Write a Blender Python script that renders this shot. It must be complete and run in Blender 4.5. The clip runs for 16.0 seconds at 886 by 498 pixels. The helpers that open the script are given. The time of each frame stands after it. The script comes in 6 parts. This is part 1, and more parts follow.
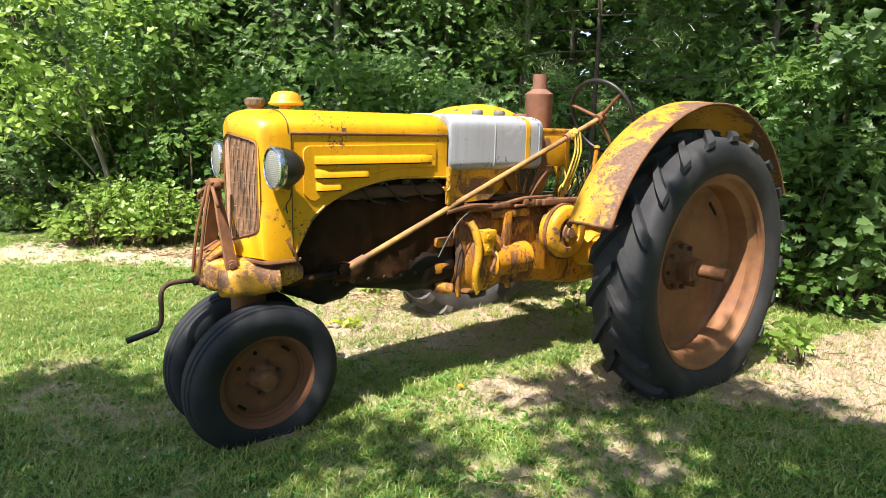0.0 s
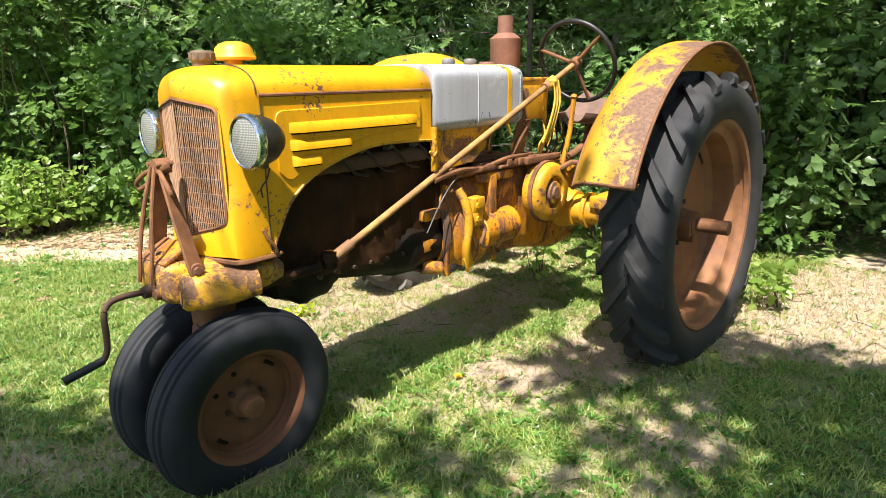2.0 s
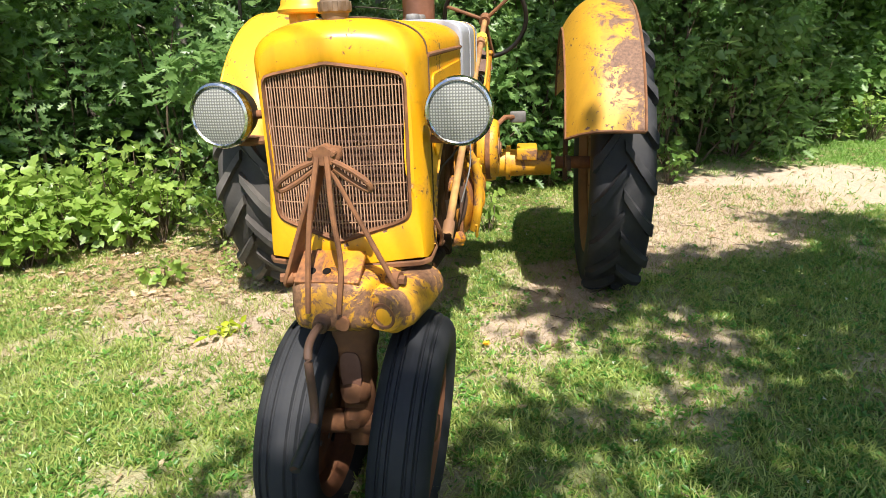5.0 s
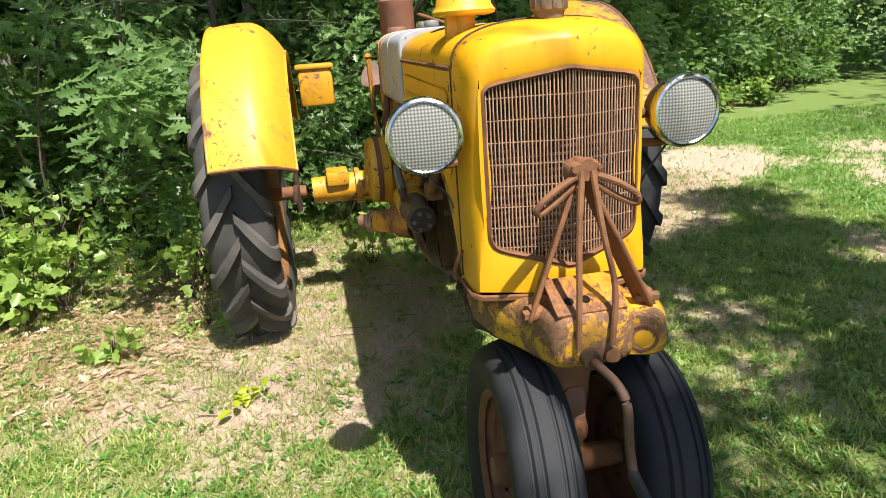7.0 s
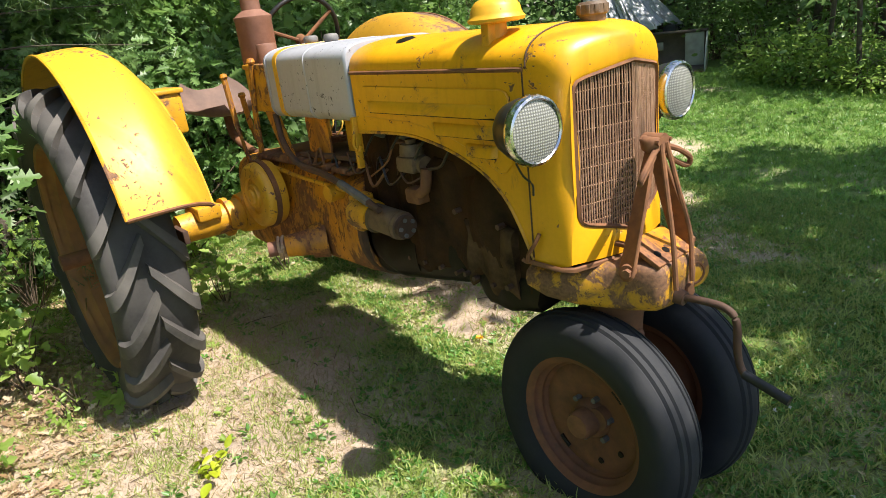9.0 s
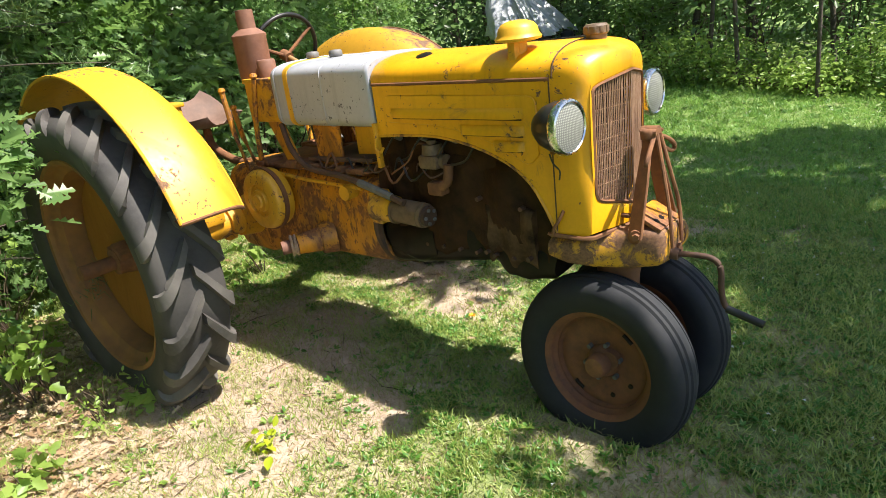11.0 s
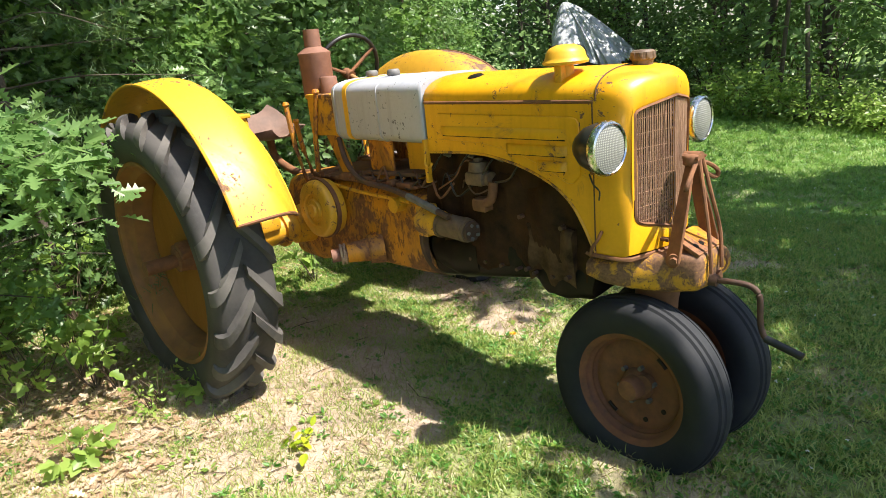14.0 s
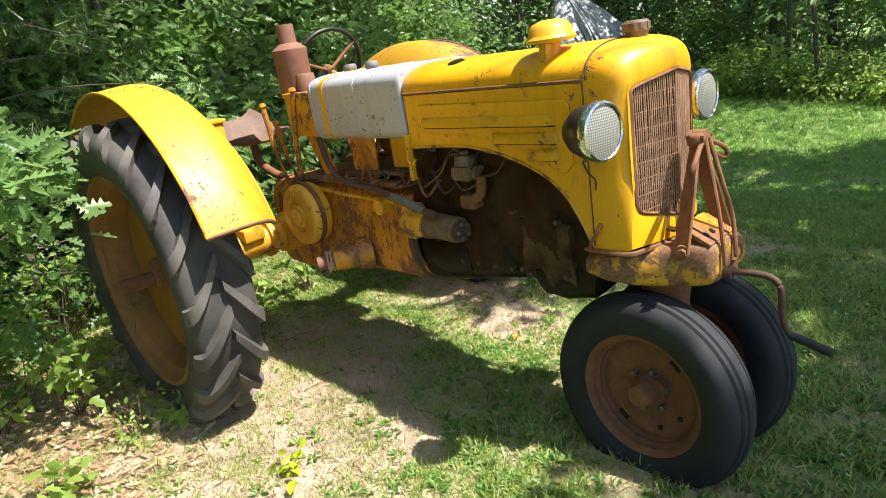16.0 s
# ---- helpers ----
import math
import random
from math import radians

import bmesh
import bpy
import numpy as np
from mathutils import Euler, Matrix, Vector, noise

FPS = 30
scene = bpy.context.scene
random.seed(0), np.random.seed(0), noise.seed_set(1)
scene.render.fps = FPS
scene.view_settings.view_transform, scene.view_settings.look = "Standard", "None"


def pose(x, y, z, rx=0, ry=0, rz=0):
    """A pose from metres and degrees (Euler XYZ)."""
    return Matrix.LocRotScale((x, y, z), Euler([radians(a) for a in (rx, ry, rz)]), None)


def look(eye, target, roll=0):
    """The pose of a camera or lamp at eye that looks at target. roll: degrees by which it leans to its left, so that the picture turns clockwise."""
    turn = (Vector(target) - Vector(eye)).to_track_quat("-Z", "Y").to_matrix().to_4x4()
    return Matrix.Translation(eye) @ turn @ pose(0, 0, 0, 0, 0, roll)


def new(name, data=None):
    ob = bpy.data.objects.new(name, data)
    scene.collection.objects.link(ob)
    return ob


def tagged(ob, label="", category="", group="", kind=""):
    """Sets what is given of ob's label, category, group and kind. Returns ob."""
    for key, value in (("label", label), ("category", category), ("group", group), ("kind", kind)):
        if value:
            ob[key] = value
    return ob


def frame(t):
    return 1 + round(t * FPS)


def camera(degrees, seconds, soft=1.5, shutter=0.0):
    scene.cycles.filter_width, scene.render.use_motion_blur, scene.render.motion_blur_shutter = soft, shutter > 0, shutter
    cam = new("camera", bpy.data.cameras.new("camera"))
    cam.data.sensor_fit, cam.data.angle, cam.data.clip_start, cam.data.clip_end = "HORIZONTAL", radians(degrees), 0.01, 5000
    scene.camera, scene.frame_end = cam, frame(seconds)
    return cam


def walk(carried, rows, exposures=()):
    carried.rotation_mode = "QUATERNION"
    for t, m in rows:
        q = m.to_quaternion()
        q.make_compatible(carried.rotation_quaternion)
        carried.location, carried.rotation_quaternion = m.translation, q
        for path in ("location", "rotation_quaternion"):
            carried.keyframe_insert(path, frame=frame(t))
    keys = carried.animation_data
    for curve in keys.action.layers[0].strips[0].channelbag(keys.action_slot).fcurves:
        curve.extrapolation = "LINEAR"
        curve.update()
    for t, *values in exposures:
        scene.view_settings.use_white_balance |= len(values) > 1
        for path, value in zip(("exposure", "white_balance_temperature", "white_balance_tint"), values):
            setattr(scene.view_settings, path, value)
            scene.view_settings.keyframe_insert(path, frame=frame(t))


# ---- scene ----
cam = camera(69.1, 16.0, 0.6)
PATH = [
    (0, (-3.15, -2.764, 1.426), (-1.926, -1.228, 1.047), 1.4),
    (0.5, (-3.178, -2.657, 1.416), (-1.87, -1.198, 1.016), 1.4),
    (1, (-3.202, -2.491, 1.414), (-1.814, -1.125, 0.958), -0.4),
    (1.5, (-3.184, -2.294, 1.41), (-1.745, -1.003, 0.898), 0.0),
    (2, (-3.192, -2.096, 1.424), (-1.737, -0.824, 0.909), -0.8),
    (2.5, (-3.334, -1.865, 1.423), (-1.743, -0.768, 0.909), -1.7),
    (3, (-3.458, -1.626, 1.424), (-1.806, -0.647, 0.866), -1.3),
    (3.5, (-3.529, -1.394, 1.432), (-1.815, -0.52, 0.884), -0.3),
    (4, (-3.681, -1.094, 1.454), (-1.905, -0.411, 0.837), -1.0),
    (4.2, (-3.697, -0.99, 1.463), (-1.899, -0.401, 0.816), -0.3),
    (4.5, (-3.678, -0.81, 1.437), (-1.856, -0.308, 0.782), -1.1),
    (5, (-3.732, -0.506, 1.433), (-1.856, -0.237, 0.794), -2.0),
    (5.2, (-3.746, -0.374, 1.456), (-1.864, -0.221, 0.797), -2.9),
    (7.3, (-3.497, 0.726, 1.457), (-1.675, 0.233, 0.796), -4.6),
    (7.5, (-3.502, 0.846, 1.486), (-1.732, 0.218, 0.798), -4.7),
    (8, (-3.409, 1.102, 1.474), (-1.749, 0.207, 0.807), -4.5),
    (8.2, (-3.352, 1.186, 1.524), (-1.729, 0.255, 0.82), -5.7),
    (8.5, (-3.28, 1.262, 1.474), (-1.665, 0.258, 0.854), -5.4),
    (9, (-3.158, 1.498, 1.529), (-1.676, 0.337, 0.853), -6.8),
    (9.2, (-3.121, 1.607, 1.555), (-1.686, 0.414, 0.835), -7.3),
    (11.3, (-3.107, 2.135, 1.632), (-1.84, 0.743, 0.956), -7.2),
    (11.5, (-3.132, 2.162, 1.621), (-1.827, 0.789, 0.978), -6.8),
    (12, (-3.196, 2.141, 1.617), (-1.885, 0.764, 0.997), -5.3),
    (12.5, (-3.225, 2.105, 1.612), (-1.87, 0.756, 1.026), -5.1),
    (13, (-3.226, 2.086, 1.612), (-1.871, 0.736, 1.03), -5.4),
    (13.5, (-3.209, 2.095, 1.616), (-1.812, 0.792, 1.022), -5.8),
    (14, (-3.206, 2.101, 1.609), (-1.796, 0.819, 1.003), -5.8),
    (14.5, (-3.213, 2.095, 1.608), (-1.817, 0.805, 0.986), -5.2),
    (15, (-3.233, 2.061, 1.588), (-1.773, 0.849, 0.955), -5.5),
    (15.5, (-3.208, 2.015, 1.582), (-1.744, 0.793, 0.979), -6.9),
    (16, (-3.119, 1.897, 1.552), (-1.685, 0.643, 0.943), -9.1),
]
EXPOSURE = [(0, 1.27, 6500, 14), (3, 1.24, 6500, 14), (5, 1.04, 6500, 14), (8, 0.94, 6500, 14), (11.3, 1.2, 6500, 14), (16, 1.24, 6500, 14)]
walk(cam, [(t, look(e, g, r)) for t, e, g, r in PATH], EXPOSURE)

# ---- world, sun, exposure ----
LEAN_X, LEAN_Y = 0.56, 0.207
SUN_LEAN = Vector((-LEAN_X, -LEAN_Y, 1.0)).normalized()
elev = math.asin(SUN_LEAN.z)
world = bpy.data.worlds.new("world")
scene.world = world
world.use_nodes = True
wn = world.node_tree.nodes
sky = wn.new("ShaderNodeTexSky")
sky.sky_type = "NISHITA"
sky.sun_disc = False
sky.sun_elevation = elev
sky.sun_rotation = math.atan2(SUN_LEAN.x, SUN_LEAN.y)
wn["Background"].inputs["Strength"].default_value = 0.105
world.node_tree.links.new(sky.outputs[0], wn["Background"].inputs["Color"])
sun_data = bpy.data.lights.new("sun", "SUN")
sun_data.energy = 5.0
sun_data.angle = radians(0.53)
sun_data.color = (1.0, 0.95, 0.86)
sun = new("sun", sun_data)
sun.matrix_world = look(SUN_LEAN * 30, (0, 0, 0))


# ---- materials ----
def mat(name):
    m = bpy.data.materials.new(name)
    m.use_nodes = True
    return m, m.node_tree.nodes, m.node_tree.links, m.node_tree.nodes["Principled BSDF"]


def tex(n, l, kind, scale, detail=4.0, rough=0.55, coords=None, dist=0.0):
    t = n.new(kind)
    t.inputs["Scale"].default_value = scale
    if "Detail" in t.inputs:
        t.inputs["Detail"].default_value = detail
    if kind == "ShaderNodeTexNoise":
        t.inputs["Roughness"].default_value = rough
        t.inputs["Distortion"].default_value = dist
    if coords is not None:
        l.new(coords, t.inputs["Vector"])
    return t


def ramp(n, l, source, stops):
    r = n.new("ShaderNodeValToRGB")
    e = r.color_ramp.elements
    while len(e) < len(stops):
        e.new(0.5)
    for k, (p, c) in enumerate(stops):
        e[k].position = p
        e[k].color = (c, c, c, 1) if isinstance(c, (int, float)) else (*c, 1)
    l.new(source, r.inputs["Fac"])
    return r.outputs["Color"]


def mix(n, l, fac, a, b, mode="MIX"):
    m = n.new("ShaderNodeMix")
    m.data_type = "RGBA"
    m.blend_type = mode
    for sock, v in ((m.inputs["Factor"], fac), (m.inputs["A"], a), (m.inputs["B"], b)):
        if isinstance(v, (int, float)):
            sock.default_value = v
        elif isinstance(v, tuple):
            sock.default_value = (*v, 1)
        else:
            l.new(v, sock)
    return m.outputs["Result"]


def bump(n, l, p, height, strength, dist=0.004):
    b = n.new("ShaderNodeBump")
    b.inputs["Strength"].default_value = strength
    b.inputs["Distance"].default_value = dist
    l.new(height, b.inputs["Height"])
    l.new(b.outputs["Normal"], p.inputs["Normal"])


def paint_material(name, paint, faded, rust_from, rough=0.38, stretch=(1, 1, 1), grime=0.0, outer=0.0, chips=0.0, bare=((0.10, 0.05, 0.028), (0.25, 0.125, 0.06)), halo=(0.36, 0.17, 0.03), dents=0.0):
    """Old enamel that flakes off to rust: rust_from is the noise level above which steel shows."""
    m, n, l, p = mat(name)
    co = n.new("ShaderNodeTexCoord").outputs["Object"]
    mp = n.new("ShaderNodeMapping")
    mp.inputs["Scale"].default_value = stretch
    l.new(co, mp.inputs["Vector"])
    v = mp.outputs["Vector"]
    big = tex(n, l, "ShaderNodeTexNoise", 2.3, 5, 0.6, v)
    flake = tex(n, l, "ShaderNodeTexNoise", 9.0, 9, 0.72, v, 0.6)
    fine = tex(n, l, "ShaderNodeTexNoise", 70.0, 5, 0.6, v)
    tone = mix(n, l, big.outputs["Fac"], paint, faded)
    tone = mix(n, l, ramp(n, l, fine.outputs["Fac"], [(0.35, 0.0), (0.8, 0.35)]), tone, tuple(c * 0.72 for c in paint))
    add = n.new("ShaderNodeMath")
    add.operation = "MULTIPLY_ADD"
    l.new(big.outputs["Fac"], add.inputs[0])
    add.inputs[1].default_value = 0.55
    l.new(flake.outputs["Fac"], add.inputs[2])
    if outer:
        # wear grows from the crown towards the outer edge of a fender
        sep = n.new("ShaderNodeSeparateXYZ")
        l.new(co, sep.inputs[0])
        more = n.new("ShaderNodeMath")
        more.operation = "MULTIPLY_ADD"
        l.new(sep.outputs["Y"], more.inputs[0])
        more.inputs[1].default_value = -outer
        more.inputs[2].default_value = -outer * 0.84
        both = n.new("ShaderNodeMath")
        both.operation = "ADD"
        l.new(add.outputs[0], both.inputs[0])
        l.new(more.outputs[0], both.inputs[1])
        add = both
    mask = ramp(n, l, add.outputs[0], [(rust_from, 0.0), (rust_from + 0.035, 1.0)])
    edge = ramp(n, l, add.outputs[0], [(rust_from - 0.08, 0.0), (rust_from, 0.55)])
    rust = mix(n, l, ramp(n, l, fine.outputs["Fac"], [(0.3, 0.0), (0.7, 1.0)]), *bare)
    tone = mix(n, l, edge, tone, halo)
    if chips:
        # clusters of small chips knocked out of the enamel
        spot = tex(n, l, "ShaderNodeTexNoise", 46.0, 4, 0.6, v, 0.8)
        field = tex(n, l, "ShaderNodeTexNoise", 3.7, 4, 0.6, v)
        both = n.new("ShaderNodeMath")
        both.operation = "MULTIPLY_ADD"
        l.new(field.outputs["Fac"], both.inputs[0])
        both.inputs[1].default_value = 0.6
        l.new(spot.outputs["Fac"], both.inputs[2])
        chip = ramp(n, l, both.outputs[0], [(1.05 - chips, 0.0), (1.07 - chips, 1.0)])
        mask = mix(n, l, 1.0, mask, chip, "LIGHTEN")
        # thin streaks of dust that ran down
        run = n.new("ShaderNodeMapping")
        run.inputs["Scale"].default_value = (22, 22, 1.5)
        l.new(co, run.inputs["Vector"])
        dust = tex(n, l, "ShaderNodeTexNoise", 1.0, 5, 0.6, run.outputs["Vector"])
        tone = mix(n, l, ramp(n, l, dust.outputs["Fac"], [(0.5, 0.0), (0.78, 0.4)]), tone, tuple(c * 0.55 for c in faded))
    if grime:
        dirt = tex(n, l, "ShaderNodeTexNoise", 5.0, 6, 0.65, v)
        tone = mix(n, l, ramp(n, l, dirt.outputs["Fac"], [(0.5 - grime * 0.25, 0.0), (0.72, 0.85)]), tone, (0.05, 0.035, 0.022))
    l.new(mix(n, l, mask, tone, rust), p.inputs["Base Color"])
    r = ramp(n, l, mask, [(0.0, rough), (1.0, 0.85)])
    l.new(mix(n, l, 0.25, r, fine.outputs["Color"]), p.inputs["Roughness"])
    hs = mix(n, l, mask, (0.8, 0.8, 0.8), fine.outputs["Color"])
    if dents:
        hollow = tex(n, l, "ShaderNodeTexNoise", 4.0, 3, 0.5, v)
        hs = mix(n, l, dents, hs, hollow.outputs["Color"])
    bump(n, l, p, hs, 0.5, 0.002 + 0.02 * dents)
    return m


def rough_material(name, dark, light, scale=14.0, rough=0.85, metal=0.0, strength=0.4, third=None, dist=0.003, shine=0.5):
    m, n, l, p = mat(name)
    co = n.new("ShaderNodeTexCoord").outputs["Object"]
    a = tex(n, l, "ShaderNodeTexNoise", scale, 8, 0.65, co)
    b = tex(n, l, "ShaderNodeTexNoise", scale * 0.18, 4, 0.6, co)
    c = mix(n, l, ramp(n, l, a.outputs["Fac"], [(0.3, 0.0), (0.7, 1.0)]), dark, light)
    if third:
        c = mix(n, l, ramp(n, l, b.outputs["Fac"], [(0.45, 0.0), (0.62, 0.9)]), c, third)
    else:
        c = mix(n, l, ramp(n, l, b.outputs["Fac"], [(0.35, 0.0), (0.75, 0.6)]), c, tuple(x * 0.6 for x in dark))
    l.new(c, p.inputs["Base Color"])
    p.inputs["Metallic"].default_value = metal
    p.inputs["Specular IOR Level"].default_value = shine
    l.new(ramp(n, l, a.outputs["Fac"], [(0.2, rough - 0.15), (0.8, min(1.0, rough + 0.1))]), p.inputs["Roughness"])
    bump(n, l, p, a.outputs["Fac"], strength, dist)
    return m


YELLOW = (0.80, 0.385, 0.005)
M = {}
M["yellow"] = paint_material("yellow_enamel", YELLOW, (0.70, 0.325, 0.006), 0.985, 0.36, chips=0.06, dents=0.25)
M["yellow_bright"] = paint_material("yellow_enamel_clean", (0.74, 0.40, 0.020), (0.64, 0.33, 0.024), 0.93, 0.45, chips=0.10, halo=(0.46, 0.23, 0.04), dents=0.2)
M["yellow_worn"] = paint_material("yellow_enamel_worn", (0.70, 0.36, 0.012), (0.60, 0.28, 0.016), 0.86, 0.5, chips=0.09)
M["yellow_fender"] = paint_material("yellow_enamel_rust_patches", (0.56, 0.30, 0.015), (0.44, 0.225, 0.02), 0.83, 0.55, (1, 1, 1), 0.0, 1.15, 0.13, ((0.085, 0.045, 0.028), (0.21, 0.115, 0.068)), (0.24, 0.12, 0.03))
M["yellow_cast"] = paint_material("yellow_casting_worn", (0.72, 0.31, 0.008), (0.58, 0.20, 0.010), 0.785, 0.5, (1, 1, 0.5), 0.14, 0.0, 0.165, ((0.10, 0.042, 0.018), (0.30, 0.12, 0.04)), (0.42, 0.17, 0.02))
M["yellow_bolster"] = paint_material("yellow_bolster_rusting", (0.70, 0.37, 0.012), (0.58, 0.27, 0.02), 0.765, 0.55, (1.3, 1.3, 1.3), 0.12, 0.0, 0.14)
M["rim_paint"] = rough_material("rusted_rim", (0.15, 0.062, 0.028), (0.26, 0.115, 0.048), 14, 0.75, 0, 0.25, (0.29, 0.13, 0.052))
M["rim_far"] = rough_material("rusted_orange_rim", (0.16, 0.075, 0.03), (0.27, 0.125, 0.045), 12, 0.75, 0, 0.25, (0.33, 0.15, 0.04))
M["rim_yellow"] = paint_material("dull_orange_rim", (0.33, 0.14, 0.016), (0.25, 0.095, 0.018), 1.0, 0.65, chips=0.05)
M["rim_front"] = rough_material("dark_rusted_rim", (0.085, 0.034, 0.017), (0.225, 0.088, 0.036), 18, 0.8, 0, 0.35, (0.15, 0.058, 0.024))
M["rust"] = rough_material("rusty_iron", (0.12, 0.05, 0.022), (0.29, 0.125, 0.048), 22, 0.85)
M["rust_dark"] = rough_material("dark_rusty_iron", (0.055, 0.03, 0.02), (0.13, 0.065, 0.035), 18, 0.8)
M["muffler"] = rough_material("muffler_rust", (0.17, 0.075, 0.045), (0.24, 0.115, 0.075), 30, 0.75, 0, 0.2)
M["grease"] = rough_material("oily_iron", (0.006, 0.005, 0.004), (0.026, 0.017, 0.010), 9, 0.5, 0, 0.5, None, 0.003, 0.2)
M["grease_brown"] = rough_material("oily_brown_iron", (0.010, 0.006, 0.004), (0.062, 0.028, 0.012), 11, 0.6, 0, 0.7, (0.026, 0.012, 0.005), 0.008, 0.12)
M["seat_pan"] = rough_material("faded_rusty_seat", (0.11, 0.062, 0.042), (0.22, 0.135, 0.098), 16, 0.75, 0, 0.3)
M["dried_dirt"] = rough_material("dried_oily_dirt", (0.022, 0.012, 0.006), (0.13, 0.075, 0.038), 13, 0.85, 0, 0.7, (0.045, 0.025, 0.012), 0.006, 0.15)
M["grille"] = rough_material("rusty_grille", (0.34, 0.18, 0.10), (0.50, 0.31, 0.19), 40, 0.8, 0, 0.2)
M["radiator"] = rough_material("radiator_core", (0.05, 0.024, 0.016), (0.125, 0.058, 0.036), 60, 0.8, 0, 0.6)
M["silver"] = paint_material("silver_paint", (0.42, 0.43, 0.465), (0.33, 0.34, 0.375), 1.0, 0.42, chips=0.085, bare=((0.06, 0.06, 0.07), (0.16, 0.155, 0.16)), halo=(0.5, 0.5, 0.52), dents=0.45)
M["black_bowl"] = rough_material("black_headlight_bowl", (0.012, 0.012, 0.012), (0.04, 0.036, 0.032), 12, 0.42, 0, 0.1)
M["cable"] = rough_material("black_cable", (0.012, 0.012, 0.012), (0.03, 0.03, 0.03), 30, 0.5, 0, 0.1)
M["wheel_black"] = rough_material("black_steering_wheel", (0.01, 0.01, 0.01), (0.03, 0.027, 0.025), 30, 0.45, 0, 0.1)
M["lever"] = rough_material("pale_rod", (0.30, 0.15, 0.045), (0.44, 0.26, 0.085), 25, 0.7, 0, 0.3, (0.2, 0.1, 0.05))
M["rope"] = rough_material("yellow_cord", (0.6, 0.36, 0.03), (0.75, 0.5, 0.08), 80, 0.8, 0, 0.5)
M["rag"] = rough_material("faded_cloth", (0.4, 0.25, 0.15), (0.5, 0.36, 0.24), 40, 0.9, 0, 0.5)
M["brown_steel"] = rough_material("brown_steel", (0.09, 0.055, 0.032), (0.22, 0.145, 0.085), 26, 0.65)
M["felt"] = rough_material("grey_metal", (0.09, 0.085, 0.078), (0.21, 0.2, 0.185), 20, 0.6, 0, 0.2)
M["loader_grey"] = rough_material("dull_green_grey_steel", (0.34, 0.36, 0.32), (0.45, 0.47, 0.42), 6, 0.7, 0, 0.2, (0.2, 0.18, 0.15))
M["loader_dark"] = rough_material("dark_steel", (0.06, 0.048, 0.038), (0.14, 0.108, 0.082), 6, 0.75, 0, 0.2)


def rubber_material(name, base, dust):
    m, n, l, p = mat(name)
    co = n.new("ShaderNodeTexCoord").outputs["Object"]
    a = tex(n, l, "ShaderNodeTexNoise", 3.5, 6, 0.6, co)
    b = tex(n, l, "ShaderNodeTexNoise", 45, 6, 0.7, co)
    c = mix(n, l, ramp(n, l, a.outputs["Fac"], [(0.38, 0.0), (0.75, 0.75)]), base, dust)
    c = mix(n, l, ramp(n, l, b.outputs["Fac"], [(0.45, 0.0), (0.75, 0.5)]), c, tuple(x * 1.7 for x in base))
    l.new(c, p.inputs["Base Color"])
    l.new(ramp(n, l, a.outputs["Fac"], [(0.3, 0.62), (0.8, 0.85)]), p.inputs["Roughness"])
    p.inputs["Specular IOR Level"].default_value = 0.3
    bump(n, l, p, b.outputs["Fac"], 0.25, 0.002)
    return m


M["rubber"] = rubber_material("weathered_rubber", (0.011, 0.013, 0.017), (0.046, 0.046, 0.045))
# rear tyres: sun and shade are put into these three rubber tones
M["rubber_rear"] = rubber_material("sunlit_grey_weathered_rubber", (0.062, 0.058, 0.054), (0.20, 0.182, 0.158))
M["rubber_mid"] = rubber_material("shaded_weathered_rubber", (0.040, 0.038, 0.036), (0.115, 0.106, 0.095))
M["rubber_near"] = rubber_material("shade_darkened_weathered_rubber", (0.018, 0.019, 0.022), (0.066, 0.064, 0.062))

m, n, l, p = mat("chrome")
p.inputs["Metallic"].default_value = 1.0
p.inputs["Base Color"].default_value = (0.62, 0.62, 0.6, 1)
co = n.new("ShaderNodeTexCoord").outputs["Object"]
a = tex(n, l, "ShaderNodeTexNoise", 60, 6, 0.6, co)
l.new(ramp(n, l, a.outputs["Fac"], [(0.4, 0.12), (0.7, 0.4)]), p.inputs["Roughness"])
M["chrome"] = m

m, n, l, p = mat("ribbed_lens_glass")
co = n.new("ShaderNodeTexCoord").outputs["Object"]
sep = n.new("ShaderNodeSeparateXYZ")
l.new(co, sep.inputs[0])
waves = []
for k in ("Y", "Z"):
    w = n.new("ShaderNodeMath")
    w.operation = "MULTIPLY"
    w.inputs[1].default_value = 820
    l.new(sep.outputs[k], w.inputs[0])
    s = n.new("ShaderNodeMath")
    s.operation = "SINE"
    l.new(w.outputs[0], s.inputs[0])
    waves.append(s.outputs[0])
w = n.new("ShaderNodeMath")
w.operation = "ADD"
l.new(waves[0], w.inputs[0])
l.new(waves[1], w.inputs[1])
l.new(ramp(n, l, w.outputs[0], [(0.0, (0.15, 0.15, 0.135)), (0.3, (0.22, 0.22, 0.20)), (0.9, (0.33, 0.33, 0.295))]), p.inputs["Base Color"])
p.inputs["Roughness"].default_value = 0.32
bump(n, l, p, w.outputs[0], 0.25, 0.0008)
M["lens"] = m


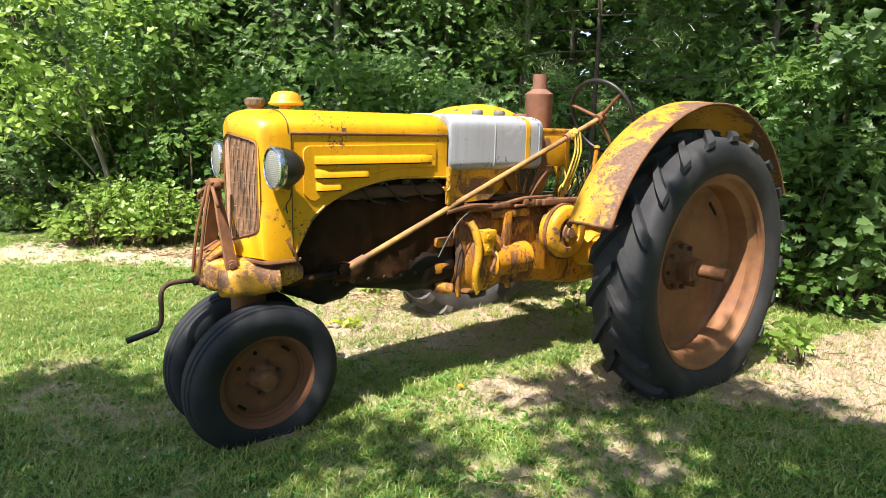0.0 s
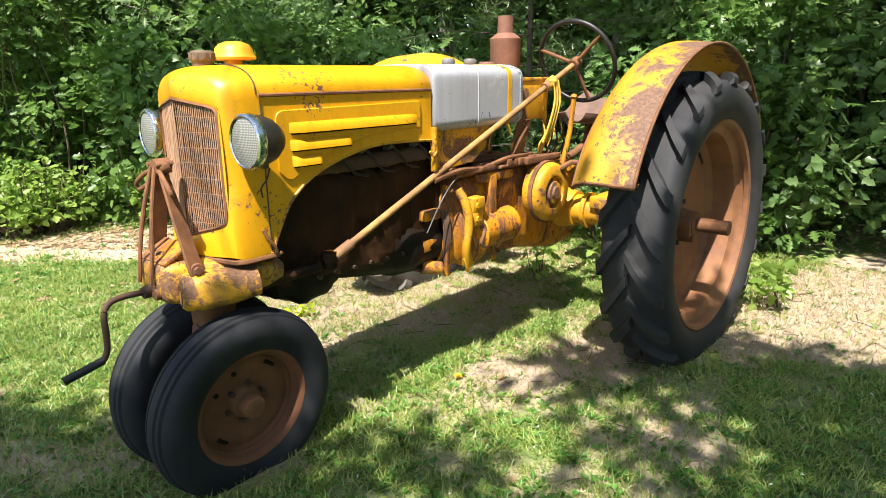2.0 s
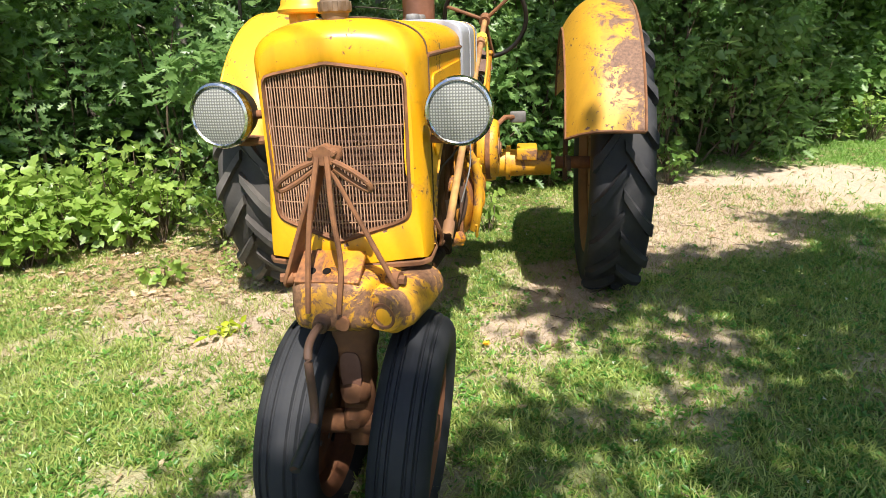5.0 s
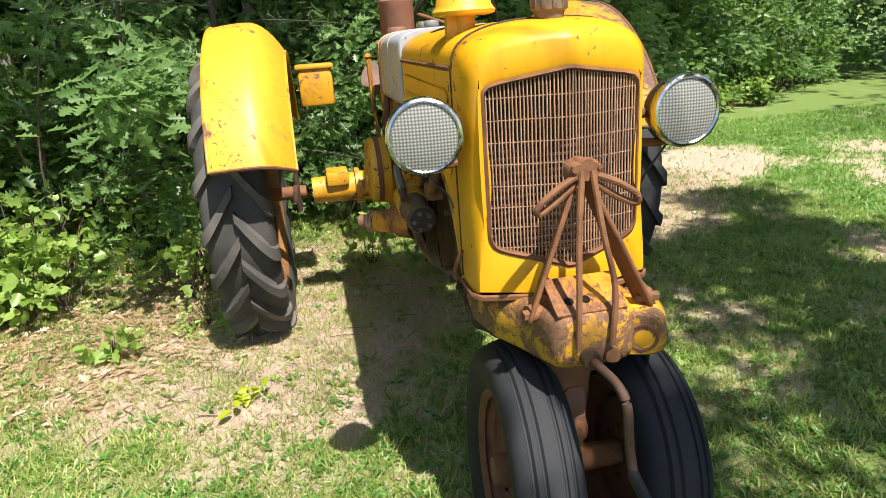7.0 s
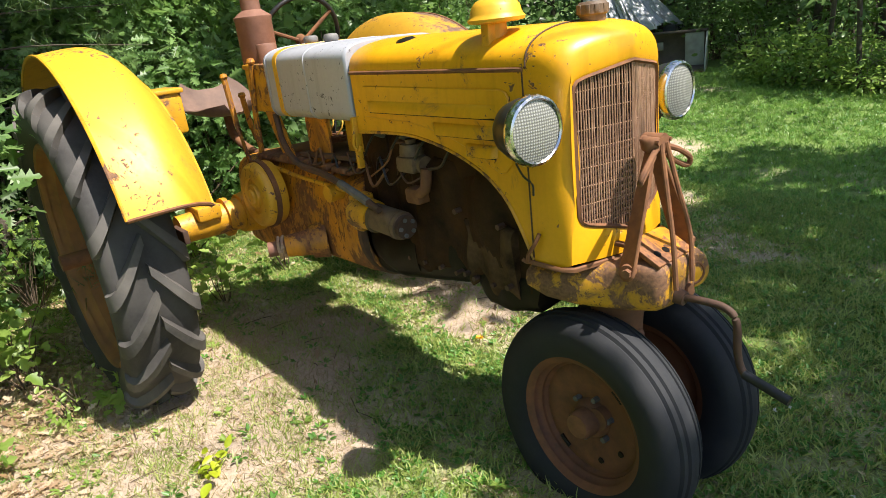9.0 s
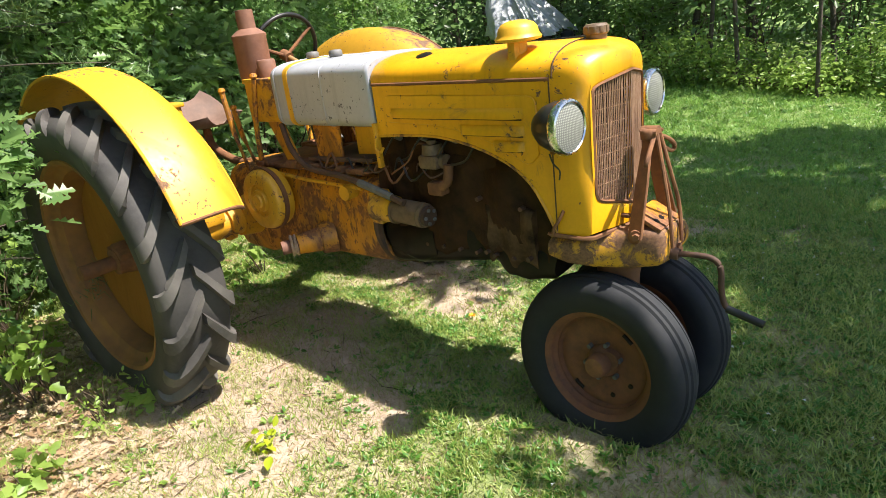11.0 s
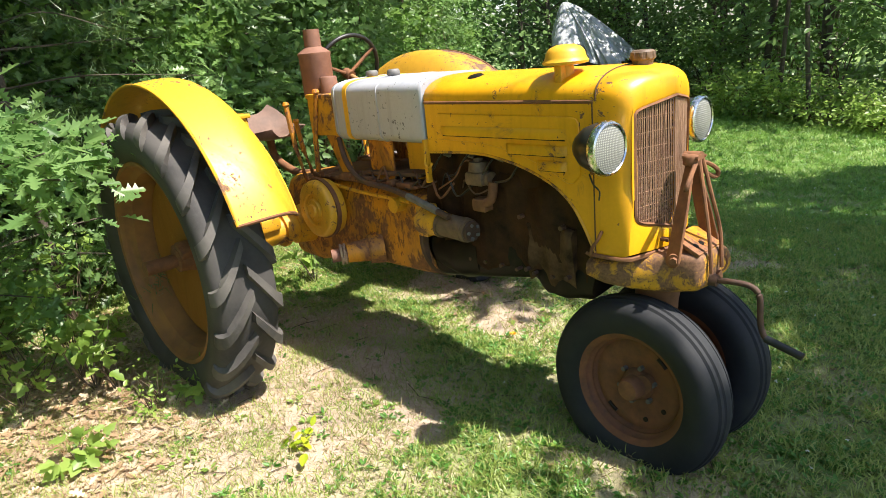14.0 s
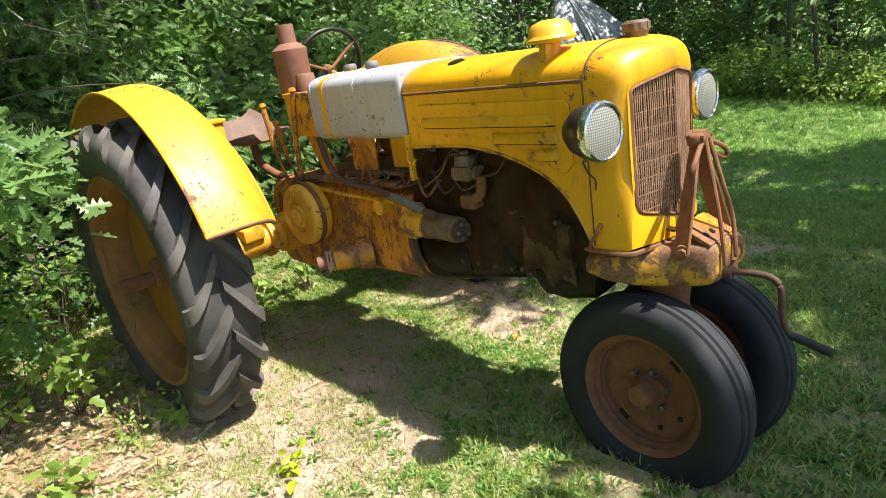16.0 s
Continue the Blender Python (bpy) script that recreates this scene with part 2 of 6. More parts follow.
def leaf_material(name, dark, light, back=0.45):
    m, n, l, p = mat(name)
    geo = n.new("ShaderNodeNewGeometry")
    a = tex(n, l, "ShaderNodeTexNoise", 0.9, 3, 0.6, n.new("ShaderNodeTexCoord").outputs["Object"])
    c = mix(n, l, geo.outputs["Random Per Island"], dark, light)
    c = mix(n, l, ramp(n, l, a.outputs["Fac"], [(0.35, 0.0), (0.7, 0.5)]), c, tuple(x * 0.7 for x in dark))
    l.new(c, p.inputs["Base Color"])
    p.inputs["Roughness"].default_value = 0.4
    tr = n.new("ShaderNodeBsdfTranslucent")
    l.new(mix(n, l, 0.5, c, tuple(min(1.0, x * 1.5) for x in light)), tr.inputs["Color"])
    ms = n.new("ShaderNodeMixShader")
    ms.inputs[0].default_value = back
    l.new(p.outputs[0], ms.inputs[1])
    l.new(tr.outputs[0], ms.inputs[2])
    l.new(ms.outputs[0], n["Material Output"].inputs["Surface"])
    return m


M["oak_leaf"] = leaf_material("oak_leaves", (0.065, 0.135, 0.04), (0.22, 0.345, 0.12))
M["bough_leaf"] = leaf_material("oak_bough_leaves", (0.09, 0.19, 0.05), (0.25, 0.40, 0.13))
M["maple_leaf"] = leaf_material("maple_leaves", (0.075, 0.165, 0.034), (0.21, 0.34, 0.08))
M["low_leaf"] = leaf_material("undergrowth_leaves", (0.16, 0.28, 0.045), (0.36, 0.49, 0.115), 0.45)
M["pine_leaf"] = leaf_material("pine_needles", (0.05, 0.10, 0.03), (0.11, 0.18, 0.05), 0.25)
M["grass"] = leaf_material("grass_blades", (0.185, 0.275, 0.05), (0.46, 0.515, 0.16), 0.35)
# lush far lawn: its shade is put into a darker, greener blade colour
M["lush_shaded_grass"] = leaf_material("shaded_lawn_blades", (0.10, 0.245, 0.04), (0.30, 0.46, 0.10), 0.35)
M["plantain"] = leaf_material("weed_leaves", (0.06, 0.185, 0.028), (0.16, 0.34, 0.055), 0.35)
M["dry_leaf"] = leaf_material("dead_leaves", (0.27, 0.165, 0.085), (0.66, 0.52, 0.35), 0.15)
M["dry_grass"] = leaf_material("dry_grass", (0.26, 0.2, 0.09), (0.42, 0.34, 0.18), 0.2)
M["yellow_leaf"] = leaf_material("yellow_green_leaf", (0.25, 0.36, 0.02), (0.5, 0.55, 0.03), 0.35)
M["petal"] = leaf_material("yellow_petal", (0.7, 0.4, 0.01), (0.85, 0.55, 0.02), 0.2)
M["white_petal"] = leaf_material("white_clover_heads", (0.6, 0.6, 0.52), (0.75, 0.75, 0.7), 0.2)
M["bark"] = rough_material("grey_brown_bark", (0.05, 0.038, 0.028), (0.15, 0.12, 0.09), 16, 0.9, 0, 0.9, None, 0.02)
M["bark_pale"] = rough_material("pale_bark", (0.16, 0.145, 0.12), (0.32, 0.29, 0.25), 12, 0.9, 0, 0.6, None, 0.01)
M["twig"] = rough_material("brown_twig", (0.08, 0.055, 0.035), (0.18, 0.13, 0.085), 20, 0.9)

# bare sandy soil with the lawn's thatch where grass covers it
m, n, l, p = mat("ground_soil")
co = n.new("ShaderNodeTexCoord").outputs["Object"]
att = n.new("ShaderNodeAttribute")
att.attribute_name = "cover"
a = tex(n, l, "ShaderNodeTexNoise", 1.3, 6, 0.6, co)
b = tex(n, l, "ShaderNodeTexNoise", 26, 9, 0.75, co)
d = tex(n, l, "ShaderNodeTexNoise", 140, 5, 0.7, co)
sand = mix(n, l, ramp(n, l, b.outputs["Fac"], [(0.3, 0.0), (0.7, 1.0)]), (0.35, 0.265, 0.19), (0.59, 0.48, 0.365))
sand = mix(n, l, ramp(n, l, a.outputs["Fac"], [(0.4, 0.0), (0.7, 0.55)]), sand, (0.43, 0.325, 0.235))
sand = mix(n, l, ramp(n, l, d.outputs["Fac"], [(0.52, 0.0), (0.75, 0.7)]), sand, (0.13, 0.09, 0.05))
thatch = mix(n, l, ramp(n, l, b.outputs["Fac"], [(0.35, 0.0), (0.68, 1.0)]), (0.27, 0.265, 0.12), (0.51, 0.465, 0.285))
thatch = mix(n, l, ramp(n, l, d.outputs["Fac"], [(0.45, 0.0), (0.7, 0.6)]), thatch, (0.06, 0.095, 0.025))
turf = mix(n, l, ramp(n, l, b.outputs["Fac"], [(0.35, 0.0), (0.68, 1.0)]), (0.075, 0.145, 0.028), (0.21, 0.285, 0.065))
soil = mix(n, l, ramp(n, l, att.outputs["Fac"], [(0.15, 0.0), (0.65, 1.0)]), sand, thatch)
l.new(mix(n, l, ramp(n, l, att.outputs["Fac"], [(0.6, 0.0), (0.95, 1.0)]), soil, turf), p.inputs["Base Color"])
p.inputs["Roughness"].default_value = 0.95
bump(n, l, p, mix(n, l, 0.5, b.outputs["Color"], d.outputs["Color"]), 0.9, 0.02)
M["ground"] = m

m, n, l, p = mat("plastic_sheet")
co = n.new("ShaderNodeTexCoord").outputs["Object"]
a = tex(n, l, "ShaderNodeTexNoise", 2.2, 6, 0.6, co, 1.2)
l.new(mix(n, l, a.outputs["Fac"], (0.38, 0.40, 0.42), (0.62, 0.65, 0.68)), p.inputs["Base Color"])
p.inputs["Roughness"].default_value = 0.18
p.inputs["Transmission Weight"].default_value = 0.3
bump(n, l, p, a.outputs["Fac"], 0.8, 0.08)
M["plastic"] = m


# ---- mesh helpers ----
def part(name, bm, material, parent, label="", smooth=True, angle=40):
    me = bpy.data.meshes.new(name)
    bmesh.ops.recalc_face_normals(bm, faces=bm.faces)
    lim = math.cos(radians(angle))
    for f in bm.faces:
        f.smooth = smooth
    if smooth:
        for e in bm.edges:
            if len(e.link_faces) == 2 and e.link_faces[0].normal.dot(e.link_faces[1].normal) < lim:
                e.smooth = False
    bm.to_mesh(me)
    bm.free()
    me.materials.append(M[material])
    ob = new(name, me)
    ob.parent = parent
    if label:
        ob["label"] = label
    return ob


def add_box(bm, lo, hi, bevel=0.0, m=None, segments=2):
    b = bmesh.new()
    bmesh.ops.create_cube(b, size=1)
    lo, hi = Vector(lo), Vector(hi)
    for v in b.verts:
        v.co = Vector(((lo[k] + hi[k]) / 2 + v.co[k] * (hi[k] - lo[k])) for k in range(3))
    if bevel:
        bmesh.ops.bevel(b, geom=b.edges[:], offset=bevel, segments=segments, affect="EDGES", profile=0.5)
    join(bm, b, m)


def join(bm, b, m=None):
    if m is not None:
        bmesh.ops.transform(b, matrix=m, verts=b.verts)
    vs = {v: bm.verts.new(v.co) for v in b.verts}
    for f in b.faces:
        try:
            bm.faces.new([vs[v] for v in f.verts])
        except ValueError:
            pass
    b.free()


def along(a, b):
    """The pose whose z axis runs from a to b."""
    a, b = Vector(a), Vector(b)
    return Matrix.Translation(a) @ (b - a).to_track_quat("Z", "Y").to_matrix().to_4x4()


def add_rod(bm, a, b, r, r2=None, sides=14, cap=True):
    a, b = Vector(a), Vector(b)
    o = bmesh.new()
    bmesh.ops.create_cone(o, cap_ends=cap, segments=sides, radius1=r, radius2=r if r2 is None else r2, depth=(b - a).length)
    bmesh.ops.translate(o, vec=(0, 0, (b - a).length / 2), verts=o.verts)
    join(bm, o, along(a, b))


def add_lathe(bm, profile, m, steps=48, closed=False):
    """profile: (radius, height) pairs turned round z, then moved by m."""
    o = bmesh.new()
    rings = []
    for r, h in profile:
        if r < 1e-5:
            rings.append([o.verts.new((0, 0, h))])
        else:
            rings.append([o.verts.new((r * math.cos(2 * math.pi * k / steps), r * math.sin(2 * math.pi * k / steps), h)) for k in range(steps)])
    pairs = list(zip(rings, rings[1:])) + ([(rings[-1], rings[0])] if closed else [])
    for u, v in pairs:
        for k in range(steps):
            j = (k + 1) % steps
            if len(u) == 1 and len(v) == 1:
                continue
            if len(u) == 1:
                o.faces.new((u[0], v[k], v[j]))
            elif len(v) == 1:
                o.faces.new((u[k], v[0], u[j]))
            else:
                o.faces.new((u[k], v[k], v[j], u[j]))
    join(bm, o, m)


def add_tube(bm, pts, r, sides=8, taper=None):
    """A round bar bent along the points."""
    pts = [Vector(q) for q in pts]
    o = bmesh.new()
    rings = []
    ref = Vector((0.13, 0.31, 0.94))
    for k, q in enumerate(pts):
        d = (pts[min(k + 1, len(pts) - 1)] - pts[max(k - 1, 0)]).normalized()
        if abs(d.dot(ref)) > 0.95:
            ref = Vector((0.9, 0.2, 0.1))
        u = d.cross(ref).normalized()
        w = d.cross(u)
        rr = r if taper is None else r + (taper - r) * k / (len(pts) - 1)
        rings.append([o.verts.new(q + rr * (u * math.cos(2 * math.pi * s / sides) + w * math.sin(2 * math.pi * s / sides))) for s in range(sides)])
    for a, b in zip(rings, rings[1:]):
        for s in range(sides):
            t = (s + 1) % sides
            o.faces.new((a[s], a[t], b[t], b[s]))
    o.faces.new(rings[0])
    o.faces.new(rings[-1][::-1])
    join(bm, o)


def smooth_path(pts, n=6):
    """Points on a smooth line through pts."""
    p = [Vector(q) for q in pts]
    p = [2 * p[0] - p[1]] + p + [2 * p[-1] - p[-2]]
    out = []
    for k in range(1, len(p) - 2):
        for s in range(n):
            t = s / n
            a, b, c, d = p[k - 1], p[k], p[k + 1], p[k + 2]
            out.append(0.5 * (2 * b + (c - a) * t + (2 * a - 5 * b + 4 * c - d) * t * t + (3 * b - a - 3 * c + d) * t ** 3))
    return out + [p[-2]]


def add_plate(bm, outline, m, thick, bevel=0.0):
    """A flat plate: outline of (u, v) in m's xy plane, thick along its z."""
    o = bmesh.new()
    f = o.faces.new([o.verts.new((u, v, 0)) for u, v in outline])
    g = bmesh.ops.extrude_face_region(o, geom=[f])
    bmesh.ops.translate(o, vec=(0, 0, thick), verts=[v for v in g["geom"] if isinstance(v, bmesh.types.BMVert)])
    if bevel:
        bmesh.ops.bevel(o, geom=[e for e in o.edges], offset=bevel, segments=1, affect="EDGES")
    join(bm, o, m)


def empty(name, label, category, place=(0, 0, 0), group="", kind=""):
    ob = new(name)
    ob.empty_display_size = 0.1
    ob.location = place
    return tagged(ob, label, category, group, kind)


# ---- the tractor: nose towards -x, wheels on the ground ----
AXLE = Vector((0.04, 0.0, 0.69))
FRONT = Vector((-2.095, 0.0, 0.318))
tractor = empty("tractor", "old yellow row-crop tractor with flaking paint, rust and narrow front wheels", "tractor")


def crown(y, half=0.225, side=1.385, rise=0.095, power=2.5):
    """Height of the bonnet's top over y."""
    return side + rise * max(0.0, 1 - (abs(y) / half) ** power) ** (1 / power)


def section(half, side, rise, low, n=28, power=2.5):
    """Cross-section from the lower left edge over the top to the lower right edge, as (y, z)."""
    pts = [(-half, low + (side - low) * k / 4) for k in range(4)]
    for k in range(n + 1):
        a = math.pi * k / n
        c = math.cos(a)
        y = -half * math.copysign(abs(c) ** (2 / power), c)
        z = side + rise * abs(math.sin(a)) ** (2 / power)
        pts.append((y, z))
    return pts + [(half, side + (low - side) * k / 4) for k in range(1, 5)]


def add_skin(bm, rows, close=False):
    """A sheet through rows of points with equal counts."""
    vs = [[bm.verts.new(q) for q in row] for row in rows]
    for a, b in zip(vs, vs[1:]):
        for k in range(len(a) - (0 if close else 1)):
            j = (k + 1) % len(a)
            bm.faces.new((a[k], a[j], b[j], b[k]))


def solid(bm, thick):
    bmesh.ops.recalc_face_normals(bm, faces=bm.faces)
    bmesh.ops.solidify(bm, geom=bm.faces[:], thickness=thick)


# bonnet: top sheet with a rolled seam on each side
bm = bmesh.new()
xs = [-1.968, -1.96, -1.75, -1.5, -1.3, -1.12, -1.112]
prof = [q for q in section(0.226, 1.385, 0.092, 1.372) if q[1] > 1.371]
add_skin(bm, [[(x, y * (1 if x > -1.965 and x < -1.115 else 0.985), z - (0 if x > -1.965 and x < -1.115 else 0.004)) for y, z in prof] for x in xs])
solid(bm, 0.004)
hood = part("hood", bm, "yellow", tractor, "yellow bonnet top with chipped paint along its edge")
for s in (-1, 1):
    bm = bmesh.new()
    add_tube(bm, [(-1.96, s * 0.227, 1.376), (-1.12, s * 0.227, 1.376)], 0.007, 8)
    part("seam_bead", bm, "rust", hood)
# small round hole cover on the bonnet top
bm = bmesh.new()
add_lathe(bm, [(0, 0.012), (0.03, 0.010), (0.042, 0.0)], pose(-1.33, 0.12, 1.462, -14), 20)
part("hole_cover", bm, "grease", hood)


# side panels with the cut-away arch, a raised field and three louvres
def side_panel(s):
    arch = [(-1.955, 0.842), (-1.94, 0.87), (-1.905, 0.94), (-1.85, 1.02), (-1.76, 1.085), (-1.62, 1.138), (-1.45, 1.17), (-1.28, 1.172), (-1.118, 1.165)]
    path = [(q.x, q.y) for q in smooth_path([(a, b, 0) for a, b in arch], 4)]
    bm = bmesh.new()
    rows = []
    for x, z in path:
        rows.append([(x, s * 0.2265, z + (1.378 - z) * k / 6) for k in range(7)])
    add_skin(bm, rows)
    solid(bm, 0.005)
    panel = part("side_panel", bm, "yellow", tractor, "pressed yellow bonnet side with louvres")
    # rolled lip along the arch
    bm = bmesh.new()
    add_tube(bm, [(x, s * 0.226, z) for x, z in path], 0.006, 6)
    part("arch_lip", bm, "yellow_worn", panel)
    # raised field: flat top, rounded front corners, follows the arch below
    bm = bmesh.new()
    field = [(-1.905, 1.30), (-1.895, 1.318), (-1.875, 1.325), (-1.20, 1.333), (-1.19, 1.32), (-1.19, 1.225), (-1.25, 1.222), (-1.45, 1.216), (-1.62, 1.185), (-1.76, 1.135), (-1.85, 1.085), (-1.875, 1.09), (-1.905, 1.12)]
    add_plate(bm, [(x, z) for x, z in field], Matrix.Translation((0, s * 0.2265, 0)) @ Matrix(((1, 0, 0, 0), (0, 0, s, 0), (0, 1, 0, 0), (0, 0, 0, 1))), 0.007, 0.003)
    part("raised_field", bm, "yellow", panel)
    for x0, x1, z in ((-1.852, -1.215, 1.262), (-1.852, -1.57, 1.203), (-1.848, -1.715, 1.148)):
        bm = bmesh.new()
        n = 14
        rows = []
        for k in range(n + 1):
            u = k / n
            x = x0 + (x1 - x0) * u
            swell = min(1.0, min(u, 1 - u) * (x1 - x0) / 0.022) ** 0.5 if 0 < u < 1 else 0.0
            rows.append([(x, s * (0.2335 + 0.019 * swell * h), z + 0.02 - 0.036 * g) for h, g in ((0, 0), (0.35, 0.12), (0.7, 0.4), (0.95, 0.75), (1, 1.0), (0.0, 1.06))])
        add_skin(bm, rows)
        vent = part("louvre", bm, "yellow", panel)
        bm = bmesh.new()
        # dark strip laid under the louvre, painting the shade of its opening
        add_box(bm, (x0 + 0.008, s * 0.2325, z - 0.0225), (x1 - 0.008, s * 0.2352, z - 0.0175), 0.001)
        part("slot", bm, "grease", vent, "dark strip painted for the shade in the louvre's opening")
    return panel


for s in (-1, 1):
    side_panel(s)


# grille shell: outline rings from the back edge round the nose to the opening
def shell_radius(a, half, low, side, rise):
    c, d = math.cos(a), math.sin(a)
    r, step = 0.02, 0.02
    def inside(r):
        y, z = r * c, 1.13 + r * d
        if abs(y) > half or z < low:
            return False
        return z <= side or z <= crown(y, half, side, rise)
    while step > 1e-4:
        if inside(r + step):
            r += step
        else:
            step /= 2
    return r


def opening_radius(a):
    c, d = math.cos(a), math.sin(a)
    pts = [(0, 1.372), (0.15, 1.347), (0.178, 1.340), (0.19, 1.325), (0.188, 0.98), (0.176, 0.957), (0.15, 0.946), (0, 0.905)]
    pts = pts + [(-y, z) for y, z in pts[-2:0:-1]]
    best = 0.1
    for k in range(len(pts)):
        (y0, z0), (y1, z1) = pts[k], pts[(k + 1) % len(pts)]
        ex, ez = y1 - y0, z1 - z0
        det = c * ez - d * ex
        if abs(det) < 1e-9:
            continue
        r = (y0 * ez - (z0 - 1.13) * ex) / det
        t = (c * (z0 - 1.13) - d * y0) / -det if False else ((r * c - y0) * ex + (r * d - (z0 - 1.13)) * ez) / (ex * ex + ez * ez)
        if r > 0 and -1e-6 <= t <= 1 + 1e-6:
            best = r
    return best


def prow(y, z):
    """How far the nose stands forward at y."""
    return -2.082 - 0.06 * (1 - abs(y) / 0.225)


N = 120
angles = [2 * math.pi * (k + 0.5) / N for k in range(N)]
outer = [shell_radius(a, 0.228, 0.835, 1.378, 0.098) for a in angles]
inner = [opening_radius(a) for a in angles]


def ring(radii, x):
    row = []
    for a, r in zip(angles, radii):
        y, z = r * math.cos(a), 1.13 + r * math.sin(a)
        row.append((x if x is not None else prow(y, z), y, z))
    return row


bm = bmesh.new()
rows = [ring(outer, -1.957), ring(outer, -1.99)]
for k in range(1, 8):
    a = math.pi / 2 * k / 7
    inset = 0.05 * (1 - math.cos(a))
    radii = [max(r - inset * (0.15 + 0.85 * max(0.0, min(1.0, (math.sin(t) + 0.95) / 0.7))), r * 0.6) for r, t in zip(outer, angles)]
    base = ring(radii, None)
    rows.append([(-1.99 + (x + 1.99) * math.sin(a) * (1 if k == 7 else 0.98), y, z) for x, y, z in base])
rows.append(ring([i + 0.012 for i in inner], None))
lip = ring(inner, None)
rows.append([(x + 0.004, y, z) for x, y, z in lip])
rows.append([(x + 0.03, y, z) for x, y, z in lip])
add_skin(bm, rows, True)
shell = part("grille_shell", bm, "yellow", tractor, "yellow pointed radiator shell")

# rusty inner frame of the grille
bm = bmesh.new()
rows = [[(x + 0.0, y, z) for x, y, z in ring([i + 0.003 for i in inner], None)], [(x - 0.004, y, z) for x, y, z in ring([i - 0.004 for i in inner], None)], [(x + 0.004, y, z) for x, y, z in ring([i - 0.009 for i in inner], None)], [(x + 0.02, y, z) for x, y, z in ring([i - 0.009 for i in inner], None)]]
add_skin(bm, rows, True)
grille = part("grille", bm, "rust", tractor, "rusty wire grille of upright bars")


def grille_span(y):
    """Lower and upper end of the opening at y."""
    u = abs(y) / 0.19
    return 0.905 + 0.043 * u + (0.02 if u > 0.93 else 0), 1.372 - 0.034 * u


for k in range(-22, 23):
    y = k * 0.0082
    lo, hi = grille_span(y)
    bm = bmesh.new()
    wob = [Vector((prow(y, 0) + 0.006 + random.uniform(-0.0012, 0.0012), y + random.uniform(-0.0006, 0.0006), lo + (hi - lo) * j / 6)) for j in range(7)]
    add_tube(bm, wob, 0.0019, 5)
    part("grille_bar", bm, "grille", grille)
for k in range(8):
    z = 0.958 + k * 0.0505
    bm = bmesh.new()
    pts = []
    for j in range(-9, 10):
        y = j * 0.0206
        pts.append((prow(y, 0) + 0.0075, y, z + 0.0006 * math.sin(j * 0.4 + k)))
    add_tube(bm, pts, 0.0013, 5)
    part("cross_wire", bm, "grille", grille)
# radiator core behind it
bm = bmesh.new()
add_box(bm, (-2.02, -0.2, 0.86), (-1.98, 0.2, 1.40), 0.006)
core = part("radiator", bm, "radiator", tractor, "dark finned radiator core")
for k in range(26):
    bm = bmesh.new()
    z = 0.89 + k * 0.019
    add_box(bm, (-2.03, -0.19, z), (-2.018, 0.19, z + 0.006))
    part("fin", bm, "radiator", core)

# nose band under the shell
bm = bmesh.new()
low = [(-1.93, -0.232), (-2.06, -0.232), (-2.09, -0.21), (-2.148, 0.0), (-2.09, 0.21), (-2.06, 0.232), (-1.93, 0.232)]
add_skin(bm, [[(x * 1.0, y, 0.842) for x, y in low], [(x - 0.004, y * 1.012, 0.838) for x, y in low], [(x - 0.004, y * 1.012, 0.828) for x, y in low], [(x + 0.01, y * 0.95, 0.82) for x, y in low], [(-1.95, 0, 0.82) for x, y in low]])
part("lower_band", bm, "rust", shell)
for s in (-1, 1):
    bm = bmesh.new()
    add_tube(bm, [(-1.957, s * 0.229, 1.375), (-1.957, s * 0.229, 1.2), (-1.957, s * 0.229, 0.85)], 0.0024, 6)
    part("shell_seam", bm, "rust_dark", shell)
    bm = bmesh.new()
    add_tube(bm, smooth_path([(-1.99, s * 0.236, 0.93), (-1.975, s * 0.246, 0.895), (-1.955, s * 0.25, 0.865), (-1.945, s * 0.243, 0.838), (-1.93, s * 0.25, 0.845)], 4), 0.006, 6)
    part("spring_clip", bm, "rust", shell)
bm = bmesh.new()
add_tube(bm, [(-1.969, y, z + 0.001) for y, z in section(0.2280, 1.381, 0.0958, 1.37)[3:-4]], 0.0025, 6)
part("shell_seam", bm, "rust_dark", shell)
# oval slot over the chin
bm = bmesh.new()
add_box(bm, (-2.154, 0.055, 0.868), (-2.10, 0.075, 0.882), 0.004, pose(0, 0, 0))
part("chin_bolt", bm, "rust", shell)

# radiator cap
bm = bmesh.new()
add_lathe(bm, [(0, 0.062), (0.034, 0.06), (0.041, 0.053), (0.042, 0.03), (0.036, 0.026), (0.032, 0.0)], pose(-2.015, 0.0, 1.462), 24)
cap = part("radiator_cap", bm, "brown_steel", tractor, "rusty round radiator cap")
for k in range(10):
    bm = bmesh.new()
    add_box(bm, (0.036, -0.007, 0.03), (0.0435, 0.007, 0.054), 0.003, pose(-2.015, 0.0, 1.462, 0, 0, 36 * k))
    part("grip_rib", bm, "brown_steel", cap)

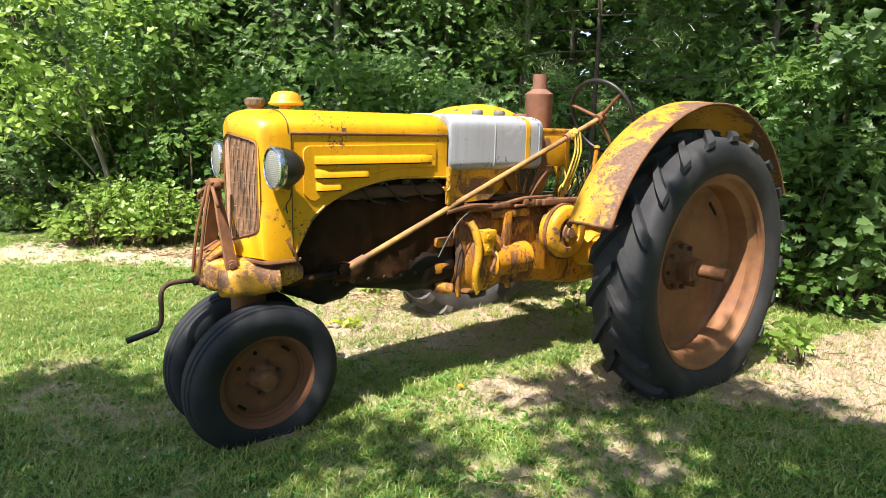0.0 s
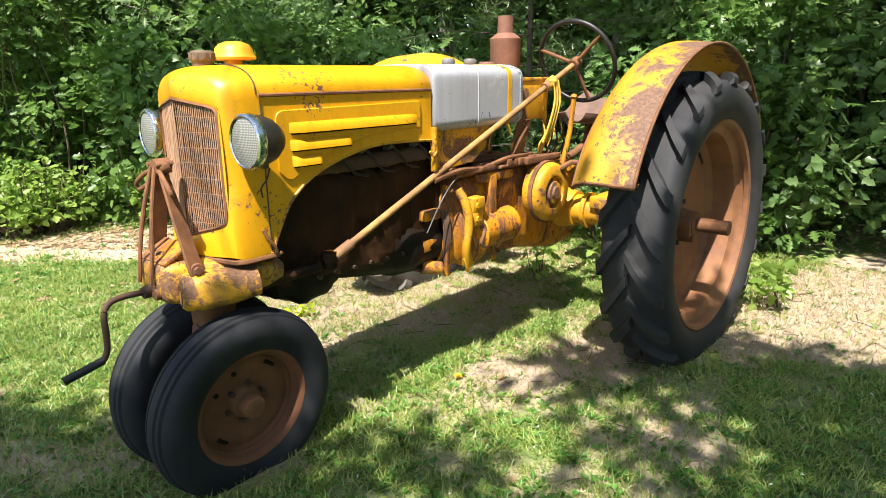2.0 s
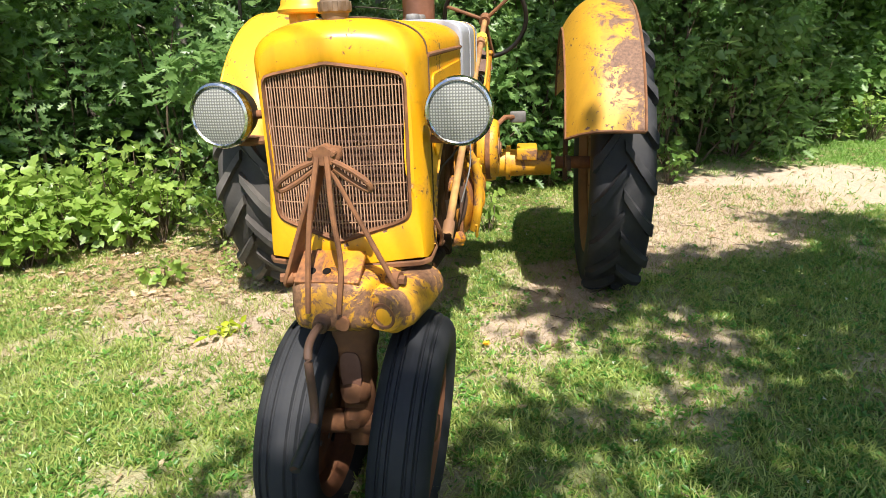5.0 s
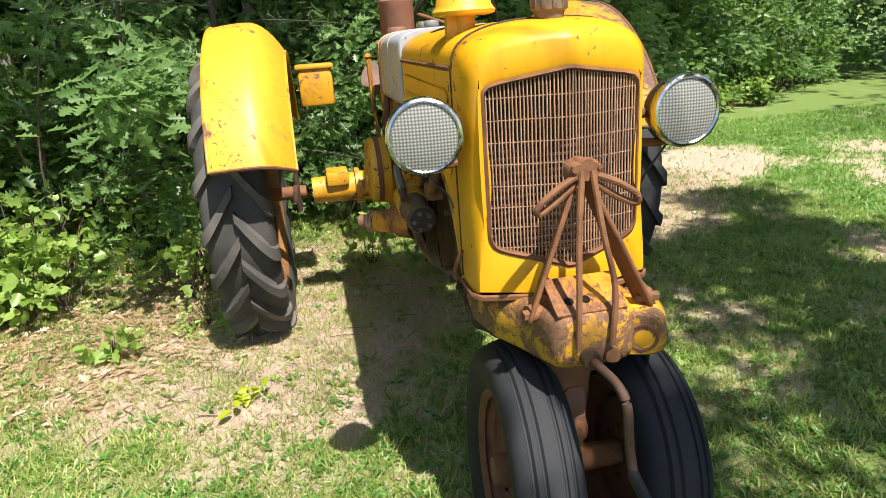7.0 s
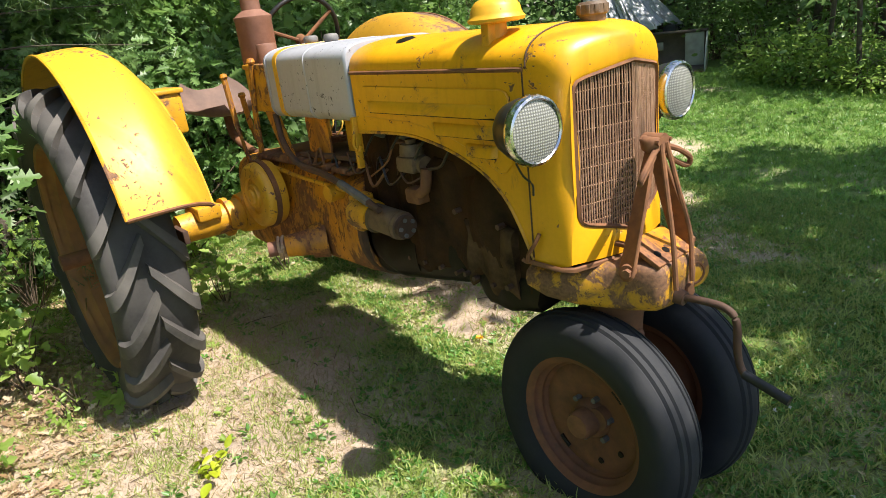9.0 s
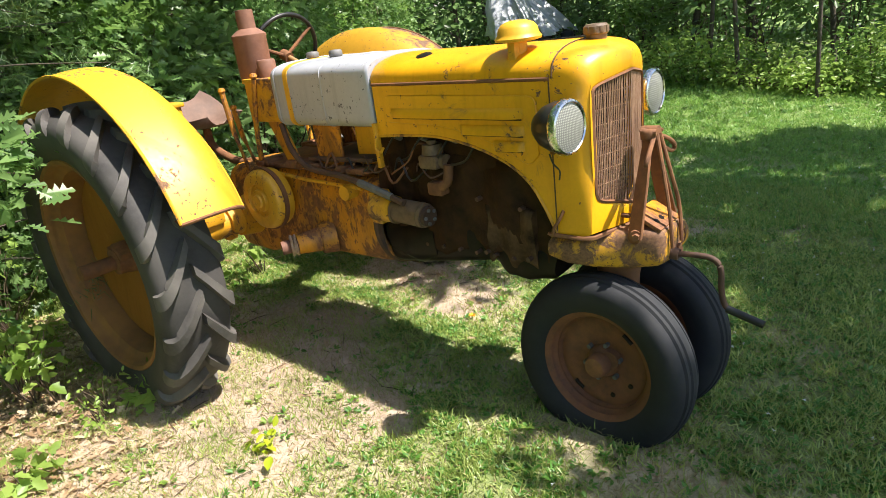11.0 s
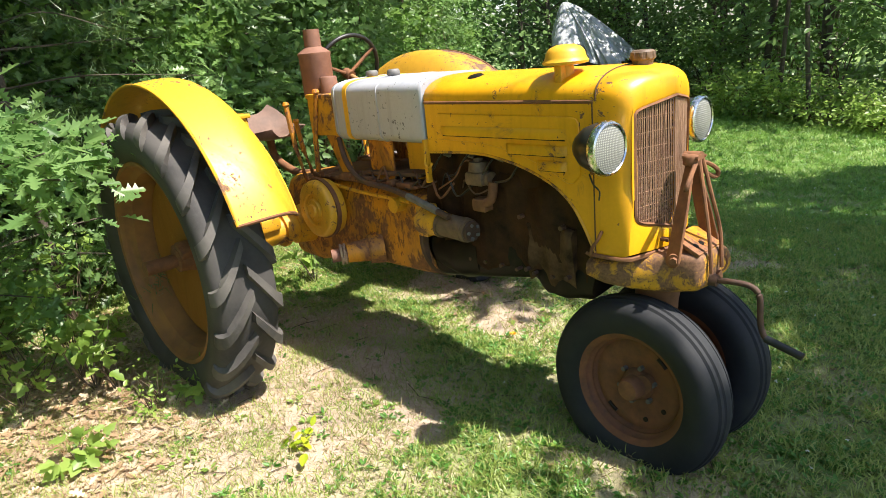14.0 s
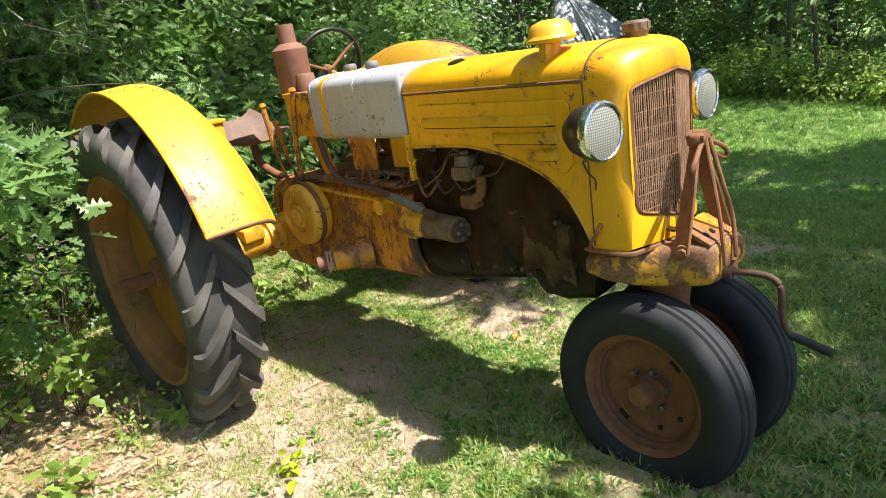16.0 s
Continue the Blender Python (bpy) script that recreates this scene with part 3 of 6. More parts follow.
# air intake: bracket, neck and domed cap
bm = bmesh.new()
add_rod(bm, (-1.80, 0.15, 1.43), (-1.80, 0.15, 1.515), 0.028, sides=20)
add_box(bm, (-1.815, 0.165, 1.435), (-1.785, 0.2, 1.50), 0.004)
neck = part("air_intake", bm, "yellow_worn", tractor, "yellow air intake stack with a domed cap")
bm = bmesh.new()
add_lathe(bm, [(0.02, -0.004), (0.06, -0.006), (0.079, -0.002), (0.082, 0.006), (0.076, 0.013), (0.072, 0.02), (0.068, 0.038), (0.055, 0.053), (0.03, 0.062), (0, 0.064)], pose(-1.80, 0.15, 1.502), 36)
part("domed_cap", bm, "yellow_bright", neck)


# headlights: black bowl, chrome rim, ribbed lens, bracket
def headlight(s, aim):
    place = pose(-2.075, s * 0.322, 1.24, 0, 90, 0)
    turn = Matrix.Translation((-2.075, s * 0.322, 1.24)) @ pose(0, 0, 0, 0, 0, aim) @ pose(0, 0, 0, 0, -90, 0)
    bm = bmesh.new()
    add_lathe(bm, [(0.083, 0.0), (0.084, -0.015), (0.080, -0.045), (0.068, -0.08), (0.045, -0.11), (0.018, -0.125), (0, -0.127)], turn, 40)
    lamp = part("headlight", bm, "black_bowl", tractor, "round black headlight with a chrome rim")
    bm = bmesh.new()
    add_lathe(bm, [(0.076, 0.009), (0.080, 0.013), (0.086, 0.010), (0.0895, 0.0), (0.089, -0.012), (0.085, -0.018)], turn, 48)
    part("rim", bm, "chrome", lamp, "chrome rim")
    bm = bmesh.new()
    add_lathe(bm, [(0, 0.016), (0.03, 0.015), (0.055, 0.012), (0.078, 0.006)], turn, 40)
    part("lens", bm, "lens", lamp, "ribbed clear glass lens")
    bm = bmesh.new()
    add_tube(bm, [(-2.02, s * 0.322, 1.18), (-2.012, s * 0.316, 1.158), (-2.0, s * 0.29, 1.155), (-2.0, s * 0.235, 1.16)], 0.011, 8)
    part("bracket", bm, "rust", lamp)
    bm = bmesh.new()
    add_rod(bm, (-2.02, s * 0.225, 1.235), (-2.02, s * 0.28, 1.235), 0.012)
    part("stay", bm, "rust", lamp)
    bm = bmesh.new()
    add_tube(bm, smooth_path([(-2.0, s * 0.318, 1.15), (-1.995, s * 0.29, 1.11), (-2.0, s * 0.262, 1.08), (-1.99, s * 0.25, 1.045)], 4), 0.003, 6)
    part("wire", bm, "cable", lamp)
    return lamp


headlight(-1, 0)
headlight(1, -6)

# fuel tank across the bonnet: rounded silver box, two filler caps, strap
bm = bmesh.new()
rows = []
prof = []
for k in range(29):
    a = math.pi * k / 28
    c = math.cos(a)
    prof.append((-0.235 * math.copysign(abs(c) ** 0.5, c), 1.405 + 0.078 * math.sin(a) ** 0.6))
for k in range(5):
    prof.append((0.235, 1.405 - (k + 1) * 0.032))
for k in range(9):
    a = math.pi / 2 * k / 8
    prof.append((0.235 - 0.05 * (1 - math.cos(a)), 1.24 - 0.045 * math.sin(a)))
prof += [(-y, z) for y, z in prof[-1:28:-1]]
for x, f in ((-1.105, 0.97), (-1.100, 0.99), (-1.09, 1.0), (-0.9, 1.0), (-0.7, 1.0), (-0.5, 1.0), (-0.455, 0.998), (-0.44, 0.985), (-0.43, 0.96), (-0.428, 0.9)):
    rows.append([(x, y * f, 1.35 + (z - 1.35) * f) for y, z in prof])
add_skin(bm, rows, True)
bm.verts.ensure_lookup_table()
bm.faces.new(bm.verts[:len(prof)])
bm.faces.new(bm.verts[-len(prof):])
tank = part("fuel_tank", bm, "silver", tractor, "silver painted saddle fuel tank with scuffed paint")
for x in (-0.70, -0.53):
    bm = bmesh.new()
    add_lathe(bm, [(0, 0.032), (0.026, 0.03), (0.032, 0.022), (0.032, 0.006), (0.028, 0.0), (0.04, -0.004)], pose(x, 0.03, 1.484), 20)
    part("filler_cap", bm, "felt", tank)
for x, wide, name in ((-0.555, 0.016, "yellow_bright"), (-0.80, 0.004, "silver"), (-0.465, 0.004, "silver")):
    bm = bmesh.new()
    rows = [[(x + dx, y * 1.012, 1.35 + (z - 1.35) * 1.015) for y, z in prof] for dx in (-wide, -wide + 0.001, wide - 0.001, wide)]
    rows[0] = [(x - wide, y, z) for y, z in prof]
    rows[-1] = [(x + wide, y, z) for y, z in prof]
    add_skin(bm, rows, True)
    part("strap" if wide > 0.01 else "weld_bead", bm, name, tank)
for s in (-1, 1):
    bm = bmesh.new()
    add_box(bm, (-1.118, s * 0.232 - 0.012, 1.03), (-1.098, s * 0.232 + 0.012, 1.22), 0.003)
    add_tube(bm, smooth_path([(-1.108, s * 0.235, 1.20), (-1.12, s * 0.25, 1.16), (-1.11, s * 0.25, 1.12), (-1.13, s * 0.245, 1.10), (-1.15, s * 0.245, 1.12)], 4), 0.006, 6)
    part("tank_hook", bm, "yellow_worn", tank)

# instrument and battery box behind the tank
bm = bmesh.new()
add_box(bm, (-0.425, -0.2, 1.205), (-0.155, 0.2, 1.412), 0.012)
add_box(bm, (-0.43, -0.205, 1.398), (-0.15, 0.205, 1.42), 0.006)
part("dash_box", bm, "yellow_worn", tractor, "yellow sheet-metal box behind the tank")
# sloping supports under the box
for s in (-1, 1):
    bm = bmesh.new()
    add_plate(bm, [(-0.42, 1.21), (-0.30, 1.21), (-0.42, 0.98), (-0.52, 0.98)], Matrix.Translation((0, s * 0.19, 0)) @ Matrix(((1, 0, 0, 0), (0, 0, s, 0), (0, 1, 0, 0), (0, 0, 0, 1))), 0.012, 0.002)
    part("box_support", bm, "yellow_cast", tractor)
    bm = bmesh.new()
    if s < 0:
        add_plate(bm, [(-1.09, 1.20), (-0.66, 1.20), (-0.70, 1.10), (-0.80, 1.035), (-1.09, 1.02)], Matrix.Translation((0, -0.19, 0)) @ Matrix(((1, 0, 0, 0), (0, 0, -1, 0), (0, 1, 0, 0), (0, 0, 0, 1))), 0.01, 0.003)
        part("tank_cradle", bm, "yellow_worn", tractor, "yellow cradle plate below the tank")
    else:
        add_box(bm, (-0.80, 0.164, 1.0), (-0.62, 0.176, 1.2), 0.003)
        part("tank_cradle", bm, "yellow_cast", tractor, "yellow cradle plate below the tank")

bm = bmesh.new()
add_box(bm, (-1.09, 0.10, 1.0), (-0.84, 0.115, 1.2), 0.004)
part("back_plate", bm, "yellow_bright", tractor, "orange-lit yellow plate below the tank")
bm = bmesh.new()
add_box(bm, (-1.05, -0.18, 1.0), (-0.6, 0.2, 1.02), 0.004, pose(0, 0, 0, 0, 2, 0))
part("wood_packing", bm, "rust_dark", tractor, "weathered dark tray under the tank")
bm = bmesh.new()
add_box(bm, (-1.19, -0.163, 0.79), (-1.034, 0.163, 1.165), 0.02)
part("bell_housing_front", bm, "grease_brown", tractor)

# exhaust muffler
bm = bmesh.new()
add_lathe(bm, [(0.03, 0.0), (0.082, 0.004), (0.085, 0.012), (0.085, 0.205), (0.088, 0.212), (0.088, 0.222), (0.082, 0.226), (0.060, 0.242), (0.045, 0.252), (0.043, 0.34), (0.038, 0.341), (0.036, 0.25)], pose(-0.135, 0.095, 1.405), 36)
muffler = part("muffler", bm, "muffler", tractor, "rusty brown upright exhaust muffler")
bm = bmesh.new()
add_lathe(bm, [(0, 0.09), (0.04, 0.088), (0.046, 0.08), (0.046, 0.0)], pose(-0.27, 0.12, 1.415), 24)
part("breather", bm, "muffler", tractor, "rusty breather can beside the muffler")

# steering shaft and wheel
low, hub = Vector((-1.682, -0.225, 0.768)), Vector((0.045, -0.243, 1.489))
way = (hub - low).normalized()
bm = bmesh.new()
add_rod(bm, low, hub, 0.0145, sides=14)
add_rod(bm, low - way * 0.01, low + way * 0.09, 0.021, sides=14)
add_rod(bm, low + way * 1.55, low + way * 1.62, 0.024, sides=14)
shaft = part("steering_shaft", bm, "lever", tractor, "long rusty yellow steering shaft")
bm = bmesh.new()
add_rod(bm, low, (-1.72, -0.215, 0.745), 0.025)
add_rod(bm, (-1.74, -0.21, 0.742), (-2.0, -0.17, 0.72), 0.02)
add_rod(bm, (-1.70, -0.215, 0.73), (-1.70, -0.215, 0.79), 0.03)
part("universal_joint", bm, "grease_brown", shaft)
turn = along(hub, hub + way)
bm = bmesh.new()
R = 0.226
add_tube(bm, [turn @ Vector((R * math.cos(2 * math.pi * k / 48), R * math.sin(2 * math.pi * k / 48), 0.02)) for k in range(49)], 0.0125, 10)
wheel = part("steering_wheel", bm, "wheel_black", tractor, "black steering wheel with rusty spokes")
bm = bmesh.new()
add_rod(bm, hub - way * 0.03, hub + way * 0.03, 0.03)
part("hub", bm, "rust", wheel)
for k in range(3):
    a = radians(20 + 120 * k)
    bm = bmesh.new()
    add_tube(bm, [turn @ Vector((0.02 * math.cos(a), 0.02 * math.sin(a), 0.0)), turn @ Vector((0.1 * math.cos(a), 0.1 * math.sin(a), 0.006)), turn @ Vector((R * math.cos(a), R * math.sin(a), 0.018))], 0.010, 8)
    part("spoke", bm, "rust", wheel)
# column support with cord wound round it
bm = bmesh.new()
sp = low + way * 1.6
add_tube(bm, [sp + Vector((0, 0.02, 0.0)), sp + Vector((0.02, 0.04, -0.12)), (-0.16, -0.19, 1.1), (-0.2, -0.17, 0.98)], 0.014, 8)
part("column_post", bm, "yellow_worn", tractor)
bm = bmesh.new()
pts = []
for k in range(60):
    a = k * 0.8
    q = low + way * (1.585 + 0.0008 * k)
    pts.append(q + Vector((0.012 * math.cos(a), 0.027 * math.cos(a), 0.027 * math.sin(a))))
add_tube(bm, pts, 0.006, 6)
for dx in (0.0, 0.025, 0.05):
    add_tube(bm, smooth_path([sp + Vector((dx, -0.02, 0.02)), sp + Vector((dx + 0.01, -0.03, -0.08)), sp + Vector((dx - 0.02, -0.02, -0.2)), sp + Vector((dx - 0.05, 0.0, -0.3))], 5), 0.006, 6)
part("tie_cord", bm, "rope", tractor, "yellow cord tied round the steering shaft")

# gearbox and clutch housing
def add_loft(bm, stations, cap=True):
    rows = []
    for x, hy, z0, z1, rnd in stations:
        row = []
        for k in range(24):
            a = 2 * math.pi * k / 24
            c, d = math.cos(a), math.sin(a)
            row.append((x, hy * math.copysign(abs(c) ** rnd, c), (z0 + z1) / 2 + (z1 - z0) / 2 * math.copysign(abs(d) ** rnd, d)))
        rows.append(row)
    o = bmesh.new()
    add_skin(o, rows, True)
    if cap:
        o.verts.ensure_lookup_table()
        o.faces.new(o.verts[:24])
        o.faces.new(o.verts[-24:])
    join(bm, o)


bm = bmesh.new()
add_loft(bm, [(-1.02, 0.20, 0.54, 0.96, 0.7), (-0.99, 0.215, 0.53, 0.975, 0.6), (-0.9, 0.21, 0.525, 0.98, 0.55), (-0.6, 0.19, 0.52, 0.985, 0.45), (-0.3, 0.19, 0.50, 0.985, 0.4), (0.0, 0.2, 0.44, 0.97, 0.4), (0.2, 0.2, 0.45, 0.95, 0.4), (0.24, 0.17, 0.5, 0.9, 0.5)])
gear = part("gearbox", bm, "yellow_cast", tractor, "worn yellow and rust gearbox casting")
bm = bmesh.new()
add_box(bm, (-0.95, -0.2, 0.97), (-0.1, 0.2, 1.0), 0.008)
part("top_cover", bm, "rust", gear)
# flanges, ribs and bolts on both flanks
for s in (-1, 1):
    if s > 0:
        continue
    bm = bmesh.new()
    add_lathe(bm, [(0, 0.07), (0.09, 0.065), (0.13, 0.045), (0.165, 0.02), (0.17, 0.0)], Matrix.Translation((-0.82, s * 0.19, 0.70)) @ pose(0, 0, 0, -90 * s), 28)
    part("side_boss", bm, "yellow_cast", gear)
    for x in (-0.995, -0.63):
        bm = bmesh.new()
        add_box(bm, (x - 0.012, s * 0.2 - 0.01, 0.52), (x + 0.012, s * 0.2 + 0.018, 0.95), 0.005)
        part("flange", bm, "yellow_cast", gear)
    for k in range(6):
        bm = bmesh.new()
        add_rod(bm, (-0.60, s * 0.19, 0.56 + 0.07 * k), (-0.60, s * 0.212, 0.56 + 0.07 * k), 0.011, sides=6)
        part("bolt", bm, "rust", gear)
# clutch bell on the near flank: flanged ring, brake cylinder, levers and clevis
bm = bmesh.new()
add_lathe(bm, [(0.10, -0.02), (0.20, -0.02), (0.225, -0.012), (0.232, 0.0), (0.225, 0.014), (0.20, 0.02), (0.10, 0.02)], Matrix.Translation((-1.0, 0, 0.735)) @ pose(0, 0, 0, 0, 90, 0), 44)
part("bell_flange", bm, "rust_dark", gear)
bm = bmesh.new()
add_rod(bm, (-0.80, -0.185, 0.69), (-0.50, -0.185, 0.69), 0.098, 0.092, 28)
add_rod(bm, (-0.82, -0.185, 0.69), (-0.79, -0.185, 0.69), 0.085, 0.11, 28)
part("shaft_tunnel", bm, "yellow_cast", gear, "rounded rusty yellow shaft tunnel")
bm = bmesh.new()
add_box(bm, (-0.70, -0.23, 0.74), (-0.64, -0.19, 0.97), 0.012)
add_box(bm, (-0.78, -0.225, 0.93), (-0.50, -0.19, 0.975), 0.01)
part("web_rib", bm, "yellow_cast", gear)
bm = bmesh.new()
add_tube(bm, smooth_path([(-0.955, -0.235, 0.93), (-0.935, -0.265, 0.86), (-0.925, -0.275, 0.76), (-0.935, -0.268, 0.66), (-0.915, -0.25, 0.57)], 5), 0.022, 10)
clutch = part("clutch_lever", bm, "yellow_worn", tractor, "yellow curved clutch lever on the gearbox")
for z, w in ((0.845, 0.055), (0.78, 0.045)):
    bm = bmesh.new()
    add_box(bm, (-0.89, -0.275, z - 0.035), (-0.89 + w * 1.7, -0.20, z + 0.035), 0.008)
    add_rod(bm, (-0.86, -0.285, z), (-0.86, -0.27, z), 0.014, sides=6)
    part("clevis_block", bm, "yellow_worn", clutch)
bm = bmesh.new()
add_tube(bm, smooth_path([(-0.83, -0.27, 0.77), (-0.80, -0.275, 0.72), (-0.83, -0.275, 0.66), (-0.79, -0.27, 0.63), (-0.77, -0.265, 0.65)], 4), 0.009, 8)
part("clevis_fork", bm, "rust", clutch)
bm = bmesh.new()
add_plate(bm, [(-0.95, 0.60), (-0.90, 0.63), (-0.88, 0.57), (-0.92, 0.53)], Matrix.Translation((0, -0.255, 0)) @ Matrix(((1, 0, 0, 0), (0, 0, -1, 0), (0, 1, 0, 0), (0, 0, 0, 1))), 0.014, 0.003)
part("lever_foot", bm, "yellow_worn", clutch)
bm = bmesh.new()
add_box(bm, (-1.16, -0.2, 0.66), (-1.05, -0.15, 0.72), 0.012)
part("flywheel_cover", bm, "yellow_cast", tractor, "worn yellow cover plate before the clutch")
bm = bmesh.new()
add_box(bm, (-1.14, -0.2, 0.80), (-1.03, -0.14, 0.85), 0.012)
part("flywheel_cover", bm, "yellow_cast", tractor, "worn yellow cover plate before the clutch")
bm = bmesh.new()
add_rod(bm, (-1.12, -0.15, 0.585), (-1.04, -0.2, 0.57), 0.035, 0.03, 14)
part("flywheel_cover", bm, "yellow_cast", tractor, "worn yellow cover stub before the clutch")
# rusty crumbled rim of the gearbox top
bm = bmesh.new()
for k in range(26):
    x = -0.95 + 0.034 * k
    add_box(bm, (x - 0.02, -0.225 - 0.02 * random.random(), 0.985), (x + 0.022, -0.13, 1.0 + 0.03 * random.random()), 0.006)
part("rusted_top_edge", bm, "rust", gear, "crumbling rust along the gearbox top")
bm = bmesh.new()
add_tube(bm, smooth_path([(-1.15, -0.22, 0.76), (-1.1, -0.25, 0.88), (-1.02, -0.25, 0.96), (-0.92, -0.23, 1.0)], 5), 0.0032, 6)
part("loose_wire", bm, "felt", tractor, "thin grey wire hanging by the engine")
bm = bmesh.new()
add_tube(bm, smooth_path([(-1.12, -0.24, 0.99), (-0.95, -0.24, 1.015), (-0.75, -0.22, 1.005), (-0.55, -0.22, 1.03), (-0.3, -0.2, 1.03)], 4), 0.012, 8)
add_tube(bm, smooth_path([(-0.5, -0.2, 1.02), (-0.44, -0.22, 1.12), (-0.36, -0.22, 1.2)], 4), 0.012, 8)
part("throttle_rod", bm, "rust", tractor)

bm = bmesh.new()
for k in range(24):
    x = -0.98 + 0.034 * k
    add_box(bm, (x - 0.02, 0.12, 0.985), (x + 0.022, 0.2 + 0.03 * random.random(), 0.995 + 0.03 * random.random()), 0.006)
part("rusted_top_edge", bm, "rust", gear, "crumbling rust along the gearbox top")
for k in range(7):
    bm = bmesh.new()
    x = -1.25 + 0.11 * k
    add_tube(bm, smooth_path([(x, 0.17 + 0.02 * (k % 3), 1.0), (x - 0.05, 0.2, 1.05 + 0.02 * (k % 2)), (x - 0.12, 0.22, 1.0 - 0.02 * (k % 3)), (x - 0.2, 0.2, 1.03)], 4), 0.004 + 0.001 * (k % 3), 5)
    part("loose_wire", bm, ("rust_dark", "cable", "rust")[k % 3], tractor)
# brake drums and axle housings
for s in (-1, 1):
    bm = bmesh.new()
    add_lathe(bm, [(0, 0.128), (0.03, 0.127), (0.036, 0.118), (0.056, 0.116), (0.06, 0.100), (0.085, 0.100), (0.09, 0.112), (0.135, 0.112), (0.150, 0.102), (0.156, 0.085), (0.156, 0.02), (0.15, 0.005), (0, 0.0)], Matrix.Translation((-0.27, s * 0.22, 0.83)) @ pose(0, 0, 0, -90 * s), 44)
    drum = part("brake_drum", bm, "yellow_bright" if s > 0 else "yellow_worn", tractor, "round yellow brake drum")
    bm = bmesh.new()
    add_lathe(bm, [(0.158, -0.012), (0.165, -0.012), (0.165, 0.012), (0.158, 0.012)], Matrix.Translation((-0.27, s * 0.28, 0.83)) @ pose(0, 0, 0, -90 * s), 40, True)
    part("brake_band", bm, "rust", drum)
    bm = bmesh.new()
    add_rod(bm, (AXLE.x, s * 0.15, AXLE.z), (AXLE.x, s * 0.3, AXLE.z), 0.125, 0.10, 24)
    add_rod(bm, (AXLE.x, s * 0.3, AXLE.z), (AXLE.x, s * 0.62, AXLE.z), 0.082, 0.07, 24)
    add_rod(bm, (AXLE.x, s * 0.36, AXLE.z), (AXLE.x, s * 0.385, AXLE.z), 0.1, sides=24)
    add_box(bm, (AXLE.x - 0.1, s * 0.48 - 0.06, AXLE.z + 0.03), (AXLE.x + 0.1, s * 0.48 + 0.06, AXLE.z + 0.1), 0.012)
    part("axle_housing", bm, "yellow_worn", tractor, "yellow rear axle housing")
    bm = bmesh.new()
    add_box(bm, (AXLE.x - 0.05, s * 0.7 - 0.012, AXLE.z - 0.1), (AXLE.x + 0.05, s * 0.7 + 0.012, 1.45), 0.004)
    add_box(bm, (-0.35, s * 0.7 - 0.012, 0.72), (-0.2, s * 0.7 + 0.012, 0.78), 0.004, Matrix.Translation((0, 0, 0)))
    part("fender_bracket", bm, "rust_dark", tractor)

# engine block, sump, manifold and small gear
bm = bmesh.new()
add_box(bm, (-1.88, -0.15, 0.66), (-1.0, 0.15, 1.19), 0.02)
add_box(bm, (-1.84, -0.12, 1.17), (-1.05, 0.12, 1.33), 0.03)
engine = part("engine", bm, "grease_brown", tractor, "oily dark engine block")
bm = bmesh.new()
add_loft(bm, [(-1.62, 0.12, 0.66, 0.80, 0.4), (-1.58, 0.15, 0.63, 0.8, 0.4), (-1.4, 0.165, 0.60, 0.8, 0.4), (-1.2, 0.17, 0.565, 0.8, 0.4), (-1.05, 0.17, 0.545, 0.8, 0.45), (-1.0, 0.165, 0.55, 0.8, 0.5)])
part("oil_sump", bm, "grease", engine, "black oily sump")
def lumpy(bm, amount, scale):
    """Uneven cast surface: each vertex pushed along its normal."""
    bm.normal_update()
    for v in bm.verts:
        v.co += v.normal * amount * noise.noise(v.co * scale)


bm = bmesh.new()
add_loft(bm, [(-1.93 + 0.02 * k, 0.13 + 0.04 * min(1.0, k / 10), 0.69 - 0.07 * min(1.0, k / 30), 1.10, 0.35) for k in range(47)])
lumpy(bm, 0.03, 11.0)
lumpy(bm, 0.012, 34.0)
part("crankcase", bm, "grease_brown", engine, "lumpy crankcase caked with brown oil and dirt")
bm = bmesh.new()
add_loft(bm, [(-1.30 + 0.03 * k, 0.185 + 0.015 * math.sin(math.pi * k / 10), 0.575 - 0.02 * math.sin(math.pi * k / 10), 0.8, 0.7) for k in range(11)])
lumpy(bm, 0.02, 9.0)
part("flywheel_housing", bm, "grease", engine, "dark oily flywheel housing")
for s in (-1, 1):
    for k in range(7):
        bm = bmesh.new()
        add_rod(bm, (-1.72 + 0.09 * k, s * 0.15, 0.685), (-1.72 + 0.09 * k, s * 0.186, 0.685), 0.009, sides=6)
        part("sump_bolt", bm, "rust_dark", engine)
bm = bmesh.new()
add_loft(bm, [(-1.72 + 0.02 * k, 0.028 + 0.006 * math.sin(k * 0.9), 1.075, 1.135, 0.7) for k in range(31)])
bmesh.ops.translate(bm, vec=(0, -0.165, 0), verts=bm.verts)
for x in (-1.62, -1.42, -1.22):
    add_rod(bm, (x, -0.17, 1.105), (x, -0.1, 1.12), 0.03)
lumpy(bm, 0.012, 22.0)
part("manifold", bm, "rust_dark", engine, "rusty exhaust manifold under the bonnet")
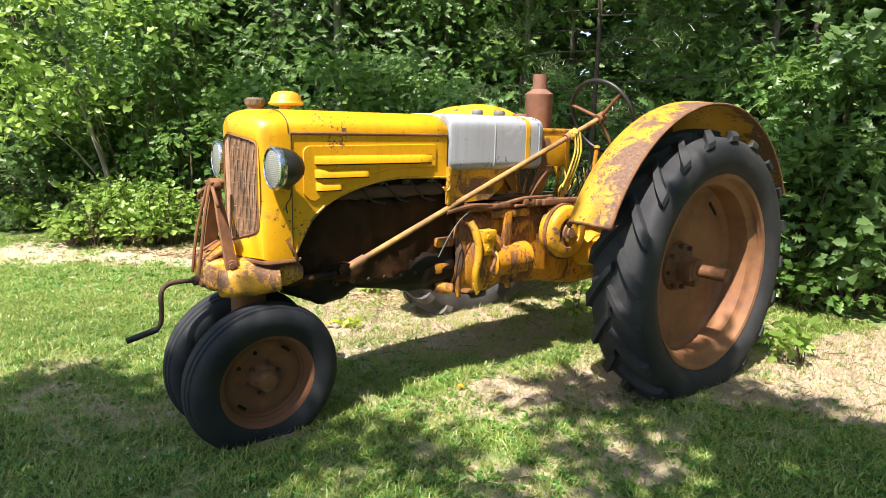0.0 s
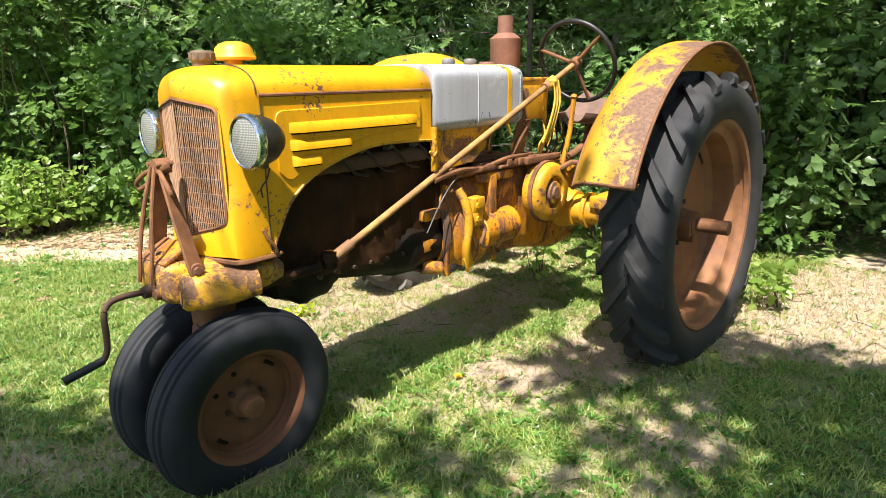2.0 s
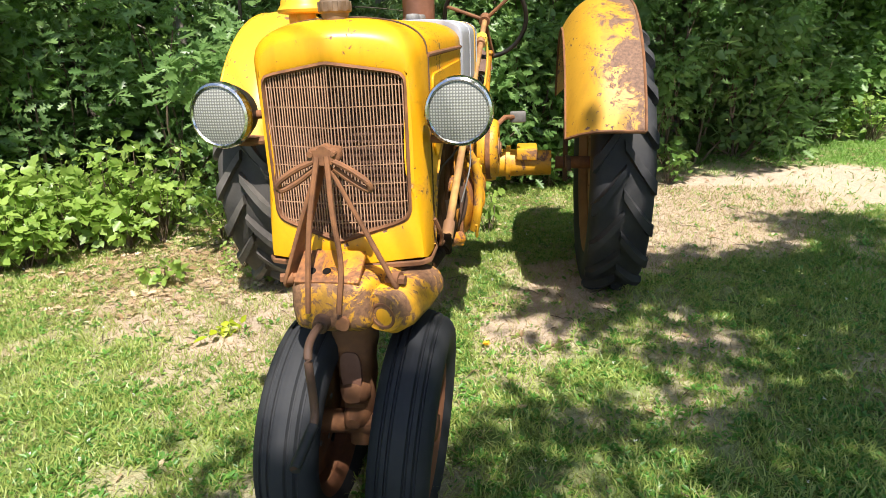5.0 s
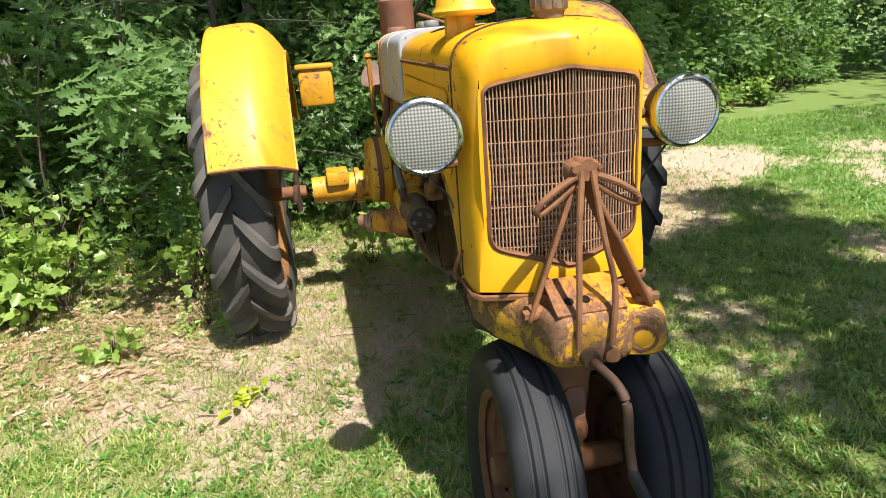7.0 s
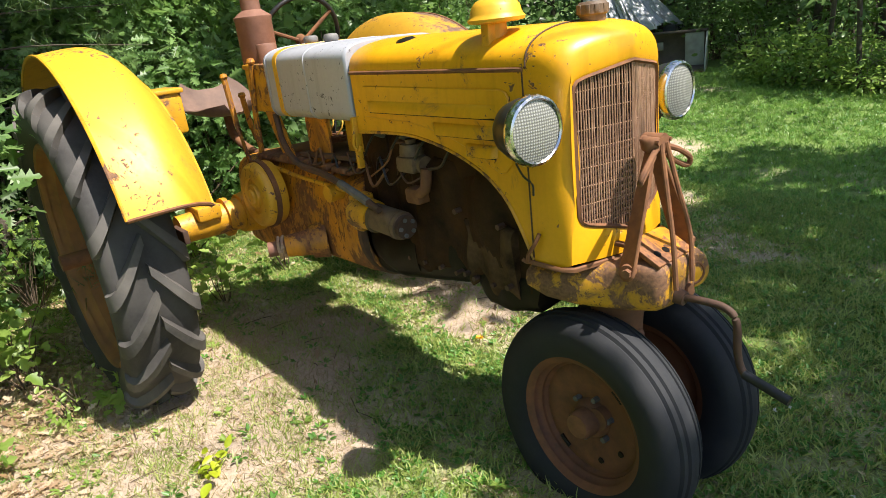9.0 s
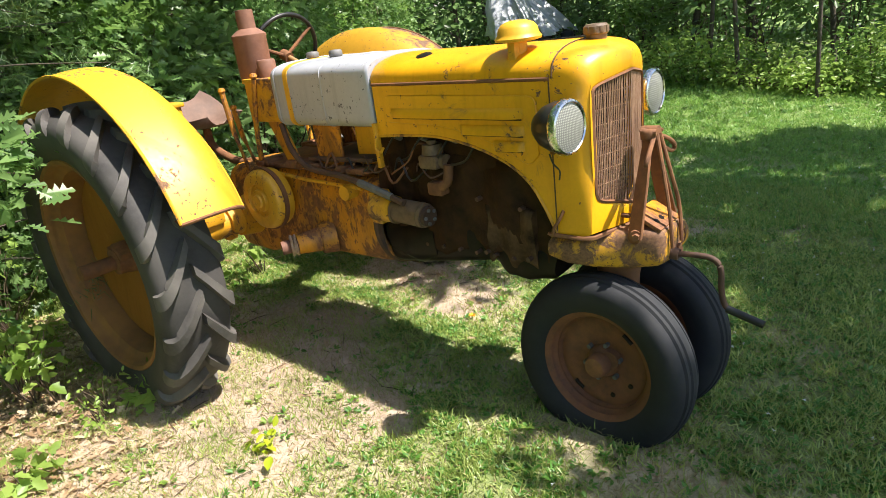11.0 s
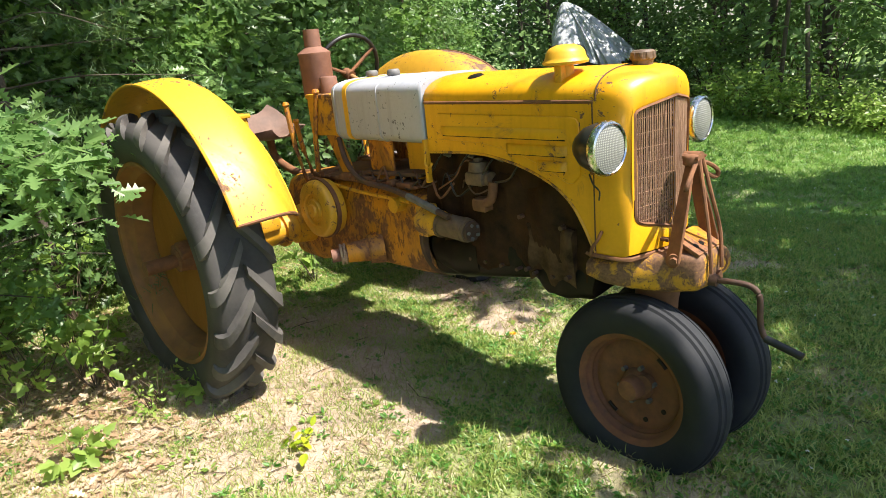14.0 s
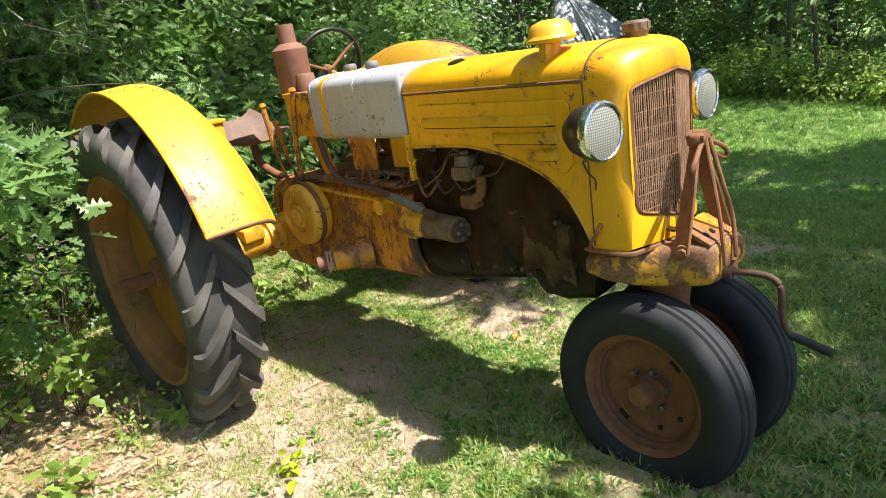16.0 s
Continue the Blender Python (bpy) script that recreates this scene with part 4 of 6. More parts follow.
# fan shroud and hose at the front
bm = bmesh.new()
add_lathe(bm, [(0.05, 0.0), (0.19, 0.0), (0.2, 0.01), (0.2, 0.05), (0.19, 0.05)], pose(-1.97, 0, 1.05, 0, 90, 0), 32)
part("fan_cowl", bm, "grease", tractor, "black fan cowl")
for s in (-1, 1):
    bm = bmesh.new()
    add_tube(bm, smooth_path([(-1.95, s * 0.16, 0.84), (-1.93, s * 0.165, 0.96), (-1.87, s * 0.16, 1.05), (-1.78, s * 0.14, 1.09)], 5), 0.03, 12)
    part("radiator_hose", bm, "cable", tractor, "black rubber radiator hose")
bm = bmesh.new()
add_loft(bm, [(-1.89 + 0.03 * k, 0.13 + 0.04 * math.sin(math.pi * (k + 1) / 12), 0.66 - 0.075 * math.sin(math.pi * (k + 1) / 12) ** 0.6, 0.74, 0.4) for k in range(11)])
lumpy(bm, 0.022, 14.0)
part("front_engine_mount", bm, "grease", tractor, "black greasy mount under the engine's front")
for s in (-1, 1):
    if s > 0:
        # uneven front cover, pale with dried dirt
        bm = bmesh.new()
        add_loft(bm, [(-0.16 + 0.02 * k, 0.02 + 0.008 * math.sin(k * 1.3), -0.15 + 0.02 * math.sin(k * 0.9), 0.11 - 0.004 * abs(k - 5), 0.45) for k in range(12)])
        lumpy(bm, 0.02, 16.0)
        bmesh.ops.transform(bm, matrix=Matrix.Translation((-1.66, 0.15, 0.80)), verts=bm.verts)
        front_cover = part("timing_cover", bm, "dried_dirt", engine, "timing cover caked with pale dried dirt")
        for x, z in ((-1.80, 0.70), (-1.78, 0.90), (-1.60, 0.70), (-1.58, 0.92)):
            bm = bmesh.new()
            add_rod(bm, (x, 0.17, z), (x, 0.198, z), 0.01, sides=6)
            part("bolt", bm, "rust_dark", front_cover)
    for k in range(4):
        bm = bmesh.new()
        x = -1.62 + 0.15 * k
        add_rod(bm, (x, s * 0.12, 1.13), (x, s * 0.19, 1.16), 0.017, 0.013, sides=10)
        part("spark_plug", bm, "felt", engine)
        bm = bmesh.new()
        add_tube(bm, smooth_path([(x, s * 0.19, 1.16), (x + 0.03, s * 0.205, 1.12), (x + 0.08, s * 0.2, 1.07), (x + 0.16, s * 0.19, 1.05)], 4), 0.005, 6)
        part("plug_lead", bm, "cable", engine)

# starter, magneto, carburettor and pipe on the far flank
bm = bmesh.new()
add_rod(bm, (-1.335, 0.235, 0.838), (-1.15, 0.235, 0.848), 0.052, sides=24)
for x in (-1.31, -1.17):
    add_rod(bm, (x - 0.006, 0.235, 0.839), (x + 0.006, 0.235, 0.84), 0.055, sides=24)
lumpy(bm, 0.004, 30.0)
starter = part("starter_motor", bm, "brown_steel", tractor, "brown cylindrical starter motor with a yellow nose")
bm = bmesh.new()
add_rod(bm, (-1.16, 0.235, 0.848), (-1.05, 0.235, 0.852), 0.058, 0.066, sides=24)
add_box(bm, (-1.10, 0.19, 0.78), (-1.03, 0.27, 0.925), 0.012)
part("starter_nose", bm, "yellow_worn", starter)
bm = bmesh.new()
add_rod(bm, (-1.355, 0.235, 0.837), (-1.335, 0.235, 0.838), 0.044, sides=14)
part("end_cap", bm, "rust_dark", starter)
for k in range(5):
    bm = bmesh.new()
    q = Vector((-1.362, 0.235 + 0.03 * math.cos(k * 1.26), 0.837 + 0.03 * math.sin(k * 1.26)))
    add_rod(bm, q, q + Vector((0.012, 0, 0)), 0.008, sides=8)
    part("terminal", bm, "felt", starter)
bm = bmesh.new()
add_box(bm, (-1.41, 0.13, 1.03), (-1.31, 0.22, 1.09), 0.015)
add_rod(bm, (-1.36, 0.175, 1.09), (-1.36, 0.175, 1.13), 0.045, 0.04, 20)
add_rod(bm, (-1.36, 0.175, 1.13), (-1.36, 0.175, 1.145), 0.02)
add_rod(bm, (-1.43, 0.175, 1.06), (-1.41, 0.175, 1.06), 0.03)
part("carburettor", bm, "brown_steel", tractor, "dull grey-brown metal carburettor")
bm = bmesh.new()
add_box(bm, (-1.42, 0.15, 0.92), (-1.34, 0.22, 0.98), 0.015)
add_tube(bm, smooth_path([(-1.38, 0.2, 0.95), (-1.44, 0.2, 0.98), (-1.45, 0.19, 1.05)], 4), 0.02, 10)
part("fuel_bowl", bm, "rust", tractor, "rusty fuel bowl under the carburettor")
bm = bmesh.new()
add_tube(bm, smooth_path([(-1.36, 0.17, 1.12), (-1.3, 0.2, 1.13), (-1.25, 0.21, 1.06), (-1.15, 0.22, 1.0)], 5), 0.004, 6)
part("fuel_line", bm, "rust", tractor)
bm = bmesh.new()
rod_pts = smooth_path([(-0.42, 0.21, 1.2), (-0.5, 0.235, 1.08), (-0.62, 0.24, 1.0), (-0.85, 0.25, 0.98), (-1.05, 0.27, 0.95), (-1.26, 0.28, 0.9)], 6)
add_tube(bm, rod_pts, 0.014, 8)
conduit = part("loose_conduit", bm, "rust_dark", tractor, "bent conduit lying along the gearbox")
bm = bmesh.new()
add_tube(bm, rod_pts[-9:-2], 0.017, 8)
part("pale_sleeve", bm, "felt", conduit, "pale grey sleeve")
bm = bmesh.new()
add_tube(bm, [(-0.2, 0.215, 0.96), (-0.55, 0.225, 0.935), (-0.95, 0.225, 0.92)], 0.009, 8)
add_rod(bm, (-0.86, 0.2, 0.9), (-0.86, 0.26, 0.9), 0.035, sides=18)
part("brake_rod", bm, "yellow_worn", tractor)

# belt pulley stub with a cord wound round it
bm = bmesh.new()
add_rod(bm, (-0.62, 0.17, 0.635), (-0.585, 0.235, 0.633), 0.085, 0.075, 28)
add_rod(bm, (-0.585, 0.235, 0.633), (-0.56, 0.28, 0.632), 0.062, 0.056, 28)
add_rod(bm, (-0.56, 0.28, 0.632), (-0.53, 0.335, 0.63), 0.056, 0.048, 24)
stub = part("pulley_shaft", bm, "yellow_cast", tractor, "rusty belt pulley shaft with rag wound on it")
bm = bmesh.new()
add_rod(bm, (-0.53, 0.335, 0.63), (-0.492, 0.405, 0.628), 0.034, sides=20)
part("shaft_end", bm, "muffler", stub)
bm = bmesh.new()
c0, axis = Vector((-0.522, 0.352, 0.63)), Vector((0.5, 0.87, 0)).normalized()
u = axis.cross(Vector((0, 0, 1))).normalized()
w = axis.cross(u)
add_tube(bm, [c0 + axis * (0.012 * math.sin(k * 0.21)) + (u * math.cos(k * 0.6) + w * math.sin(k * 0.6)) * (0.045 + 0.006 * math.sin(k * 1.7)) for k in range(40)], 0.007, 6)
part("wound_rag", bm, "rag", stub)

# seat, levers and gear behind
bm = bmesh.new()
rows = []
for k in range(15):
    u = k / 14
    wide = 0.24 * (1 - (2 * u - 1.05) ** 4 * 0.75) ** 0.5
    row = []
    for j in range(17):
        w = j / 8 - 1
        lift = 0.10 * max(0.0, abs(w) - 0.25) ** 2 + 0.17 * max(0.0, u - 0.62) ** 1.6 * 4 + 0.03 * max(0.0, 0.15 - u) * 4
        row.append((0.50 + 0.42 * u, wide * w, 1.125 + lift))
    rows.append(row)
add_skin(bm, rows)
solid(bm, 0.007)
seat = part("seat", bm, "seat_pan", tractor, "pinkish rusty pan seat")
bm = bmesh.new()
add_tube(bm, smooth_path([(0.68, 0, 1.13), (0.64, 0, 1.0), (0.4, 0, 0.92), (0.2, 0, 0.93)], 5), 0.025, 10)
part("seat_spring", bm, "rust", seat)
for x, y, tip in ((-0.1, 0.24, (-0.02, 0.25, 1.36)), (-0.16, 0.2, (-0.27, 0.21, 1.42)), (-0.05, -0.24, (0.0, -0.27, 1.3)), (0.05, 0.1, (0.12, 0.12, 1.25))):
    bm = bmesh.new()
    add_tube(bm, [(x, y, 0.95), tuple((Vector((x, y, 0.95)) + Vector(tip)) / 2 + Vector((0.02, 0, 0))), tip], 0.014, 8)
    add_lathe(bm, [(0, 0.03), (0.015, 0.027), (0.02, 0.012), (0.012, 0)], pose(*tip), 12)
    part("control_lever", bm, "yellow_cast", tractor, "worn upright control lever")
bm = bmesh.new()
add_box(bm, (-0.13, -0.475, 0.945), (-0.08, -0.385, 1.005), 0.01)
part("brake_pedal", bm, "felt", tractor, "grey pedal pad")
bm = bmesh.new()
add_tube(bm, [(-0.25, -0.3, 0.93), (-0.16, -0.36, 0.98), (-0.10, -0.43, 0.975)], 0.014, 8)
add_box(bm, (-0.42, -0.26, 0.985), (-0.1, -0.2, 1.02), 0.006)
part("pedal_arm", bm, "rust", tractor)
bm = bmesh.new()
add_box(bm, (0.06, 0.44, 1.14), (0.28, 0.62, 1.34), 0.015)
toolbox = part("tool_box", bm, "yellow_worn", tractor, "worn yellow tool box inside the fender")
bm = bmesh.new()
add_box(bm, (0.048, 0.43, 1.33), (0.292, 0.63, 1.352), 0.006)
part("lid", bm, "yellow_worn", toolbox)
for k in range(8):
    bm = bmesh.new()
    q = Vector((-0.22 + 0.03 * k, -0.21 - 0.01 * (k % 3), 1.2))
    add_tube(bm, smooth_path([q, q + Vector((0.03 * math.sin(k), -0.02, -0.07)), q + Vector((-0.04 * math.cos(k * 2), -0.01, -0.13)), q + Vector((0.02 * math.sin(k * 3), 0.02, -0.2))], 4), 0.0045, 5)
    part("wiring", bm, "cable" if k % 3 else "rope", tractor)


# rear fenders
def fender(s, material, label):
    bm = bmesh.new()
    rows = []
    for k in range(49):
        a = radians(158.5 - (158.5 - 27) * k / 48)
        row = []
        for j in range(15):
            u = j / 7 - 1
            y = 0.835 + 0.172 * u
            drop = 0.15 * (-u) ** 2.1 if u < 0 else 0.016 * u * u
            flare = 0.012 if k < 2 else 0
            r = 0.925 - drop
            row.append((0.05 + r * math.cos(a), s * y, 0.655 + r * math.sin(a)))
        rows.append(row)
    add_skin(bm, rows)
    solid(bm, 0.006)
    f = part("fender", bm, material, tractor, label)
    for j in (0, 14):
        bm = bmesh.new()
        add_tube(bm, [rows[k][j] for k in range(49)], 0.007, 6)
        part("rolled_edge", bm, "rust" if s < 0 else "yellow_worn", f)
    bm = bmesh.new()
    a, b = Vector(rows[0][0]), Vector(rows[0][14])
    add_tube(bm, rows[0], 0.007, 6)
    add_skin(bm, [rows[0], [(q[0] + 0.012, q[1], q[2] - 0.012) for q in rows[0]], [(q[0] + 0.05, q[1], 1.0) for q in rows[0]]])
    part("front_lip", bm, "rust", f)
    return f


fender(-1, "yellow_fender", "yellow rear fender with large rust patches")
fender(1, "yellow_bright", "bright yellow rear fender with small scratches")


# rear wheels: tyre with chevron lugs, dished rim, hub and axle end
def rear_wheel(s, y0, spin):
    m = Matrix.Translation((AXLE.x, s * y0, AXLE.z)) @ pose(0, 0, 0, -90 * s, 0, 0) @ pose(0, 0, 0, 0, 0, spin)
    # local z points outwards
    bm = bmesh.new()
    add_lathe(bm, [(0.495, 0.10), (0.505, 0.122), (0.522, 0.128), (0.527, 0.122), (0.524, 0.112), (0.505, 0.108), (0.497, 0.085), (0.488, 0.075), (0.462, 0.06), (0.455, 0.02), (0.458, -0.08), (0.49, -0.1), (0.522, -0.125), (0.52, -0.13), (0.48, -0.108), (0.45, -0.085)], m, 72)
    rim = part("rear_wheel", bm, "rim_paint" if s < 0 else "rim_far", tractor, "rusty dished steel rear wheel")
    bm = bmesh.new()
    add_lathe(bm, [(0.457, -0.05), (0.44, -0.075), (0.425, -0.081), (0.39, -0.079), (0.30, -0.086), (0.2, -0.1), (0.16, -0.104), (0.0, -0.104)], m, 72)
    if s > 0:
        bmesh.ops.translate(bm, vec=m.to_3x3() @ Vector((0, 0, 0.05)), verts=[v for v in bm.verts if (m.inverted() @ v.co).xy.length < 0.43])
    part("disc", bm, "rim_paint" if s < 0 else "rim_yellow", rim, "rusty orange dished wheel disc")
    bm = bmesh.new()
    add_lathe(bm, [(0.14, -0.106), (0.135, -0.086), (0.105, -0.08), (0.078, -0.06), (0.066, -0.01), (0.062, 0.03), (0.05, 0.036), (0.0, 0.036)], m, 32)
    add_box(bm, (-0.08, -0.05, -0.06), (-0.03, 0.05, 0.025), 0.01, m)
    add_box(bm, (-0.02, -0.1, -0.06), (0.04, -0.05, 0.02), 0.01, m)
    part("hub", bm, "rust", rim, "rusty hub clamp")
    for k in range(8):
        a = 2 * math.pi * k / 8
        bm = bmesh.new()
        add_rod(bm, m @ Vector((0.118 * math.cos(a), 0.118 * math.sin(a), -0.09)), m @ Vector((0.118 * math.cos(a), 0.118 * math.sin(a), -0.06)), 0.013, sides=6)
        part("bolt", bm, "rust_dark", rim)
    bm = bmesh.new()
    add_rod(bm, m @ Vector((0, 0, -0.3)), m @ Vector((0, 0, 0.19)), 0.036, sides=24)
    part("axle_end", bm, "rust", rim, "bare rusty axle end")
    bm = bmesh.new()
    add_box(bm, (0.402, -0.055, -0.085), (0.416, 0.055, -0.07), 0.004, m @ pose(0, 0, 0, 0, 0, 38))
    part("valve_slot", bm, "grease", rim, "dark valve slot")
    # carcass
    bm = bmesh.new()
    prof = [(0.522, 0.118), (0.545, 0.138), (0.59, 0.152), (0.64, 0.154), (0.675, 0.146), (0.697, 0.128), (0.706, 0.10), (0.710, 0.05), (0.711, 0.0)]
    add_lathe(bm, prof + [(r, -h) for r, h in prof[-2::-1]], m, 96)
    count = 20
    for side in (-1, 1):
        for k in range(count):
            base = 2 * math.pi * (k + (0.5 if side > 0 else 0)) / count
            rows = []
            # from the tread's middle out over the shoulder and down the sidewall: height across, top and base radius, base inset, lag, half width
            outline = ((-0.004, 0.744, 0.700, 0.0, 0.0, 0.028), (0.03, 0.749, 0.700, 0.0, 0.065, 0.033), (0.065, 0.749, 0.700, 0.0, 0.135, 0.036), (0.10, 0.745, 0.700, 0.0, 0.20, 0.039), (0.13, 0.735, 0.695, 0.01, 0.25, 0.042),
                                                   (0.150, 0.717, 0.685, 0.03, 0.278, 0.045), (0.1615, 0.692, 0.675, 0.03, 0.291, 0.047), (0.164, 0.668, 0.665, 0.03, 0.297, 0.048), (0.157, 0.642, 0.641, 0.02, 0.30, 0.046))
            for h, top, bot, inset, lag, half in outline if s > 0 else outline[:6] + ((0.152, 0.692, 0.680, 0.02, 0.287, 0.044),):
                a = base + lag * LUG[s]
                row = []
                for da, r, d in ((-half - 0.016, bot, inset), (-half, top, 0), (half, top, 0), (half + 0.016, bot, inset)):
                    row.append((r * math.cos(a + da), r * math.sin(a + da), side * (h - d)))
                rows.append(row)
            o = bmesh.new()
            add_skin(o, rows)
            o.verts.ensure_lookup_table()
            o.faces.new(o.verts[:4])
            o.faces.new(o.verts[-4:])
            bmesh.ops.transform(o, matrix=m, verts=o.verts)
            # far side: sunlit lugs on a shade-toned carcass; near side shade-toned throughout
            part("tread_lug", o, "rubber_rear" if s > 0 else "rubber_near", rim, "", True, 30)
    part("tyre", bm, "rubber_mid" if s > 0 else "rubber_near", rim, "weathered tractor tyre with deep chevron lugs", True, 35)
    return rim


LUG = {-1: 1, 1: -1}
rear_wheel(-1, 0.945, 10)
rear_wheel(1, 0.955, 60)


# front wheels: ribbed tyre, dished disc, hub with lug bolts
def front_wheel(s, x0, y0, z0, lean, toe, size):
    m = Matrix.Translation((x0, s * y0, z0)) @ pose(0, 0, 0, 0, 0, toe) @ pose(0, 0, 0, -90 * s + lean * 1.0, 0, 0) @ Matrix.Scale(size, 4)
    bm = bmesh.new()
    add_lathe(bm, [(0.19, 0.045), (0.205, 0.058), (0.212, 0.06), (0.214, 0.055), (0.205, 0.05), (0.196, 0.03), (0.18, 0.02), (0.175, -0.03), (0.2, -0.055), (0.212, -0.06)], m, 56)
    wheel = part("front_wheel", bm, "rim_front", tractor, "rusty front wheel")
    bm = bmesh.new()
    add_lathe(bm, [(0.178, 0.012), (0.17, 0.0), (0.155, 0.006), (0.13, 0.004), (0.1, -0.008), (0.075, -0.01), (0.0, -0.01)], m, 48)
    part("disc", bm, "rim_front", wheel, "rusty pressed wheel disc")
    bm = bmesh.new()
    add_lathe(bm, [(0.062, -0.01), (0.056, 0.012), (0.045, 0.02), (0.042, 0.055), (0.036, 0.066), (0.012, 0.07), (0, 0.07)], m, 28)
    part("hub", bm, "rust", wheel)
    for k in range(6):
        a = 2 * math.pi * k / 6 + 0.3
        bm = bmesh.new()
        add_rod(bm, m @ Vector((0.07 * math.cos(a), 0.07 * math.sin(a), -0.012)), m @ Vector((0.07 * math.cos(a), 0.07 * math.sin(a), 0.012)), 0.0095, sides=6)
        part("lug_bolt", bm, "felt" if s > 0 else "rust_dark", wheel)
    for a in (1.9, 2.6):
        bm = bmesh.new()
        add_lathe(bm, [(0, 0.0065), (0.009, 0.0065), (0.010, 0.003)], m @ Matrix.Translation((0.13 * math.cos(a), 0.13 * math.sin(a), 0.002)), 10)
        part("disc_hole", bm, "grease", wheel)
    for a in (0.9, 4.0):
        bm = bmesh.new()
        add_tube(bm, [m @ Vector((0.152 * math.cos(a + d), 0.152 * math.sin(a + d), 0.006)) for d in (-0.14, -0.07, 0.0, 0.07, 0.14)], 0.008, 8)
        part("rim_slot", bm, "grease", wheel, "dark slot in the wheel disc")
    bm = bmesh.new()
    prof = [(0.208, 0.058), (0.222, 0.067), (0.25, 0.078), (0.275, 0.0815), (0.297, 0.0785), (0.312, 0.070), (0.321, 0.060)]
    ribs = [(0.3262, 0.051), (0.3215, 0.048), (0.3222, 0.044), (0.3318, 0.039), (0.3350, 0.028), (0.3300, 0.0255), (0.3305, 0.0215), (0.3382, 0.017), (0.3405, 0.004)]
    half = prof + ribs
    add_lathe(bm, half + [(r, -h) for r, h in half[::-1]], m, 88)
    part("tyre", bm, "rubber", wheel, "smooth ribbed front tyre")
    return wheel


front_wheel(-1, -2.082, 0.168, 0.306, 5.5, 0, 1.035)
front_wheel(1, -2.062, 0.132, 0.298, 3, -2, 1.06)

# front pedestal and knuckle
bm = bmesh.new()
add_loft(bm, [(0.25 + 0.03 * k, 0.040 + 0.034 * (k / 15) ** 1.4, -0.045 - 0.035 * (k / 15), 0.045 + 0.035 * (k / 15), 0.7) for k in range(16)])
bmesh.ops.transform(bm, matrix=Matrix(((0, 0, 1, -2.075), (0, 1, 0, 0), (1, 0, 0, 0), (0, 0, 0, 1))), verts=bm.verts)
lumpy(bm, 0.008, 18.0)
ped = part("pedestal", bm, "rust", tractor, "rusty front steering pedestal")
bm = bmesh.new()
add_rod(bm, (-2.095, -0.15, 0.318), (-2.095, 0.15, 0.318), 0.036, sides=18)
add_loft(bm, [(-2.165 + 0.014 * k, 0.022 + 0.024 * math.sin(math.pi * (k + 0.5) / 9), 0.43 - 0.035 * math.sin(math.pi * (k + 0.5) / 9), 0.45 + 0.05 * math.sin(math.pi * (k + 0.5) / 9), 0.8) for k in range(9)])
add_loft(bm, [(-2.16 + 0.014 * k, 0.018 + 0.02 * math.sin(math.pi * (k + 0.5) / 9), 0.34 - 0.03 * math.sin(math.pi * (k + 0.5) / 9), 0.36 + 0.03 * math.sin(math.pi * (k + 0.5) / 9), 0.8) for k in range(9)])
lumpy(bm, 0.01, 22.0)
part("axle_knuckle", bm, "rust", ped, "lumpy rusty steering knuckle")
bm = bmesh.new()
add_loft(bm, [(-2.15 + 0.02 * k, 0.03, 0.46, 0.58 - 0.004 * k, 0.6) for k in range(4)])
part("knuckle_plate", bm, "muffler", ped, "red-brown plate on the knuckle")

# bolster casting below the radiator
bm = bmesh.new()
add_loft(bm, [(-2.285, 0.070, 0.735, 0.825, 0.5), (-2.278, 0.088, 0.715, 0.838, 0.42), (-2.26, 0.102, 0.702, 0.845, 0.38), (-2.22, 0.11, 0.695, 0.848, 0.36), (-2.18, 0.12, 0.69, 0.846, 0.36), (-2.12, 0.15, 0.687, 0.838, 0.4), (-2.06, 0.185, 0.69, 0.828, 0.45), (-1.97, 0.215, 0.70, 0.815, 0.5), (-1.9, 0.21, 0.72, 0.81, 0.5)])
lumpy(bm, 0.006, 16.0)
bolster = part("bolster", bm, "yellow_bolster", tractor, "yellow and rust cast front bolster")
bm = bmesh.new()
add_loft(bm, [(-0.012, 0.058, -0.05, 0.05, 0.8), (0.0, 0.066, -0.058, 0.058, 0.7), (0.06, 0.07, -0.062, 0.064, 0.6), (0.16, 0.062, -0.056, 0.06, 0.7), (0.24, 0.05, -0.045, 0.05, 0.8)])
lumpy(bm, 0.006, 15.0)
bmesh.ops.transform(bm, matrix=pose(-2.238, -0.128, 0.752, 0, 0, -20), verts=bm.verts)
case = part("steering_gear_case", bm, "yellow_bolster", bolster, "rusty yellow steering case cast into the bolster")
bm = bmesh.new()
PLUG = Matrix.Translation((-2.249, -0.132, 0.745)) @ pose(0, 0, 0, 0, 0, -20) @ pose(0, 0, 0, 0, -90, 0)
add_lathe(bm, [(0.026, 0.0), (0.030, 0.006), (0.035, 0.006), (0.039, 0.0)], PLUG, 26)
part("plug_rim", bm, "rust", case)
bm = bmesh.new()
add_lathe(bm, [(0.0, 0.004), (0.02, 0.0035), (0.027, 0.0)], PLUG, 24)
part("case_plug", bm, "yellow_worn", case)
bm = bmesh.new()
add_rod(bm, (-2.28, 0.02, 0.74), (-2.31, 0.02, 0.735), 0.024, 0.02, sides=16)
part("crank_guide", bm, "rust_dark", bolster)
CHIN = pose(-2.228, 0.005, 0.866, 0, -28, 0)
bm = bmesh.new()
